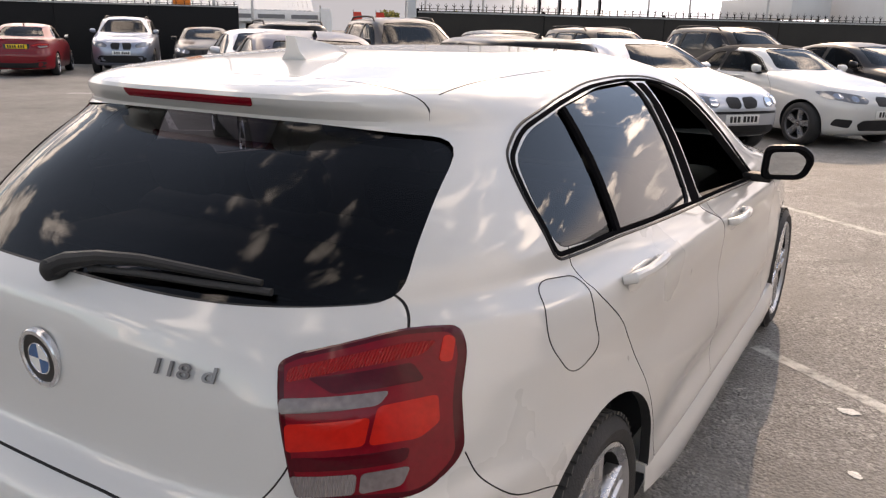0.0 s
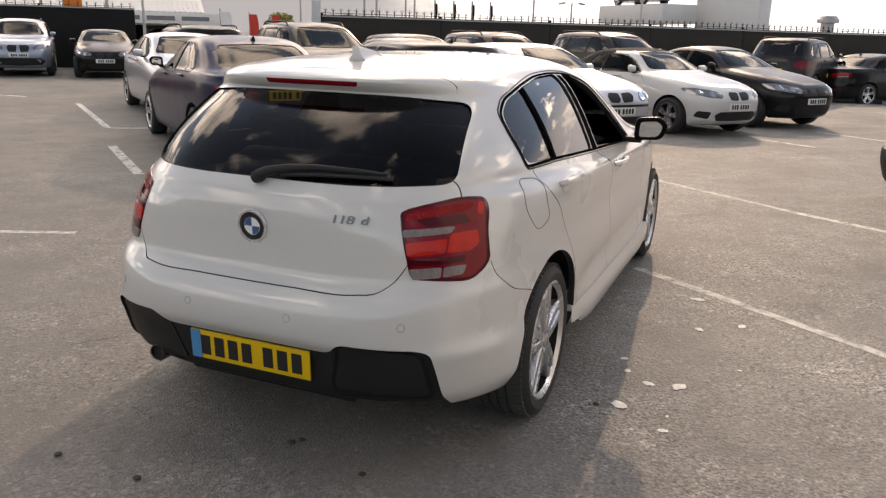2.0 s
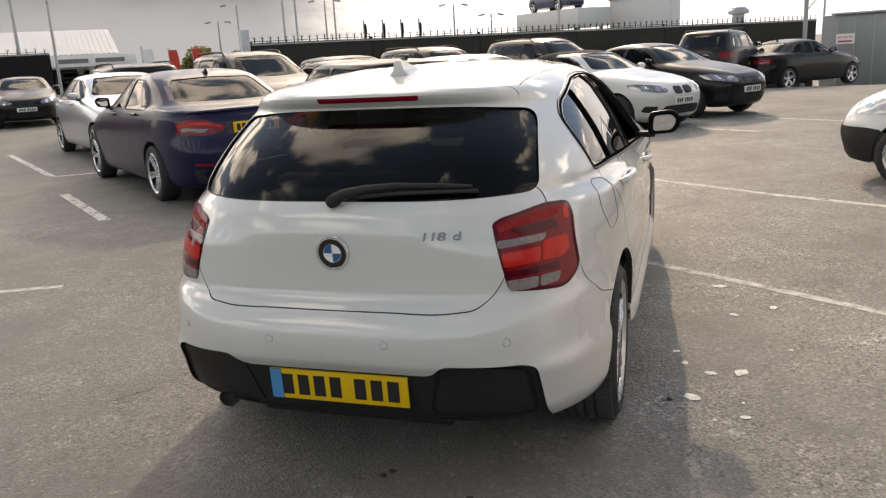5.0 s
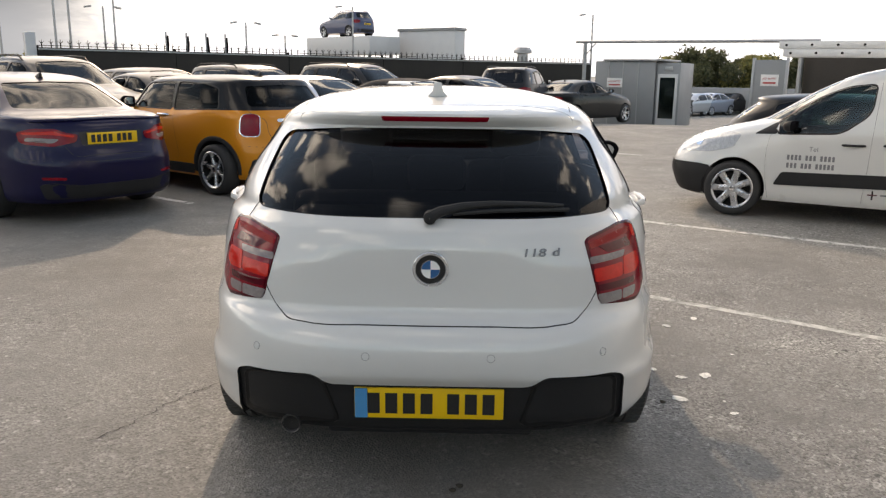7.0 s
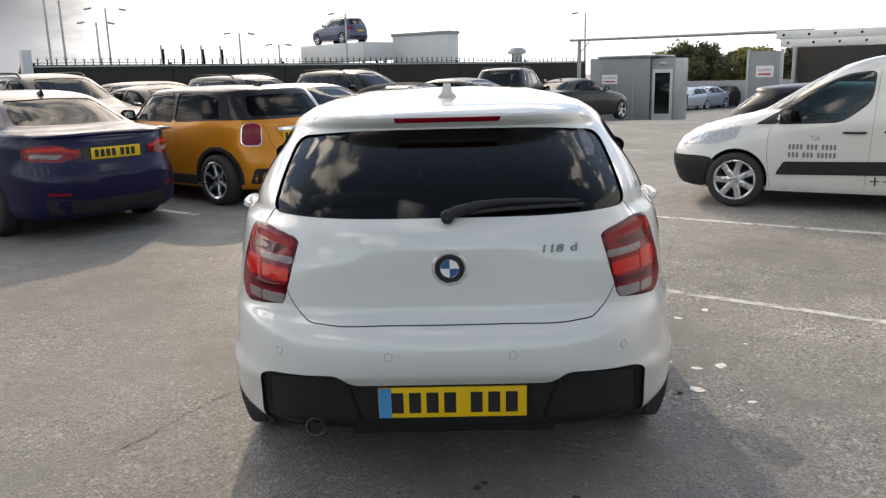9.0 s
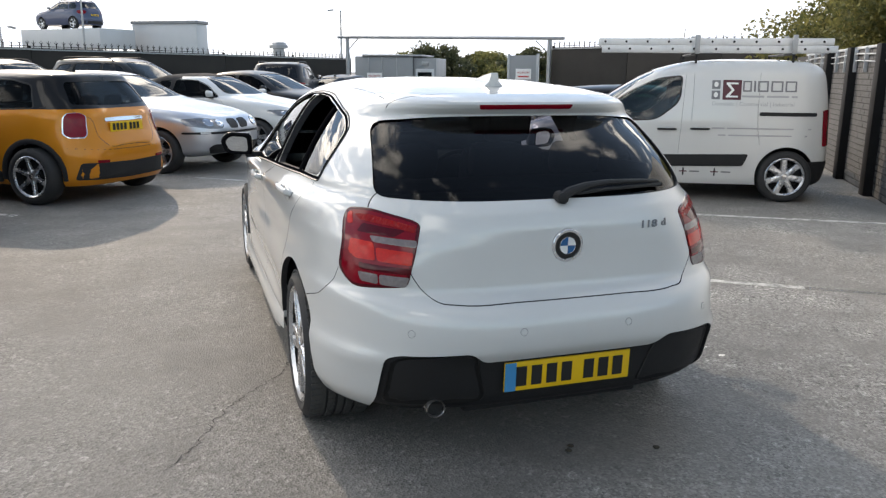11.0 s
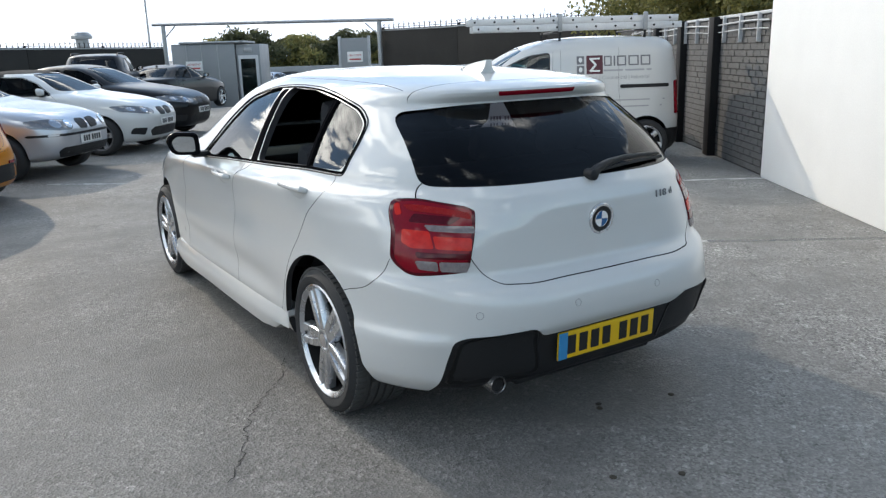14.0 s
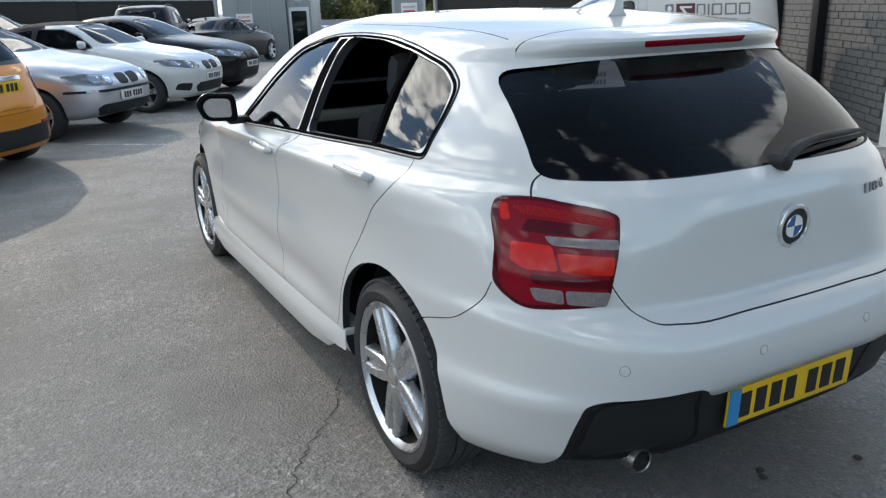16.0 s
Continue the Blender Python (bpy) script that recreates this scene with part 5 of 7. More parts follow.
SUV_SPEC = dict(
    side=[[(3.0, 1.19), (2.62, 1.46), (2.45, 1.54), (2.16, 1.56), (2.14, 1.18)], [(2.08, 1.56), (1.34, 1.55), (1.26, 1.18), (2.08, 1.18)], [(1.20, 1.545), (0.82, 1.50), (0.62, 1.30), (0.66, 1.19), (1.18, 1.18)]],
    rear=[(0, 1.545), (0.54, 1.52), (0.64, 1.22), (0, 1.20)], rear_depth=1.2, screen=[(0, 1.60), (0.50, 1.575), (0.72, 1.21), (0, 1.19)],
    axles=(0.90, 3.70, 0.36), seams=([(2.10, 1.22), (2.12, 1.1), (2.14, 0.5), (2.0, 0.36), (1.40, 0.36), (1.35, 0.6), (1.20, 0.9), (1.15, 1.1), (1.22, 1.22)],), mirror=(2.90, 1.18), handles=((1.5, 1.08), (2.45, 1.06)),
    track=0.80, seats=(2.05, 1.2), seat_h=0.66, dash=2.8, plate_rear=0.82, plate_front=0.62, rails=(1.7, 0.75, 2.35, 0.60),
    pieces=[("tail_lamp", [(0.50, 1.04), (0.66, 1.09), (0.82, 1.08), (0.84, 0.95), (0.78, 0.86), (0.56, 0.90)], "rear", M_REDLENS, 0.006),
            ("headlamp", [(0.38, 0.84), (0.52, 0.92), (0.78, 0.95), (0.82, 0.86), (0.70, 0.80), (0.42, 0.77)], "front", M_LAMP, 0.006),
            ("grille", [(0.03, 0.90), (0.24, 0.91), (0.30, 0.85), (0.26, 0.72), (0.06, 0.71)], "front", M_PLASTIC, 0.008),
            ("bumper_intake", [(0, 0.54), (0.60, 0.54), (0.70, 0.46), (0.60, 0.34), (0, 0.32)], "front", M_PLASTIC, 0.005),
            ("rear_valance", [(0, 0.48), (0.70, 0.48), (0.74, 0.32), (0, 0.30)], "rear", M_PLASTIC, 0.005)])
K_SUV, _ = generic(SUV, SUV_SPEC)


def fall(x, y):
    """The ground's height: level round the cars, falling gently towards the gate."""
    d = 0.25 * x + 0.97 * y - 23.0
    return G - min(1.0, 0.07 * max(0.0, d))


def set_car(kit, name, at, way, ref, coat, label, glass_kind=(M_CARGLASS, M_CARGLASS, M_CARGLASS), scale=1.0, category="car", group="cars parked in the yard"):
    h = Vector((*way, 0)).normalized()
    p = Vector((*at, 0)) - h * ref * scale
    m = pose(p.x, p.y, fall(*at) - G, 0, 0, math.degrees(math.atan2(-h.x, h.y))) @ Matrix.Scale(scale, 4)
    return kit.place(name, m, coat, label, category, group, {"side_glass": glass_kind[0], "rear_glass": glass_kind[1], "front_glass": glass_kind[2]})


ROW, BACK = (-0.80, 0.60), (0.80, -0.60)
DARKG = (M_PRIVACY, M_PRIVACY, M_CARGLASS)
set_car(K_SALOON, "saloon", (-4.08, 5.86), ROW, 0.98, M_BLUE, "dark blue saloon with its boot towards the aisle")
set_car(K_MINI, "small_hatchback", (-2.33, 7.55), ROW, 0.63, M_ORANGE, "amber small hatchback with a black roof")
set_car(K_COMPACT, "compact_hatchback", (-1.09, 9.94), BACK, 3.55, M_SILVER, "silver three-door hatchback with twin headlamps")
set_car(K_CONV, "convertible", (0.43, 12.10), BACK, 3.74, M_WHITE, "white convertible with its black soft top up", scale=0.96)
set_car(K_SALOON, "saloon", (1.62, 14.26), BACK, 3.74, M_BLACKP, "black saloon with its bonnet towards the aisle")
set_car(K_SUV, "off_roader", (2.0, 23.3), (0.30, 0.95), 2.2, M_DARKP, "dark grey off-roader with privacy glass", DARKG)
set_car(K_SALOON, "saloon", (4.15, 24.3), (0.72, 0.70), 2.2, M_BLACKP, "black saloon parked beside the gate")
set_car(K_SALOON, "saloon", (-7.62, 9.02), BACK, 3.74, M_SILVER, "silver saloon nose to nose with a blue one")
set_car(K_SUV, "off_roader", (-7.60, 12.4), BACK, 2.0, M_DARKP, "dark off-roader with black roof rails")
set_car(K_COMPACT, "hatchback", (-6.90, 15.8), BACK, 1.8, M_DARKP, "dark grey hatchback beside the boarded fence", scale=1.08)
set_car(K_SALOON, "saloon", (-5.80, 13.1), BACK, 2.0, M_DARKP, "dark grey saloon among the parked cars")
set_car(K_SUV, "estate_car", (-4.80, 16.1), BACK, 2.0, M_BLACKP, "black estate car among the parked cars", DARKG, scale=0.95)
set_car(K_SUV, "people_carrier", (-2.65, 18.95), BACK, 2.0, M_BLACKP, "black people carrier in the second row", DARKG)
set_car(K_SUV, "people_carrier", (-10.0, 11.7), ROW, 2.0, M_BLACKP, "black people carrier behind the silver saloon", DARKG, scale=0.93)
set_car(K_SUV, "off_roader", (-19.9, 15.4), (0.74, -0.67), 3.70, M_GREYBLUE, "pale grey-blue off-roader against the fence")
set_car(K_SALOON, "saloon", (-17.6, 16.5), (0.71, -0.70), 3.74, M_BLACKP, "black saloon against the boarded fence")
set_car(K_SALOON, "saloon", (-20.6, 12.6), (-0.75, 0.66), 0.98, M_REDP, "red saloon with its boot outwards")
set_car(K_COMPACT, "hatchback", (3.94, 8.90), (0.881, -0.472), 0.0, M_BLACKP, "black hatchback parked beyond the van", DARKG, scale=0.9)


# ---------- ground ----------
def ground_mesh():
    bm = bmesh.new()
    xs = [-1500, -300, -60] + list(np.linspace(-40, 40, 41)) + [60, 300, 1500]
    ys = [-1500, -300, -40] + list(np.linspace(-10, 70, 41)) + [90, 300, 1500]
    rows = [[bm.verts.new((x, y, fall(x, y))) for x in xs] for y in ys]
    for a, b in zip(rows, rows[1:]):
        for i in range(len(xs) - 1):
            bm.faces.new((a[i], a[i + 1], b[i + 1], b[i]))
    return bm


def tarmac():
    m = bpy.data.materials.new("worn_tarmac")
    m.use_nodes = True
    nt = m.node_tree
    b = nt.nodes["Principled BSDF"]
    geo = nt.nodes.new("ShaderNodeNewGeometry")

    def noise_node(scale, detail=5, rough=0.6):
        n = nt.nodes.new("ShaderNodeTexNoise")
        n.inputs["Scale"].default_value, n.inputs["Detail"].default_value, n.inputs["Roughness"].default_value = scale, detail, rough
        nt.links.new(geo.outputs["Position"], n.inputs["Vector"])
        return n.outputs["Fac"]

    def ramp(src, a, b2, lo, hi):
        r = nt.nodes.new("ShaderNodeMapRange")
        for i, v in enumerate((a, b2, lo, hi)):
            r.inputs[i + 1].default_value = v
        nt.links.new(src, r.inputs[0])
        return r.outputs[0]

    def math_node(op, a, c):
        n = nt.nodes.new("ShaderNodeMath")
        n.operation = op
        for i, v in enumerate((a, c)):
            if isinstance(v, float):
                n.inputs[i].default_value = v
            else:
                nt.links.new(v, n.inputs[i])
        return n.outputs[0]

    big, mid, grit, fine = noise_node(0.45, 6, 0.65), noise_node(2.8, 6, 0.7), noise_node(70, 3), noise_node(260, 2)
    vor = nt.nodes.new("ShaderNodeTexVoronoi")
    vor.inputs["Scale"].default_value = 105
    nt.links.new(geo.outputs["Position"], vor.inputs["Vector"])
    v = math_node("MULTIPLY", ramp(big, 0.33, 0.67, 0.78, 1.20), ramp(mid, 0.3, 0.7, 0.84, 1.14))
    chip = nt.nodes.new("ShaderNodeTexVoronoi")
    chip.inputs["Scale"].default_value = 52
    nt.links.new(geo.outputs["Position"], chip.inputs["Vector"])
    g = math_node("MULTIPLY", ramp(vor.outputs["Color"], 0.0, 1.0, 0.56, 1.44), ramp(chip.outputs["Color"], 0.74, 0.92, 1.0, 1.5))
    g = math_node("MULTIPLY", g, ramp(chip.outputs["Color"], 0.05, 0.22, 0.66, 1.0))
    g = math_node("MULTIPLY", g, ramp(fine, 0.3, 0.7, 0.88, 1.12))
    # the stones show in some places and are filled with dust in others
    g = math_node("SUBTRACT", g, 1.0)
    g = math_node("MULTIPLY", g, ramp(noise_node(0.9, 7, 0.7), 0.38, 0.62, 0.15, 0.85))
    # oil spots and old stains
    st = noise_node(1.3, 4, 0.55)
    v = math_node("MULTIPLY", v, ramp(st, 0.26, 0.36, 0.72, 1.0))
    # sun's glint beside the building put into the colour: paler, with stronger speckle
    sx = nt.nodes.new("ShaderNodeSeparateXYZ")
    nt.links.new(geo.outputs["Position"], sx.inputs[0])
    side = math_node("ADD", math_node("MULTIPLY", sx.outputs[0], 0.90), math_node("MULTIPLY", sx.outputs[1], 0.30))
    side = math_node("ADD", side, math_node("MULTIPLY", mid, 0.5))
    v = math_node("MULTIPLY", v, ramp(side, -0.4, 1.9, 0.90, 1.26))
    g = math_node("MULTIPLY", g, ramp(side, 0.7, 1.9, 1.35, 2.0))
    v = math_node("MULTIPLY", v, math_node("MAXIMUM", math_node("ADD", g, 1.0), 0.15))
    sc = nt.nodes.new("ShaderNodeVectorMath")
    sc.operation = "SCALE"
    sc.inputs[0].default_value = (0.186, 0.179, 0.168)
    nt.links.new(v, sc.inputs["Scale"])
    nt.links.new(sc.outputs[0], b.inputs["Base Color"])
    nt.links.new(ramp(fine, 0.3, 0.7, 0.55, 0.78), b.inputs["Roughness"])
    b.inputs["Specular IOR Level"].default_value = 0.25
    h = math_node("ADD", math_node("MULTIPLY", vor.outputs["Distance"], 1.0), math_node("MULTIPLY", grit, 0.7))
    h = math_node("SUBTRACT", h, math_node("MULTIPLY", chip.outputs["Distance"], ramp(side, 0.6, 1.6, 0.0, 2.0)))
    bp = nt.nodes.new("ShaderNodeBump")
    bp.inputs["Strength"].default_value, bp.inputs["Distance"].default_value = 0.9, 0.0032
    nt.links.new(h, bp.inputs["Height"])
    nt.links.new(bp.outputs[0], b.inputs["Normal"])
    return m


M_GROUND = tarmac()
tagged(mesh_ob("ground", ground_mesh(), M_GROUND), "worn grey tarmac of a car yard", "ground", kind="structure")


def worn_paint(name, col, low=0.42, high=0.52):
    """Road paint worn through in patches."""
    m = mat(name, col, 0.7, var=0.15, scale=8, fine=120, bump=0.3)
    nt = m.node_tree
    out, b = nt.nodes["Material Output"], nt.nodes["Principled BSDF"]
    geo = nt.nodes.new("ShaderNodeNewGeometry")
    n = nt.nodes.new("ShaderNodeTexNoise")
    n.inputs["Scale"].default_value, n.inputs["Detail"].default_value, n.inputs["Roughness"].default_value = 9, 8, 0.75
    nt.links.new(geo.outputs["Position"], n.inputs["Vector"])
    r = nt.nodes.new("ShaderNodeMapRange")
    r.inputs[1].default_value, r.inputs[2].default_value = low, high
    nt.links.new(n.outputs["Fac"], r.inputs[0])
    tr = nt.nodes.new("ShaderNodeBsdfTransparent")
    mx = nt.nodes.new("ShaderNodeMixShader")
    nt.links.new(r.outputs[0], mx.inputs[0])
    nt.links.new(tr.outputs[0], mx.inputs[1])
    nt.links.new(b.outputs[0], mx.inputs[2])
    nt.links.new(mx.outputs[0], out.inputs[0])
    return m


M_LINE = worn_paint("worn_white_line", (0.62, 0.61, 0.58), 0.36, 0.50)
M_FAINT = worn_paint("faint_white_line", (0.56, 0.55, 0.52), 0.25, 0.58)
M_FAINTER = worn_paint("nearly_gone_line", (0.24, 0.235, 0.225), 0.30, 0.70)


def flat_strip(path, w, lift=0.002):
    bm = bmesh.new()
    path = [Vector(p) for p in path]
    rows = []
    ws = w if isinstance(w, (list, tuple)) else [w] * len(path)
    for i, p in enumerate(path):
        t = (path[min(i + 1, len(path) - 1)] - path[max(i - 1, 0)]).normalized()
        n = Vector((-t.y, t.x)) * ws[i] / 2
        rows.append([bm.verts.new((q.x, q.y, fall(q.x, q.y) + lift)) for q in (p - n, p + n)])
    for a, b in zip(rows, rows[1:]):
        bm.faces.new((a[0], b[0], b[1], a[1]))
    bmesh.ops.recalc_face_normals(bm, faces=bm.faces)
    if bm.faces[0].normal.z < 0:
        bmesh.ops.reverse_faces(bm, faces=bm.faces)
    return bm


def split(a, b, k=8):
    return [Vector(a).lerp(Vector(b), i / k) for i in range(k + 1)]


for a, b, w, m in (((0.85, 3.12), (2.75, 1.78), 0.075, M_FAINT), ((2.75, 1.78), (4.0, 0.92), 0.07, M_FAINTER), ((1.90, 5.62), (5.55, 3.33), 0.09, M_LINE),
                   ((0.2, 6.95), (1.90, 5.62), 0.08, M_FAINT), ((-3.1, 2.05), (-4.9, 1.2), 0.07, M_FAINT), ((-11.3, 9.6), (-7.8, 6.95), 0.10, M_LINE), ((-6.3, 5.55), (-4.5, 4.15), 0.11, M_LINE),
                   ((-7.75, 6.95), (-6.4, 7.9), 0.09, M_LINE), ((-3.6, 6.72), (-2.9, 6.22), 0.09, M_LINE), ((-1.15, 8.75), (-0.35, 8.1), 0.08, M_FAINT), ((2.3, 13.4), (3.6, 12.4), 0.08, M_LINE), ((1.4, 11.6), (2.2, 11.0), 0.10, M_LINE)):
    tagged(mesh_ob("road_marking", flat_strip(split(a, b), w), m), "worn white bay line on the tarmac", "road marking", kind="structure")
# curved arrow in the aisle
_arc = [(-13.6 + 0.9 * math.cos(a), 9.2 + 0.9 * math.sin(a)) for a in np.linspace(2.6, 1.2, 8)]
tagged(mesh_ob("road_marking", flat_strip(_arc, [0.12] * 7 + [0.02]), M_LINE), "worn white arrow on the tarmac", "road marking", kind="structure")
# a wandering crack
random.seed(11)
M_CRACK = mat("crack", (0.035, 0.034, 0.032), 0.95)
_p, _w = [], []
for _i in range(60):
    _t = _i / 59
    _q = Vector((-0.80, 1.46)).lerp(Vector((-1.42, 0.45)), _t)
    _p.append(_q + Vector((random.uniform(-0.016, 0.016) + 0.03 * math.sin(_t * 9), random.uniform(-0.01, 0.01))))
    _w.append(random.uniform(0.002, 0.007))
tagged(mesh_ob("ground_crack", flat_strip(_p, _w, 0.003), M_CRACK), "thin dark crack in the tarmac", "crack", kind="structure")
_p = [Vector((-3.2, 1.6)).lerp(Vector((-1.6, 2.6)), i / 40) + Vector((random.uniform(-0.02, 0.02), random.uniform(-0.02, 0.02))) for i in range(41)]
tagged(mesh_ob("ground_crack", flat_strip(_p, [random.uniform(0.001, 0.003) for _ in _p], 0.003), M_CRACK), "thin dark crack in the tarmac", "crack", kind="structure")
# stray stones and leaves
M_LEAF = mat("dead_leaf", (0.05, 0.042, 0.03), 0.9)
for _k, (_x, _y) in enumerate(((-0.255, -0.30), (0.085, 0.13), (0.108, 0.16), (0.425, 0.05), (-0.04, -0.42), (1.05, 0.95), (-0.62, -0.30))):
    bm = bmesh.new()
    bmesh.ops.create_icosphere(bm, subdivisions=2, radius=0.014)
    for v in bm.verts:
        v.co *= 1 + 0.35 * noise.noise(v.co * 60 + Vector((_k, 0, 0)))
        v.co.z *= 0.35
    o = tagged(mesh_ob("fallen_leaf", bm, M_LEAF), "small curled dead leaf on the tarmac", "leaf", "litter on the tarmac")
    o.matrix_world = pose(_x, _y, G + 0.006, 0, 0, 40 * _k)
# pale spots dropped on the tarmac
M_SPOT = mat("chalky_white_spot", (0.80, 0.78, 0.74), 0.9, var=0.25, scale=60, bump=0.4)
for _k, (_x, _y, _r) in enumerate(((1.30, 2.60, 0.045), (1.57, 2.23, 0.03), (1.36, 2.08, 0.03), (1.07, 1.50, 0.022), (1.11, 1.36, 0.022), (1.22, 1.26, 0.030), (1.35, 1.29, 0.042), (1.14, 0.99, 0.042), (1.34, 0.84, 0.022), (1.34, 0.97, 0.010), (1.59, 1.60, 0.012))):
    bm = bmesh.new()
    c = bm.verts.new((0, 0, 0.004))
    ring = [bm.verts.new((_r * q * math.cos(a), 0.7 * _r * q * math.sin(a), 0.0015)) for a, q in ((2 * math.pi * j / 22, random.uniform(0.75, 1.1)) for j in range(22))]
    for j in range(22):
        bm.faces.new((c, ring[j], ring[(j + 1) % 22]))
    o = tagged(mesh_ob("droppings", bm, M_SPOT), "dried white spot splashed on the tarmac", "stain", "litter on the tarmac", "structure")
    o.matrix_world = pose(_x, _y, G + 0.002, 0, 0, 70 * _k)


# ---------- the van ----------
M_VANLAMP = mat("clear_headlamp", (0.46, 0.47, 0.48), 0.2, 0.3, var=0.35, scale=22, coat=0.6)
VAN = [
    (0.20, 0.32, 4.06, 0.84, 6, 4.8), (0.25, 0.24, 4.17, 0.865, 6, 4.8), (0.48, 0.20, 4.26, 0.885, 6, 4.4), (0.64, 0.20, 4.25, 0.89, 6, 4.0), (0.78, 0.21, 4.16, 0.89, 6, 3.8),
    (0.90, 0.22, 3.98, 0.888, 6, 3.7), (0.99, 0.22, 3.72, 0.884, 6, 3.7), (1.045, 0.23, 3.44, 0.878, 6, 3.8), (1.09, 0.23, 3.26, 0.872, 6, 4.0), (1.25, 0.25, 3.00, 0.852, 6, 4.3), (1.45, 0.28, 2.69, 0.822, 6, 4.5),
    (1.58, 0.31, 2.44, 0.792, 6, 4.5), (1.65, 0.35, 2.24, 0.755, 5, 4.4), (1.71, 0.45, 1.98, 0.66, 4.5, 4), (1.74, 0.7, 1.6, 0.3, 3.5, 3)]
VAN_SPEC = dict(
    side=[[(2.99, 0.975, 0.02), (3.0, 1.10, 0.02), (2.78, 1.27, 0.1), (2.58, 1.39, 0.1), (2.33, 1.495, 0.06), (2.07, 1.525, 0.05), (2.09, 1.22, 0.1), (2.36, 1.00, 0.1)]],
    screen=[(0, 1.61), (0.58, 1.57), (0.74, 1.12), (0, 1.095)], axles=(0.765, 3.44, 0.322), mirror=(2.86, 1.0), mirror_cap=M_PLASTIC, handles=((2.22, 0.865), (1.82, 0.875)), handle=M_PLASTIC,
    track=0.765, seats=(2.2, None), dash=3.0, screen_depth=2.2, wheel=(7, False, 0.014, 0.080), cap_wheel=True,
    seams=([(2.02, 1.545), (2.05, 1.0), (2.07, 0.5), (2.09, 0.24)], [(3.06, 1.02), (3.10, 0.8), (3.09, 0.5), (3.05, 0.24)], [(1.14, 1.58), (1.14, 0.95), (1.10, 0.70)], [(1.92, 1.56), (1.93, 1.0)]),
    pieces=[("front_bumper", [(0, 0.58), (0.55, 0.58), (0.80, 0.58), (0.84, 0.52), (0.84, 0.24), (0, 0.23)], "front", M_PLASTIC, 0.014),
            ("side_bumper", [(3.72, 0.565), (3.95, 0.58), (4.14, 0.58), (4.14, 0.24), (3.80, 0.22), (3.79, 0.40)], "sides", M_PLASTIC, 0.012),
            ("headlamp", [(0.40, 0.78), (0.56, 0.92), (0.72, 0.965), (0.80, 0.94), (0.84, 0.80), (0.80, 0.72), (0.50, 0.70)], "front", M_VANLAMP, 0.006),
            ("headlamp_wing", [(4.02, 0.88), (3.92, 0.93), (3.72, 0.955), (3.80, 0.83), (3.92, 0.73), (4.06, 0.72)], "sides", M_VANLAMP, 0.005),
            ("lamp_ring", [(3.88 + 0.045 * math.cos(a), 0.83 + 0.05 * math.sin(a)) for a in (2 * math.pi * k / 10 for k in range(10))], "sides", M_CHROME, 0.010),
            ("corner_panel", [(3.25, 0.955), (3.01, 1.10), (3.005, 0.965)], "sides", M_PLASTIC, 0.004),
            ("rub_strip", [(2.92, 0.545), (1.22, 0.585), (1.28, 0.435), (3.0, 0.395)], "sides", M_PLASTIC, 0.014),
            ("slide_rail", [(1.13, 1.10), (0.45, 1.10), (0.45, 1.055), (1.13, 1.055)], "sides", M_PLASTIC, 0.010),
            ("tail_lamp", [(0.37, 1.13), (0.25, 1.14), (0.235, 0.70), (0.33, 0.68)], "sides", M_REDLENS, 0.010),
            ("rear_bumper", [(0.56, 0.47), (0.23, 0.50), (0.22, 0.21), (0.53, 0.20)], "sides", M_PLASTIC, 0.014),
            ("rear_bumper", [(0, 0.50), (0.84, 0.50), (0.84, 0.22), (0, 0.22)], "rear", M_PLASTIC, 0.014)])
K_VAN, SH_VAN = generic(VAN, VAN_SPEC)
M_MAROON = mat("maroon_vinyl", (0.085, 0.012, 0.022), 0.4)
M_GREYINK = mat("grey_vinyl", (0.16, 0.16, 0.17), 0.45)


def sticker(y0, y1, z0, z1, m, name="sign_bar"):
    K_VAN.add(name, SH_VAN.patch(rounded([(y0, z0), (y1, z0), (y1, z1), (y0, z1)], 0.006, 2), "left", 0.002, 0.0, levels=(1, 0.5), step=0.2), m)


def letters(text, y, z, size, m):
    cu = bpy.data.curves.new("letters", "FONT")
    cu.body, cu.size, cu.extrude = text, size, 0.0006
    t = new("letters", cu)
    bpy.context.view_layer.update()
    me = bpy.data.meshes.new_from_object(t.evaluated_get(bpy.context.evaluated_depsgraph_get()))
    bpy.data.objects.remove(t)
    for v in me.vertices:
        yy, zz = y - v.co.x, z + v.co.y
        v.co = SH_VAN.at("left", yy, zz, 0.002 + v.co.z)[0]
    K_VAN.add("lettering", me, m, None, "grey vinyl lettering")


# dark red square with a pale angular mark, two small squares beside it
sticker(1.36, 1.58, 1.245, 1.485, M_MAROON, "sign_square")
for _z in (1.25, 1.375):
    sticker(1.61, 1.71, _z, _z + 0.105, M_GREYINK, "sign_square")
    K_VAN.add("sign_spot", SH_VAN.patch([(1.66 + 0.026 * math.cos(a), _z + 0.055 + 0.032 * math.sin(a)) for a in (2 * math.pi * k / 12 for k in range(12))], "left", 0.004, 0.0, levels=(1, 0.5)), M_WPLATE)
for _c in (1.432, 1.274):
    K_VAN.add("sign_bar", SH_VAN.patch([(1.40, _c), (1.54, _c), (1.54, _c + 0.022), (1.40, _c + 0.022)], "left", 0.004, 0.0, levels=(1, 0.5)), M_WPLATE)
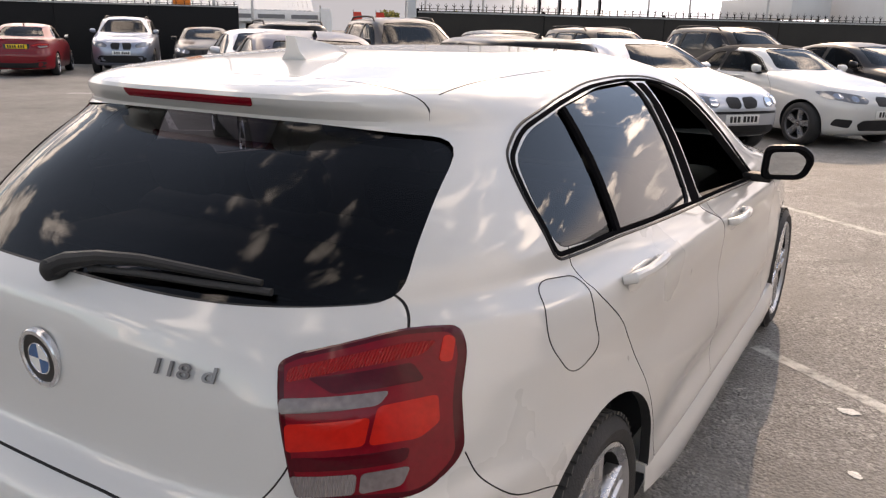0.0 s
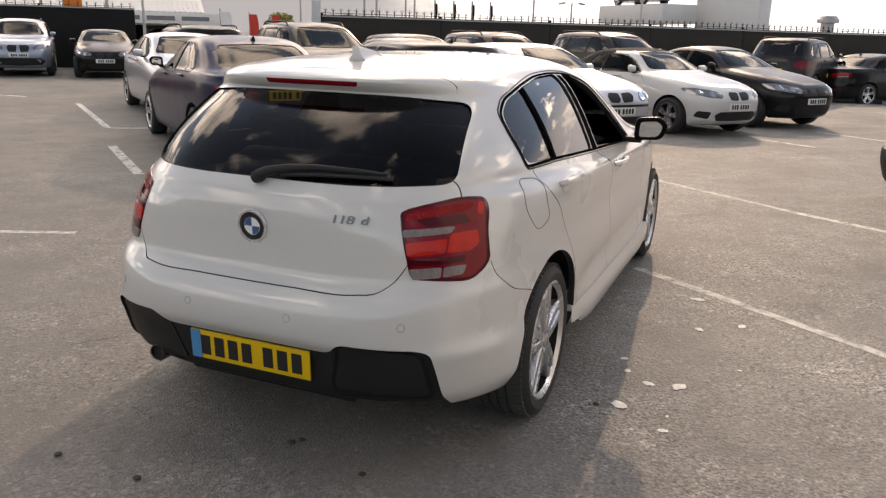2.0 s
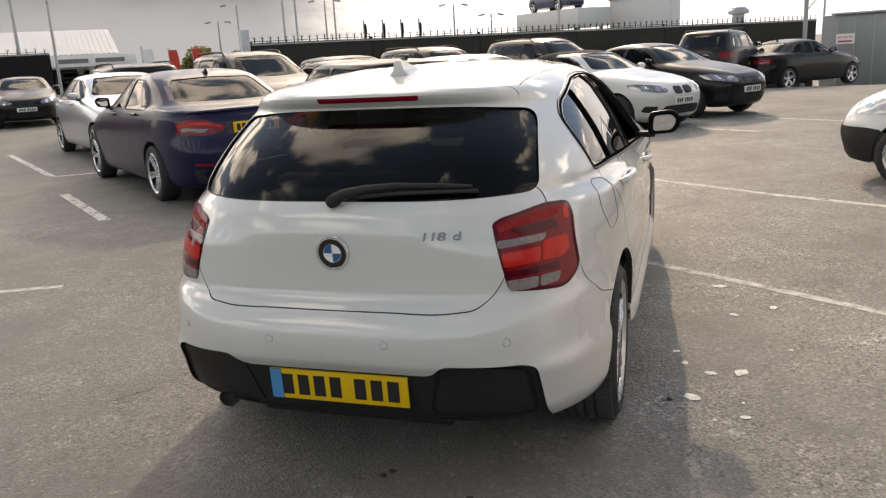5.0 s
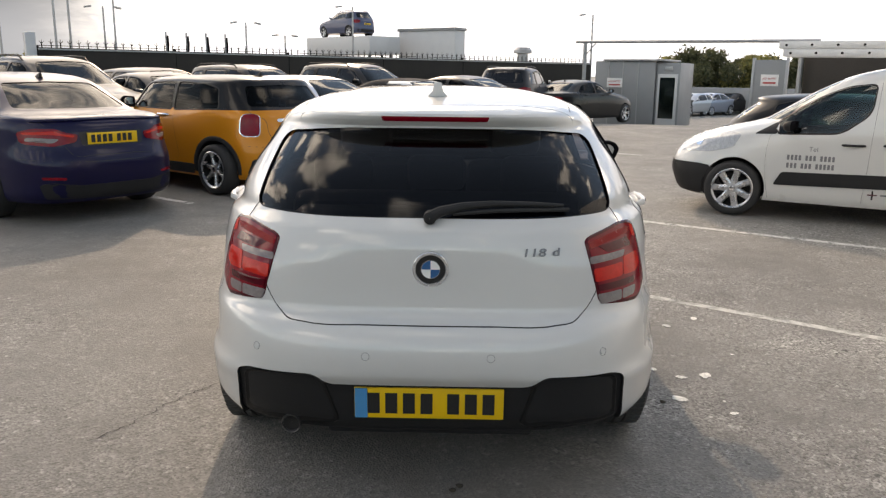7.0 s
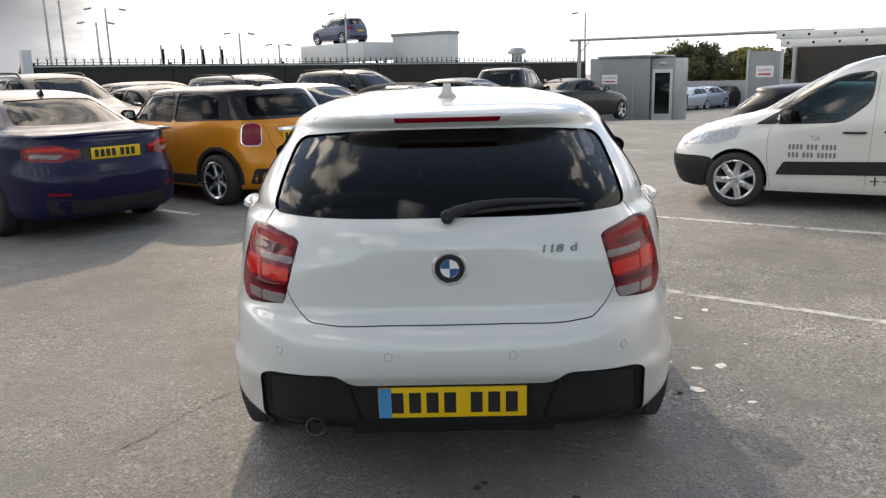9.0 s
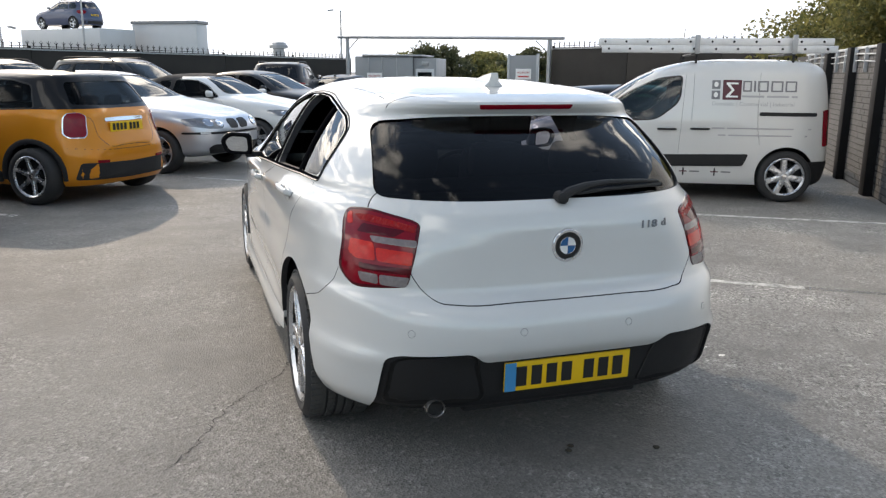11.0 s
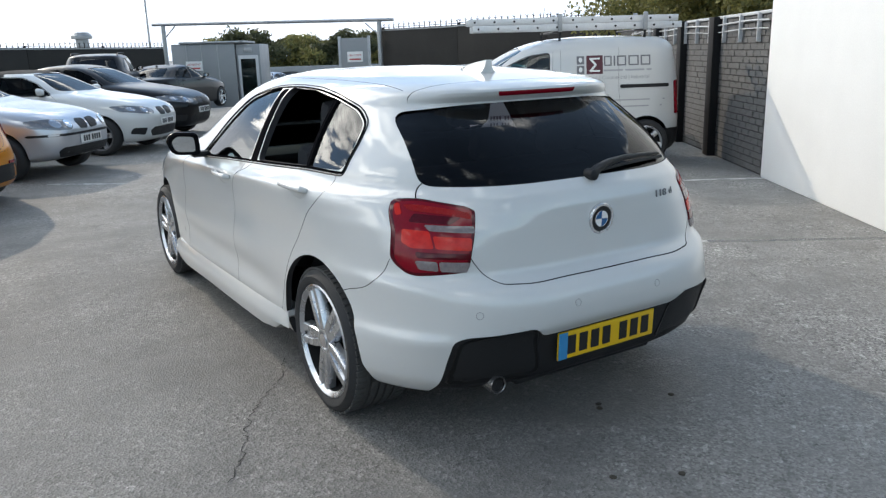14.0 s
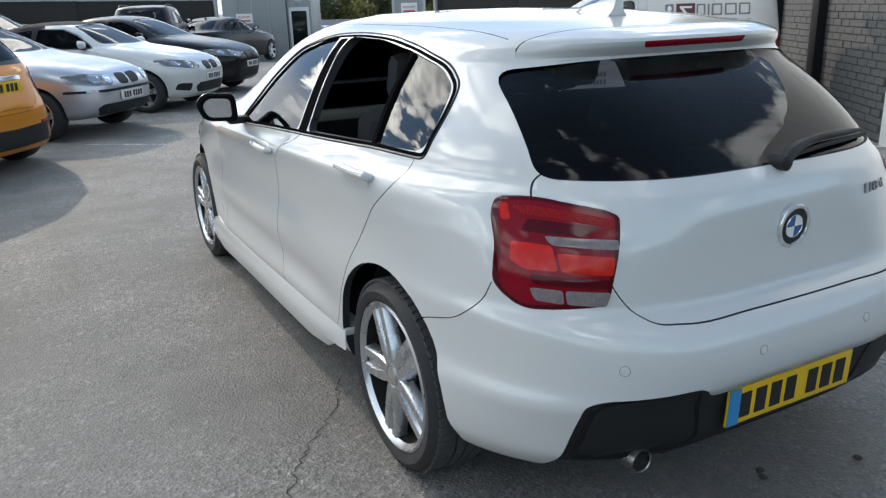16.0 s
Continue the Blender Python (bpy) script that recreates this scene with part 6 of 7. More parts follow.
for _s in (1, -1):
    K_VAN.add("sign_bar", SH_VAN.patch([(1.54, 1.364 + _s * 0.072), (1.51, 1.364 + _s * 0.082), (1.44, 1.364), (1.475, 1.364)], "left", 0.004, 0.0, levels=(1, 0.5)), M_WPLATE)
# the firm's name, addresses and numbers as plain bars
M_PALEINK = mat("pale_grey_vinyl", (0.36, 0.36, 0.37), 0.45)
for _y0, _w in ((1.345, 0.105), (1.215, 0.022), (1.17, 0.125), (1.015, 0.14), (0.85, 0.135)):
    for _p, _q in (((0, 0.020), (0, 0.13)), ((_w - 0.020, _w), (0, 0.13)), ((0, _w), (0.112, 0.13)), ((0, _w), (0.0, 0.018))) if _w > 0.05 else (((0, _w), (0, 0.13)),):
        sticker(_y0 - _p[1], _y0 - _p[0], 1.345 + _q[0], 1.345 + _q[1], M_GREYINK)
for _y0, _y1, _z, _h in ((1.35, 1.09, 1.276, 0.024), (1.06, 0.80, 1.276, 0.024), (0.77, 0.70, 1.276, 0.024), (1.68, 1.53, 0.890, 0.018), (1.50, 0.50, 0.890, 0.018), (1.60, 1.51, 0.805, 0.018), (1.48, 0.54, 0.805, 0.018)):
    sticker(_y1, _y0, _z, _z + _h, M_PALEINK)
for _z, _sizes in ((0.685, (4, 3, 4)), (0.595, (3, 3, 5))):
    _y = 2.875
    for _n in _sizes:
        for _k in range(_n):
            sticker(_y - 0.026, _y, _z, _z + 0.058, M_GREYINK)
            _y -= 0.040
        _y -= 0.030
letters("Tel", 2.66, 0.79, 0.075, M_GREYINK)
letters("Domestic | Commercial | Industrial", 1.70, 1.175, 0.068, M_PALEINK)
for _y in (1.99, 1.61):
    sticker(_y - 0.012, _y + 0.006, 0.30, 0.40, M_INK)
    sticker(_y - 0.05, _y + 0.045, 0.345, 0.36, M_MAROON)
    sticker(_y - 0.20, _y - 0.08, 0.345, 0.362, M_GREYINK)
_VAN_AT, _VAN_WAY, _VAN_S = (5.63, 5.50), (-0.881, 0.472), 0.918
set_car(K_VAN, "van", _VAN_AT, _VAN_WAY, 0.727, M_WHITE, "white panel van with vinyl lettering and black bumpers", (M_VANGLASS, M_VANGLASS, M_VANGLASS), scale=_VAN_S, category="van", group="")
M_GALV = mat("galvanised_steel", (0.35, 0.36, 0.37), 0.45, 0.6, var=0.15, scale=6)
M_ALU = mat("aluminium", (0.66, 0.66, 0.66), 0.45, 0.3, var=0.12, scale=10)


def van_pose():
    h = Vector((*_VAN_WAY, 0)).normalized()
    p = Vector((*_VAN_AT, 0)) - h * 0.727 * _VAN_S
    return pose(p.x, p.y, 0, 0, 0, math.degrees(math.atan2(-h.x, h.y))) @ Matrix.Scale(_VAN_S, 4)


rack = empty("roof_rack", van_pose(), "black steel roof rack on a van", "roof rack")
for _y in (0.75, 1.90):
    b = tube([(-0.64, _y, 1.685), (-0.66, _y, 1.80), (0.66, _y, 1.80), (0.64, _y, 1.685)], 0.016, 8)
    part("cross_bar", b, M_PLASTIC, rack)
    for _x in (-0.67, -0.22):
        part("clamp", box(_x - 0.012, _x + 0.012, _y - 0.03, _y + 0.03, 1.80, 2.03, 0.006), M_GALV, rack)
lad = empty("ladder", van_pose(), "aluminium double ladder tied on a roof rack", "ladder")
for _x in (-0.62, -0.26):
    for _z, _d in ((1.818, 0.0), (1.906, 0.05)):
        part("ladder_rail", box(_x - 0.013, _x + 0.013, 0.24 + _d, 3.06 + _d, _z, _z + 0.084, 0.006), M_ALU, lad)
for _z, _d in ((1.818, 0.0), (1.906, 0.05)):
    for _k in range(11):
        part("rung", tube([(-0.637, 0.36 + _d + 0.262 * _k, _z + 0.042), (-0.25, 0.36 + _d + 0.262 * _k, _z + 0.042)], 0.015, 8), M_WHEELGAP, lad)
aerial = empty("aerial", van_pose(), "short black whip aerial on a van roof", "aerial")
part("rod", tube([(0.0, 2.02, 1.70), (0.0, 1.98, 2.14)], [0.012, 0.004], 6), M_PLASTIC, aerial)


# ---------- walls, fences and what stands beyond ----------
def frame_of(a, b, z=None):
    d = Vector((*b, 0)) - Vector((*a, 0))
    return pose(a[0], a[1], fall(*a) if z is None else z, 0, 0, math.degrees(math.atan2(d.y, d.x))), d.length


M_RENDER = mat("white_render", (0.80, 0.80, 0.79), 0.7, var=0.05, scale=2.2, fine=70, bump=0.15)
M_BRICK = mat("grey_painted_brick", (0.12, 0.118, 0.116), 0.8, var=0.4, scale=3, fine=60, bump=0.6)
M_MORTAR = mat("mortar", (0.05, 0.049, 0.047), 0.9)
M_BOARD = mat("black_boarding", (0.010, 0.010, 0.011), 0.65, var=0.3, scale=3, spec=0.15)
M_WEATHERED = mat("weathered_dark_boarding", (0.040, 0.037, 0.034), 0.8, var=0.35, scale=1.2, spec=0.15)
M_GREYM = mat("grey_sheet_metal", (0.24, 0.25, 0.26), 0.45, 0.2, var=0.1, scale=2)
M_PALEM = mat("pale_sheet_metal", (0.52, 0.53, 0.54), 0.5, 0.1, var=0.08, scale=1.5)
M_SIGN = mat("white_sign", (0.75, 0.74, 0.73), 0.5)
M_REDINK = mat("red_ink", (0.45, 0.03, 0.03), 0.5)

# white rendered wall of the building beside the bays
m, L = frame_of((5.58, 3.40), (2.9, -0.55), G)
tagged(mesh_ob("wall_white", box(0, L, 0, 0.35, 0, 3.6, 0.01), M_RENDER), "smooth white rendered wall", "wall", kind="structure").matrix_world = m
m2, L2 = frame_of((2.9, -0.55), (9.0, -4.6), G)
tagged(mesh_ob("wall_side", box(0.36, L2, 0, 0.35, 0, 3.6, 0.01), M_RENDER), "smooth white rendered wall", "wall", kind="structure").matrix_world = m2

# grey brick wall with posts, in line with the white one
WALL_H = 1.78
m, L = frame_of((5.62, 3.40), (10.6, 10.75), G)
brick_wall = tagged(mesh_ob("wall_brick", box(0.0, L, -0.20, -0.013, 0, WALL_H), M_MORTAR), "grey painted brick wall with a dirty base", "wall", kind="structure")
brick_wall.matrix_world = m
for _x in (1.92, 3.55, 5.2):
    o = tagged(mesh_ob("wall_post", box(_x - 0.11, _x + 0.11, -0.16, 0.10, 0, WALL_H + 0.03, 0.01), M_BOARD), "black square post against the brick wall", "post", "posts along the brick wall", "structure")
    o.matrix_world = m
rail = empty("cable_rail", m @ pose(0, 0, 0), "pale conduit clipped along a wall top", "conduit")
for _z, _r in ((WALL_H - 0.07, 0.010), (WALL_H - 0.16, 0.007)):
    part("pipe", tube([(0.05, 0.03, _z)] + [(x, 0.03 + 0.006 * math.sin(x * 5), _z + 0.012 * math.sin(x * 2.3)) for x in np.linspace(0.4, 7.5, 16)], _r, 8), M_PALEM, rail)
for _x in np.arange(0.35, 7.4, 0.62):
    part("bracket", box(_x - 0.011, _x + 0.011, 0.0, 0.05, WALL_H - 0.30, WALL_H + 0.02, 0.004), M_PALEM, rail)
part("coping_strip", box(0.0, 7.6, -0.12, 0.02, WALL_H, WALL_H + 0.035, 0.006), M_PALEM, rail)


# boarded fences with spiked tops
def spiked_fence(name, a, b, h, label, step=0.30, rise=None, coat=None):
    L = (Vector(b) - Vector(a)).length
    k = max(1, int(L / 3.0))
    top = empty(name, pose(0, 0, 0), label, "fence")
    pts = [Vector(a).lerp(Vector(b), i / k) for i in range(k + 1)]
    spike = None
    for p, q in zip(pts, pts[1:]):
        m, l = frame_of(p, q, 0)
        z0 = min(fall(*p), fall(*q))
        z1 = fall(*p) + h if rise is None else G + h + rise * ((p - Vector(a)).length + l / 2) / L
        o = part("board", box(0.01, l - 0.01, -0.02, 0.02, z0, z1, 0.004), coat or M_BOARD, top)
        o.matrix_local = m
        o = part("post", box(-0.035, 0.035, 0.02, 0.09, z0, z1 + 0.05, 0.004), M_BOARD, top)
        o.matrix_local = m
        o = part("rail", box(0, l, -0.05, -0.02, z1 - 0.06, z1 - 0.02), M_GALV, top)
        o.matrix_local = m
        bm = bmesh.new()
        for x in np.arange(0.1, l, step):
            add_box(bm, x - 0.012, x + 0.012, -0.006, 0.006, z1 - 0.02, z1 + 0.13)
            for s in (-1, 1):
                add_box(bm, -0.005, 0.005, -0.004, 0.004, 0, 0.09, m=Matrix.Translation((x, 0, z1 + 0.09)) @ pose(0, 0, 0, 0, s * 38, 0))
            add_box(bm, x - 0.005, x + 0.005, -0.004, 0.004, z1 + 0.12, z1 + 0.20)
        add_box(bm, 0, l, -0.008, 0.008, z1 + 0.04, z1 + 0.055)
        o = part("spike_strip", bm, M_BOARD, top, "row of spiked steel tips", smooth=False)
        o["kind"] = "stuff"
        o.matrix_local = m
    return top


spiked_fence("boarded_fence", (-10.4, 17.4), (5.6, 30.75), 1.99, "weathered dark boarded fence with a spiked steel top", 0.22, rise=-0.04, coat=M_WEATHERED)
spiked_fence("boarded_fence", (10.3, 21.3), (13.2, 12.2), 2.25, "weathered dark boarded fence with a spiked steel top", 0.22, coat=M_WEATHERED)
spiked_fence("boarded_fence", (-33.0, 10.4), (-21.3, 21.7), 2.22, "black boarded fence with a spiked steel top")
o = tagged(mesh_ob("fence_pillar", box(-0.12, 0.12, -0.12, 0.12, 0, 2.35, 0.02), M_PALEM), "pale block pillar at a fence end", "pillar")
o.matrix_world = pose(-10.5, 17.25, fall(-10.5, 17.25), 0, 0, 40)

# gate: grey cabin and panels, with the height bar over it
KX, KY = 8.1, 30.0
cab = empty("gate_cabin", pose(KX, KY, fall(KX, KY), 0, 0, -30), "grey steel cabin beside the gate", "cabin")
part("body", box(-2.55, 0.0, 0.0, 2.2, 0, 2.62, 0.02), M_GREYM, cab)
part("front_panel", box(0.02, 0.98, 0.10, 2.2, 0, 2.56, 0.02, pose(0, 0, 0, 0, 0, 0)), M_GREYM, cab)
part("roof_sheet", box(-2.2, 0.4, -0.12, 2.3, 2.625, 2.70, 0.01), M_GALV, cab)
dr = part("door", box(0.10, 0.90, 0.04, 0.098, 0.05, 2.12, 0.01), M_PALEM, cab, "pale half-glazed door")
part("door_pane", box(0.20, 0.80, 0.025, 0.038, 0.35, 1.98), M_GLASS, dr)
part("vent", box(0.36, 0.66, 0.06, 0.098, 2.25, 2.42, 0.01), M_GALV, cab)
for _x in (-1.95, -1.35, -0.7):
    part("seam", box(_x - 0.02, _x + 0.02, -0.018, -0.002, 0.02, 2.60), M_GALV, cab)


def flat_text(text, width, z, m, parent, name="lettering"):
    cu = bpy.data.curves.new("letters", "FONT")
    cu.body, cu.size, cu.extrude, cu.align_x, cu.offset = text, 1.0, 0.0, "CENTER", 0.01
    t = new("letters", cu)
    bpy.context.view_layer.update()
    me = bpy.data.meshes.new_from_object(t.evaluated_get(bpy.context.evaluated_depsgraph_get()))
    bpy.data.objects.remove(t)
    k = width / (max(v.co.x for v in me.vertices) - min(v.co.x for v in me.vertices))
    for v in me.vertices:
        v.co = (v.co.x * k, -0.0145, z + v.co.y * k)
    return link(name, me, m, parent, "", False)


def sign(m, w, h, label):
    s = empty("sign", m, label, "sign")
    part("board", box(-w / 2, w / 2, -0.012, 0, -h / 2, h / 2, 0.004), M_SIGN, s)
    flat_text("NO ENTRY", w * 0.80, h * 0.06, M_REDINK, s)
    part("lettering_bar", box(-w * 0.36, w * 0.36, -0.0155, -0.0125, -h * 0.30, -h * 0.16), M_REDINK, s)


sign(pose(KX, KY, fall(KX, KY), 0, 0, -30) @ pose(-1.68, -0.022, 1.75), 0.66, 0.38, "white sign with red lettering on a cabin")
gx, gy = 9.5, 21.8
leaf = empty("gate_leaf", pose(gx, gy, fall(gx, gy), 0, 0, -38), "grey steel gate leaf standing open", "gate")
part("sheet", box(-0.50, 0.50, 0, 0.05, 0.1, 2.02, 0.008), M_GREYM, leaf)
for _x in (-0.50, 0.48):
    part("stile", box(_x - 0.03, _x + 0.05, -0.02, 0.07, 0.05, 2.08, 0.005), M_GALV, leaf)
sign(pose(gx, gy, fall(gx, gy), 0, 0, -38) @ pose(0.02, -0.003, 1.42), 0.52, 0.34, "white sign with red lettering on a gate")
bar = empty("height_barrier", pose(0, 0, 0), "galvanised height bar on two posts", "barrier")
PL, PR = Vector((4.85, 27.7, 0)), Vector((10.15, 21.2, 0))
for p, ztop in ((PL, 2.62), (PR, 2.46)):
    part("post", tube([(p.x, p.y, fall(p.x, p.y)), (p.x, p.y, ztop)], 0.075, 10), M_GALV, bar)
    d = (PR - PL).normalized() * (1 if p is PL else -1)
    part("brace", tube([(p.x, p.y, ztop - 0.45), (p.x + d.x * 0.5, p.y + d.y * 0.5, ztop - 0.02)], 0.02, 6), M_GALV, bar)
d = (PR - PL).normalized()
a, b = PL - d * 0.45, PR + d * 0.5
part("beam", tube([(a.x, a.y, 2.68), (b.x, b.y, 2.50)], 0.055, 10), M_GALV, bar)

# pale advertising tower and a car on a raised platform
tw = empty("sign_tower", pose(-2.0, 50.3, 0, 0, 0, -33), "plain white billboard box above the fence", "billboard")
part("box", box(-2.25, 2.25, 0, 1.2, 1.0, 4.15, 0.03), M_PALEM, tw)
part("cap", box(-2.33, 2.33, -0.08, 1.28, 4.15, 4.34, 0.02), M_GREYM, tw)
for _x in (-1.8, 1.8):
    part("leg", box(_x - 0.1, _x + 0.1, 0.5, 0.7, -1.1, 1.0), M_GALV, tw)
plat = empty("display_platform", pose(-7.1, 52.0, 0, 0, 0, -45), "pale raised display platform for a car", "platform")
part("deck", box(-3.5, 3.5, -1.3, 1.3, 2.6, 3.75, 0.03), M_PALEM, plat)
for _x in (-3.0, 3.0):
    for _y in (-0.9, 0.9):
        part("leg", tube([(_x, _y, -1.1), (_x, _y, 2.6)], 0.12, 10), M_GALV, plat)
K_SUV.place("off_roader", pose(-7.3, 52.1, 3.75, 0, 0, 45) @ pose(0, -2.0, 0), paint("slate_paint", (0.06, 0.075, 0.13), 0.3), "slate blue off-roader displayed on a platform", "car", "cars parked in the yard", {"side_glass": M_PRIVACY, "rear_glass": M_PRIVACY, "front_glass": M_PRIVACY})
vent = empty("roof_vent", pose(3.07, 34.5, 0), "grey roof ventilator cowl", "ventilator")
part("cowl", lathe([(1.9, 0.25), (2.38, 0.25), (2.40, 0.42), (2.52, 0.42), (2.66, 0.30), (2.66, 0.01)], 14, "z"), M_GALV, vent)
part("duct", box(-0.22, 0.22, -0.22, 0.22, -0.8, 1.92), M_GALV, vent)


# lamp posts and flags
def lamp_post(x, y, h, heads, r=0.06, z=None):
    z = fall(x, y) if z is None else z
    o = empty("street_lamp", pose(x, y, z), "thin grey lamp post with a twin head" if heads == 2 else "thin grey lamp post", "street lamp", "lamp posts beyond the fence")
    part("pole", tube([(0, 0, 0), (0, 0, h * 0.5), (0, 0, h)], [r * 1.3, r, r * 0.7], 8), M_GALV, o)
    for k in range(heads):
        s = -1 if k else 1
        part("lamp_head", box(s * 0.03 if s > 0 else -0.38, 0.38 if s > 0 else -0.03, -0.09, 0.09, h - 0.03, h + 0.06, 0.02, pose(0, 0, 0, 0, -s * 10, 35)), M_GALV, o)


for x, y, h, n in ((-22.98, 35.64, 4.1, 2), (-22.1, 36.2, 5.0, 1), (-11.4, 41.0, 5.0, 2), (-9.4, 41.5, 4.4, 2), (-20.1, 37.6, 9.5, 0), (-19.5, 37.9, 9.0, 0), (-17.6, 38.8, 6.0, 2), (-18.1, 38.7, 5.3, 2), (-29.3, 30.6, 9.0, 0), (-24.0, 23.0, 8.0, 0),
                   (-5.76, 42.2, 6.0, 1), (7.7, 43.5, 5.8, 1), (-32.6, 27.2, 8.0, 0)):
    lamp_post(x, y, h, n)


def banner(x, y, z0, z1, w, m, label, turn=0, feather=False):
    o = empty("flag", pose(x, y, fall(x, y), 0, 0, turn), label, "flag", "flags beyond the fence")
    part("pole", tube([(-w / 2, 0, 0), (-w / 2, 0, z1 + 0.1)], 0.025, 6), M_GALV, o)
    bm = bmesh.new()
    rows = []
    for i in range(9):
        t = i / 8
        ww = w * (1 if not feather else (0.35 + 0.65 * math.sin(math.pi * min(1, 0.25 + 0.75 * (1 - t)))))
        rows.append([bm.verts.new((-w / 2 + ww * s, 0.03 * math.sin(5 * t + 4 * s), z0 + (z1 - z0) * t)) for s in (0, 0.33, 0.66, 1)])
    for a, b in zip(rows, rows[1:]):
        for k in range(3):
            bm.faces.new((a[k], a[k + 1], b[k + 1], b[k]))
    f = bm.faces[:]
    r = bmesh.ops.extrude_face_region(bm, geom=f)
    bmesh.ops.translate(bm, vec=(0, 0.006, 0), verts=[v for v in r["geom"] if isinstance(v, bmesh.types.BMVert)])
    bmesh.ops.recalc_face_normals(bm, faces=bm.faces)
    part("cloth", bm, m, o)


M_ORFLAG = mat("orange_cloth", (0.75, 0.20, 0.03), 0.8)
M_REDFLAG = mat("red_cloth", (0.60, 0.05, 0.03), 0.8)
banner(-25.0, 22.2, 2.0, 5.2, 0.72, M_ORFLAG, "tall orange banner above the fence", 40)
banner(-22.3, 30.5, 0.5, 2.35, 0.45, M_REDFLAG, "red feather flag on a pole", 35, True)
banner(-21.4, 31.1, 0.5, 2.4, 0.45, M_REDFLAG, "red feather flag on a pole", 35, True)
banner(-17.2, 21.9, 0.6, 2.15, 0.42, M_SIGN, "white feather flag on a pole", 40, True)
for _k in range(4):
    banner(-8.1 + 0.45 * _k, 20.1 + 0.373 * _k, 1.9, 2.42, 0.09, M_BOARD, "furled black pennant on a pole", 30, True)

# low showroom with a ribbed pale roof, beyond the fence
show = empty("showroom", pose(-33.6, 40.2, -0.2, 0, 0, 43), "low showroom with a ribbed pale roof", "building")
part("wall", box(-18, 0, 0, 14, 0, 2.75, 0.02), M_PALEM, show)
_tilt = Matrix.Translation((0, 0, 2.80)) @ pose(0, 0, 0, 13.5, 0, 0)
_roof = part("roof", box(-18.5, 0.25, -0.35, 7.3, -0.12, 0.02, m=_tilt), M_PALEM, show, "ribbed pale metal roof", smooth=False)
_rib = part("roof_rib", box(-0.08, 0.08, -0.3, 7.2, 0.022, 0.06, m=_tilt), M_PALEM, _roof, smooth=False)
_rib.location.x = -18.3
for _k in range(1, 60):
    _o = new("roof_rib", _rib.data)
    _o.parent = _roof
    _o.location.x = -18.3 + _k * 0.31
part("fascia", box(-6.5, 1.2, -0.55, -0.31, 2.0, 2.70, 0.02), M_SIGN, show)
for _k in range(3):
    part("sign_bar", box(-5.4 + 2.1 * _k, -3.7 + 2.1 * _k, -0.58, -0.555, 2.22, 2.48), M_GREYINK, show)
for _k in range(5):
    part("window", box(-16.5 + 3.1 * _k, -14.0 + 3.1 * _k, -0.02, -0.004, 0.4, 1.9), M_PRIVACY, show)

# low wall and cars beyond the gate
m, L = frame_of((10, 56), (34, 44))
tagged(mesh_ob("wall_far", box(0, L, 0, 0.3, -0.3, 1.75, 0.02), M_GREYM), "plain grey wall beyond the gate", "wall", kind="structure").matrix_world = m
_coats = (M_DARKP, M_SILVER, M_GREYBLUE, M_BLACKP, M_SILVER, M_DARKP, M_WHITE, M_GREYBLUE, M_SILVER, M_DARKP)
for _k in range(10):
    set_car(K_SALOON if _k % 2 == 0 else K_COMPACT, "saloon" if _k % 2 == 0 else "hatchback", (12.6 + 1.75 * _k, 47.0 + 1.35 * _k), (-0.80, -0.60), 3.0, _coats[_k], "distant parked car beyond the open gate", DARKG)

# unseen plain walls added behind the camera, to darken reflections and cut low sky
M_UNSEENWALL = mat("plain_brown_unseen", (0.085, 0.075, 0.068), 0.85, var=0.25, scale=1.2, fine=40)
for _a, _b, _h in (((-34, -16), (9, -22), 3.4), ((-42, 8), (-34, -16), 3.4), ((9, -22), (12, -5), 3.4)):
    m, L = frame_of(_a, _b, G - 0.1)
    tagged(mesh_ob("wall_unseen", box(0, L, -0.3, 0, 0, _h, 0.02), M_UNSEENWALL), "plain brown wall added out of view behind the camera", "wall", kind="structure").matrix_world = m


# ---------- trees ----------
def leaf_mat(name, a, b):
    m = mat(name, a, 0.6, var=0.35, scale=2.0, fine=20)
    nt = m.node_tree
    geo = nt.nodes.new("ShaderNodeNewGeometry")
    mix = nt.nodes.new("ShaderNodeMixRGB")
    mix.inputs[1].default_value, mix.inputs[2].default_value = (*a, 1), (*b, 1)
    nt.links.new(geo.outputs["Random Per Island"], mix.inputs[0])
    nt.links.new(mix.outputs[0], nt.nodes["Principled BSDF"].inputs["Base Color"])
    thin = nt.nodes.new("ShaderNodeBsdfTranslucent")
    nt.links.new(mix.outputs[0], thin.inputs[0])
    both_ways = nt.nodes.new("ShaderNodeMixShader")
    both_ways.inputs[0].default_value = 0.45
    nt.links.new(nt.nodes["Principled BSDF"].outputs[0], both_ways.inputs[1])
    nt.links.new(thin.outputs[0], both_ways.inputs[2])
    nt.links.new(both_ways.outputs[0], nt.nodes["Material Output"].inputs[0])
    return m


M_LEAVES = leaf_mat("leaves", (0.055, 0.068, 0.036), (0.13, 0.135, 0.065))
M_LEAVES2 = leaf_mat("olive_leaves", (0.10, 0.115, 0.045), (0.30, 0.27, 0.09))
M_BARK = mat("bark", (0.07, 0.055, 0.04), 0.9, bump=0.6)


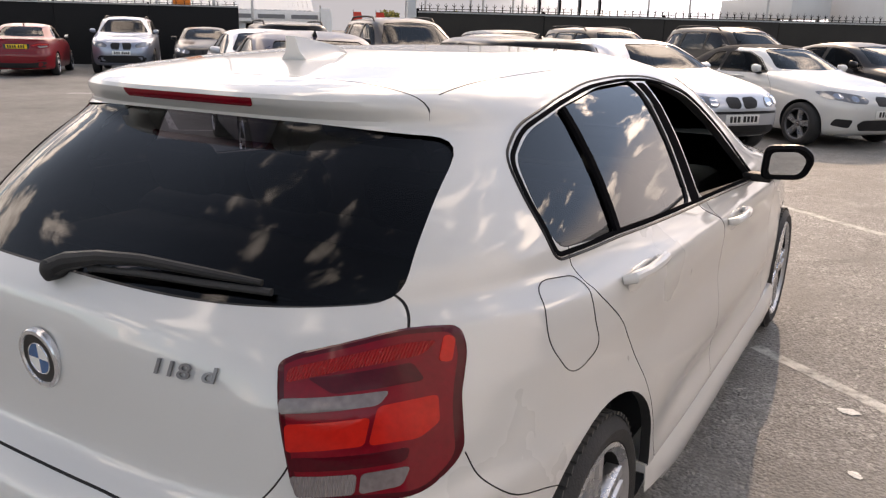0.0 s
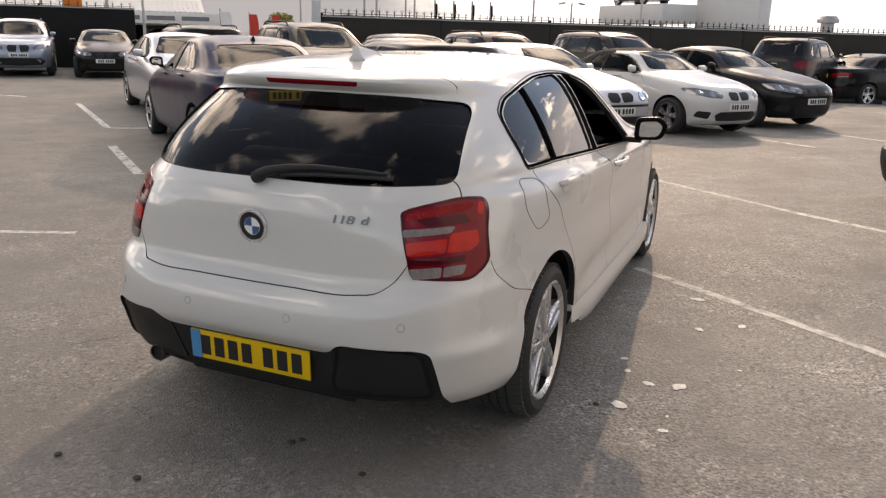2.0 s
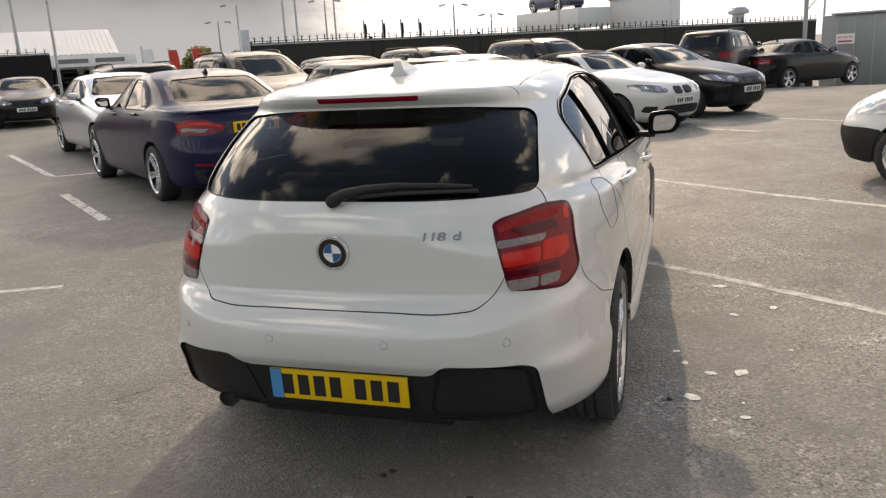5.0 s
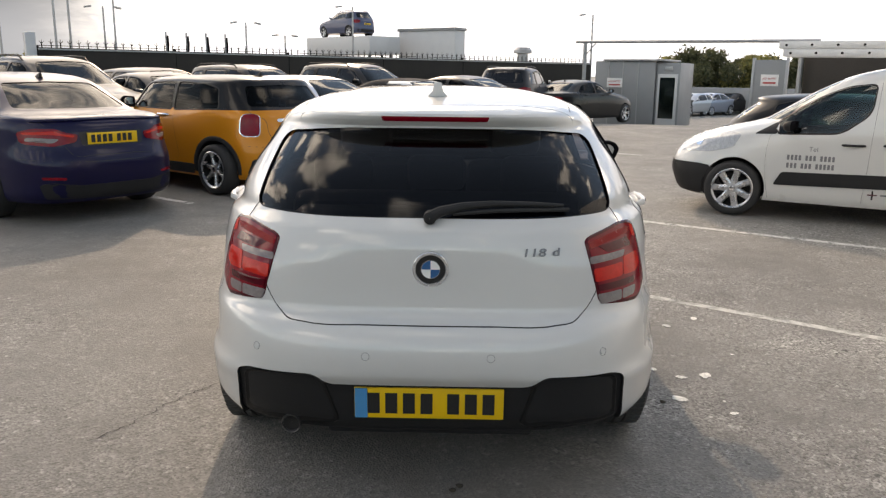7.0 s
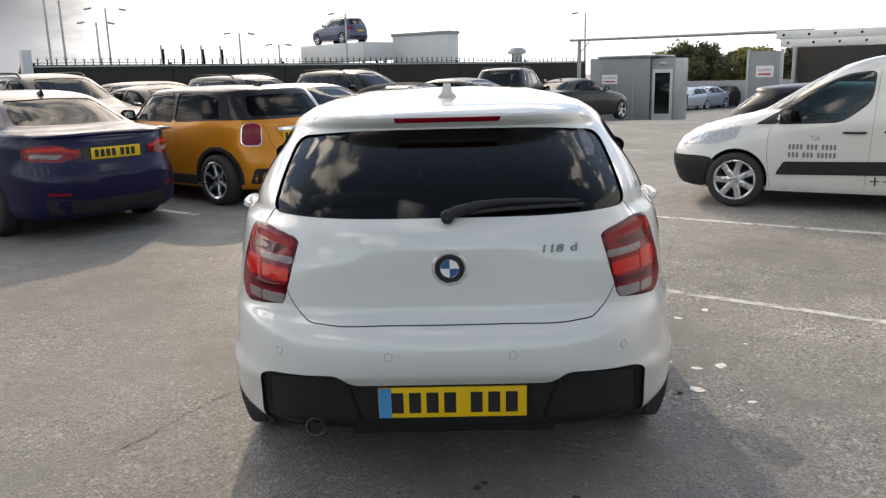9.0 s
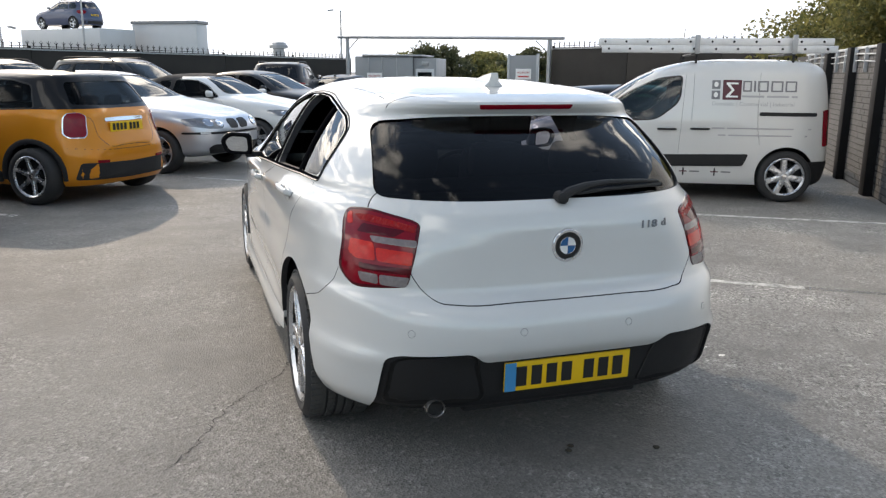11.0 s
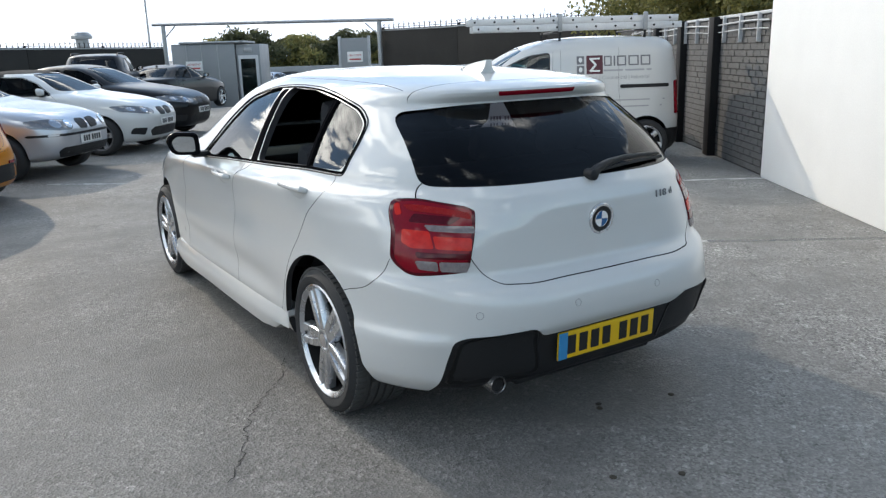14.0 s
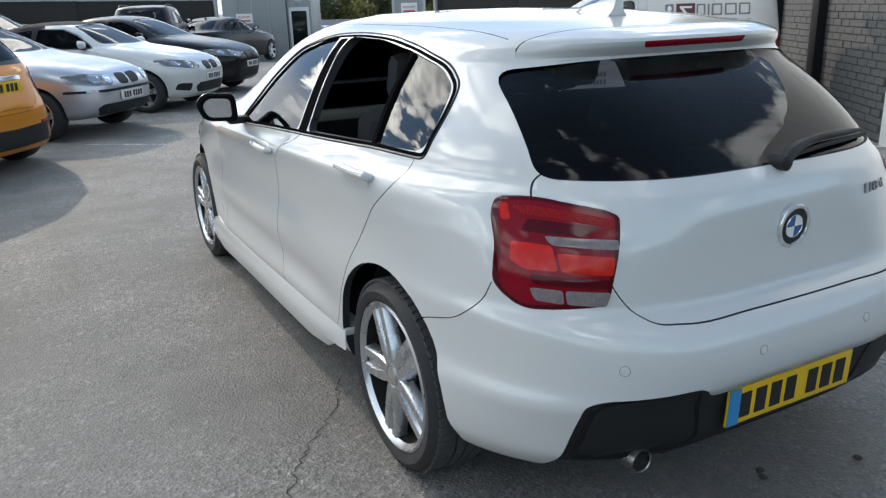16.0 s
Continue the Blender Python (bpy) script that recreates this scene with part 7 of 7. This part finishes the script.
def crown_mesh(rng, clumps, size, leaves, leaf):
    c = np.repeat(np.array(clumps, float), leaves, axis=0)
    n = len(c)

    def unit():
        d = rng.normal(size=(n, 3))
        return d / np.linalg.norm(d, axis=1, keepdims=True)
    p = c[:, :3] + unit() * (c[:, 3] * (0.45 + 0.65 * rng.random(n)))[:, None] * (1, 1, 0.8)
    u = unit()
    w = np.cross(u, unit())
    w /= np.linalg.norm(w, axis=1, keepdims=True) + 1e-9
    s = (leaf * (0.6 + 0.8 * rng.random(n)))[:, None]
    vs = np.stack([p - u * s, p + w * s * 0.5, p + u * s, p - w * s * 0.5], 1).reshape(-1, 3)
    me = bpy.data.meshes.new("crown")
    me.from_pydata(vs.tolist(), [], np.arange(4 * n).reshape(-1, 4).tolist())
    return me


def tree(x, y, h, spread, seed, leaf=0.10, leaves=160, m=None, n=16, z=None, trunk=0.35):
    rng = np.random.default_rng(seed)
    t = empty("tree", pose(x, y, fall(x, y) if z is None else z), "leafy green tree beyond the wall", "tree", "trees round the yard")
    bm = bmesh.new()
    top = (rng.normal() * 0.2, rng.normal() * 0.2, h * 0.75)
    add_tube(bm, [(0, 0, 0), (0.05, 0, h * trunk), top], [h * 0.03, h * 0.022, h * 0.006], 8)
    clumps = []
    for k in range(n):
        a, q = rng.random() * 2 * math.pi, rng.random() ** 0.6
        zz = h * (trunk + 0.05 + (0.95 - trunk) * rng.random())
        rr = spread * q * (1.1 - 0.55 * abs(zz / h - 0.6) / 0.4)
        c = (rr * math.cos(a), rr * math.sin(a), zz)
        clumps.append((*c, spread * (0.22 + 0.2 * rng.random())))
        if k % 2 == 0:
            add_tube(bm, [(0.05, 0, h * (trunk * 0.8 + 0.2 * rng.random())), (c[0] * 0.5, c[1] * 0.5, c[2] * 0.85), c], [h * 0.012, h * 0.008, h * 0.003], 5)
    part("trunk", bm, M_BARK, t)
    me = crown_mesh(rng, clumps, spread, leaves, leaf)
    link("crown", me, m or M_LEAVES, t, "", False)
    return t


# by the brick wall
for k, (x, y, h, s) in enumerate(((13.6, 11.6, 4.4, 2.2), (12.4, 9.6, 3.7, 1.8), (14.6, 9.4, 4.6, 2.4), (11.4, 7.6, 3.1, 1.5), (15.6, 12.6, 4.4, 2.2), (13.2, 7.2, 3.8, 1.9))):
    tree(x, y, h, s, 30 + k, 0.055, 900, M_LEAVES2, 26, trunk=0.2)
# beyond the gate
for k in range(16):
    a = k / 15
    tree(22.8 + 20 * a + 1.0 * math.sin(k * 5), 76 - 10 * a + 3 * math.cos(k * 3), 3.7 + 0.7 * math.sin(k * 2.1), 3.0, 60 + k, 0.17, 420, M_LEAVES if k % 3 else M_LEAVES2, 20, trunk=0.08)
# low trees far off to the other side
for k, (x, y, h) in enumerate(((-26, 43, 2.9), (-24.5, 44, 3.3), (-28.5, 41.5, 2.9), (-27.3, 42.5, 2.6))):
    tree(x, y, h, 1.5, 90 + k, 0.11, 420, M_LEAVES2, 16, trunk=0.15)


# ---------- bricks of the wall ----------
def brick_mesh(l, h, d):
    bm = box(0, l, -d, 0, 0, h)
    bmesh.ops.delete(bm, geom=[f for f in bm.faces if f.normal.y < -0.5], context="FACES_ONLY")
    me = bpy.data.meshes.new("brick")
    bm.normal_update()
    bm.to_mesh(me)
    bm.free()
    me.materials.append(M_BRICK)
    return me


BRICKS = [brick_mesh(0.213, 0.063, 0.02), brick_mesh(0.211, 0.064, 0.018), brick_mesh(0.213, 0.062, 0.022)]
random.seed(5)
_rest = bmesh.new()
for _r in range(23):
    for _c in range(-1, 36):
        _x = 0.01 + _c * 0.225 + (0.1125 if _r % 2 else 0)
        _z = 0.02 + _r * 0.0765
        if _x < 0 or _x > 7.6:
            continue
        if _r >= 1 and _x < 2.9:
            ob = new("brick", BRICKS[random.randrange(3)])
            ob.parent = brick_wall
            ob.matrix_local = pose(_x, -0.004 + random.uniform(-0.002, 0.003), _z, random.uniform(-0.4, 0.4), random.uniform(-0.3, 0.3), random.uniform(-0.4, 0.4))
        else:
            add_box(_rest, _x, _x + 0.213, -0.024, -0.004, _z, _z + 0.063)
o = mesh_ob("brickwork", _rest, M_BRICK, brick_wall, smooth=False)
o["kind"] = "stuff"
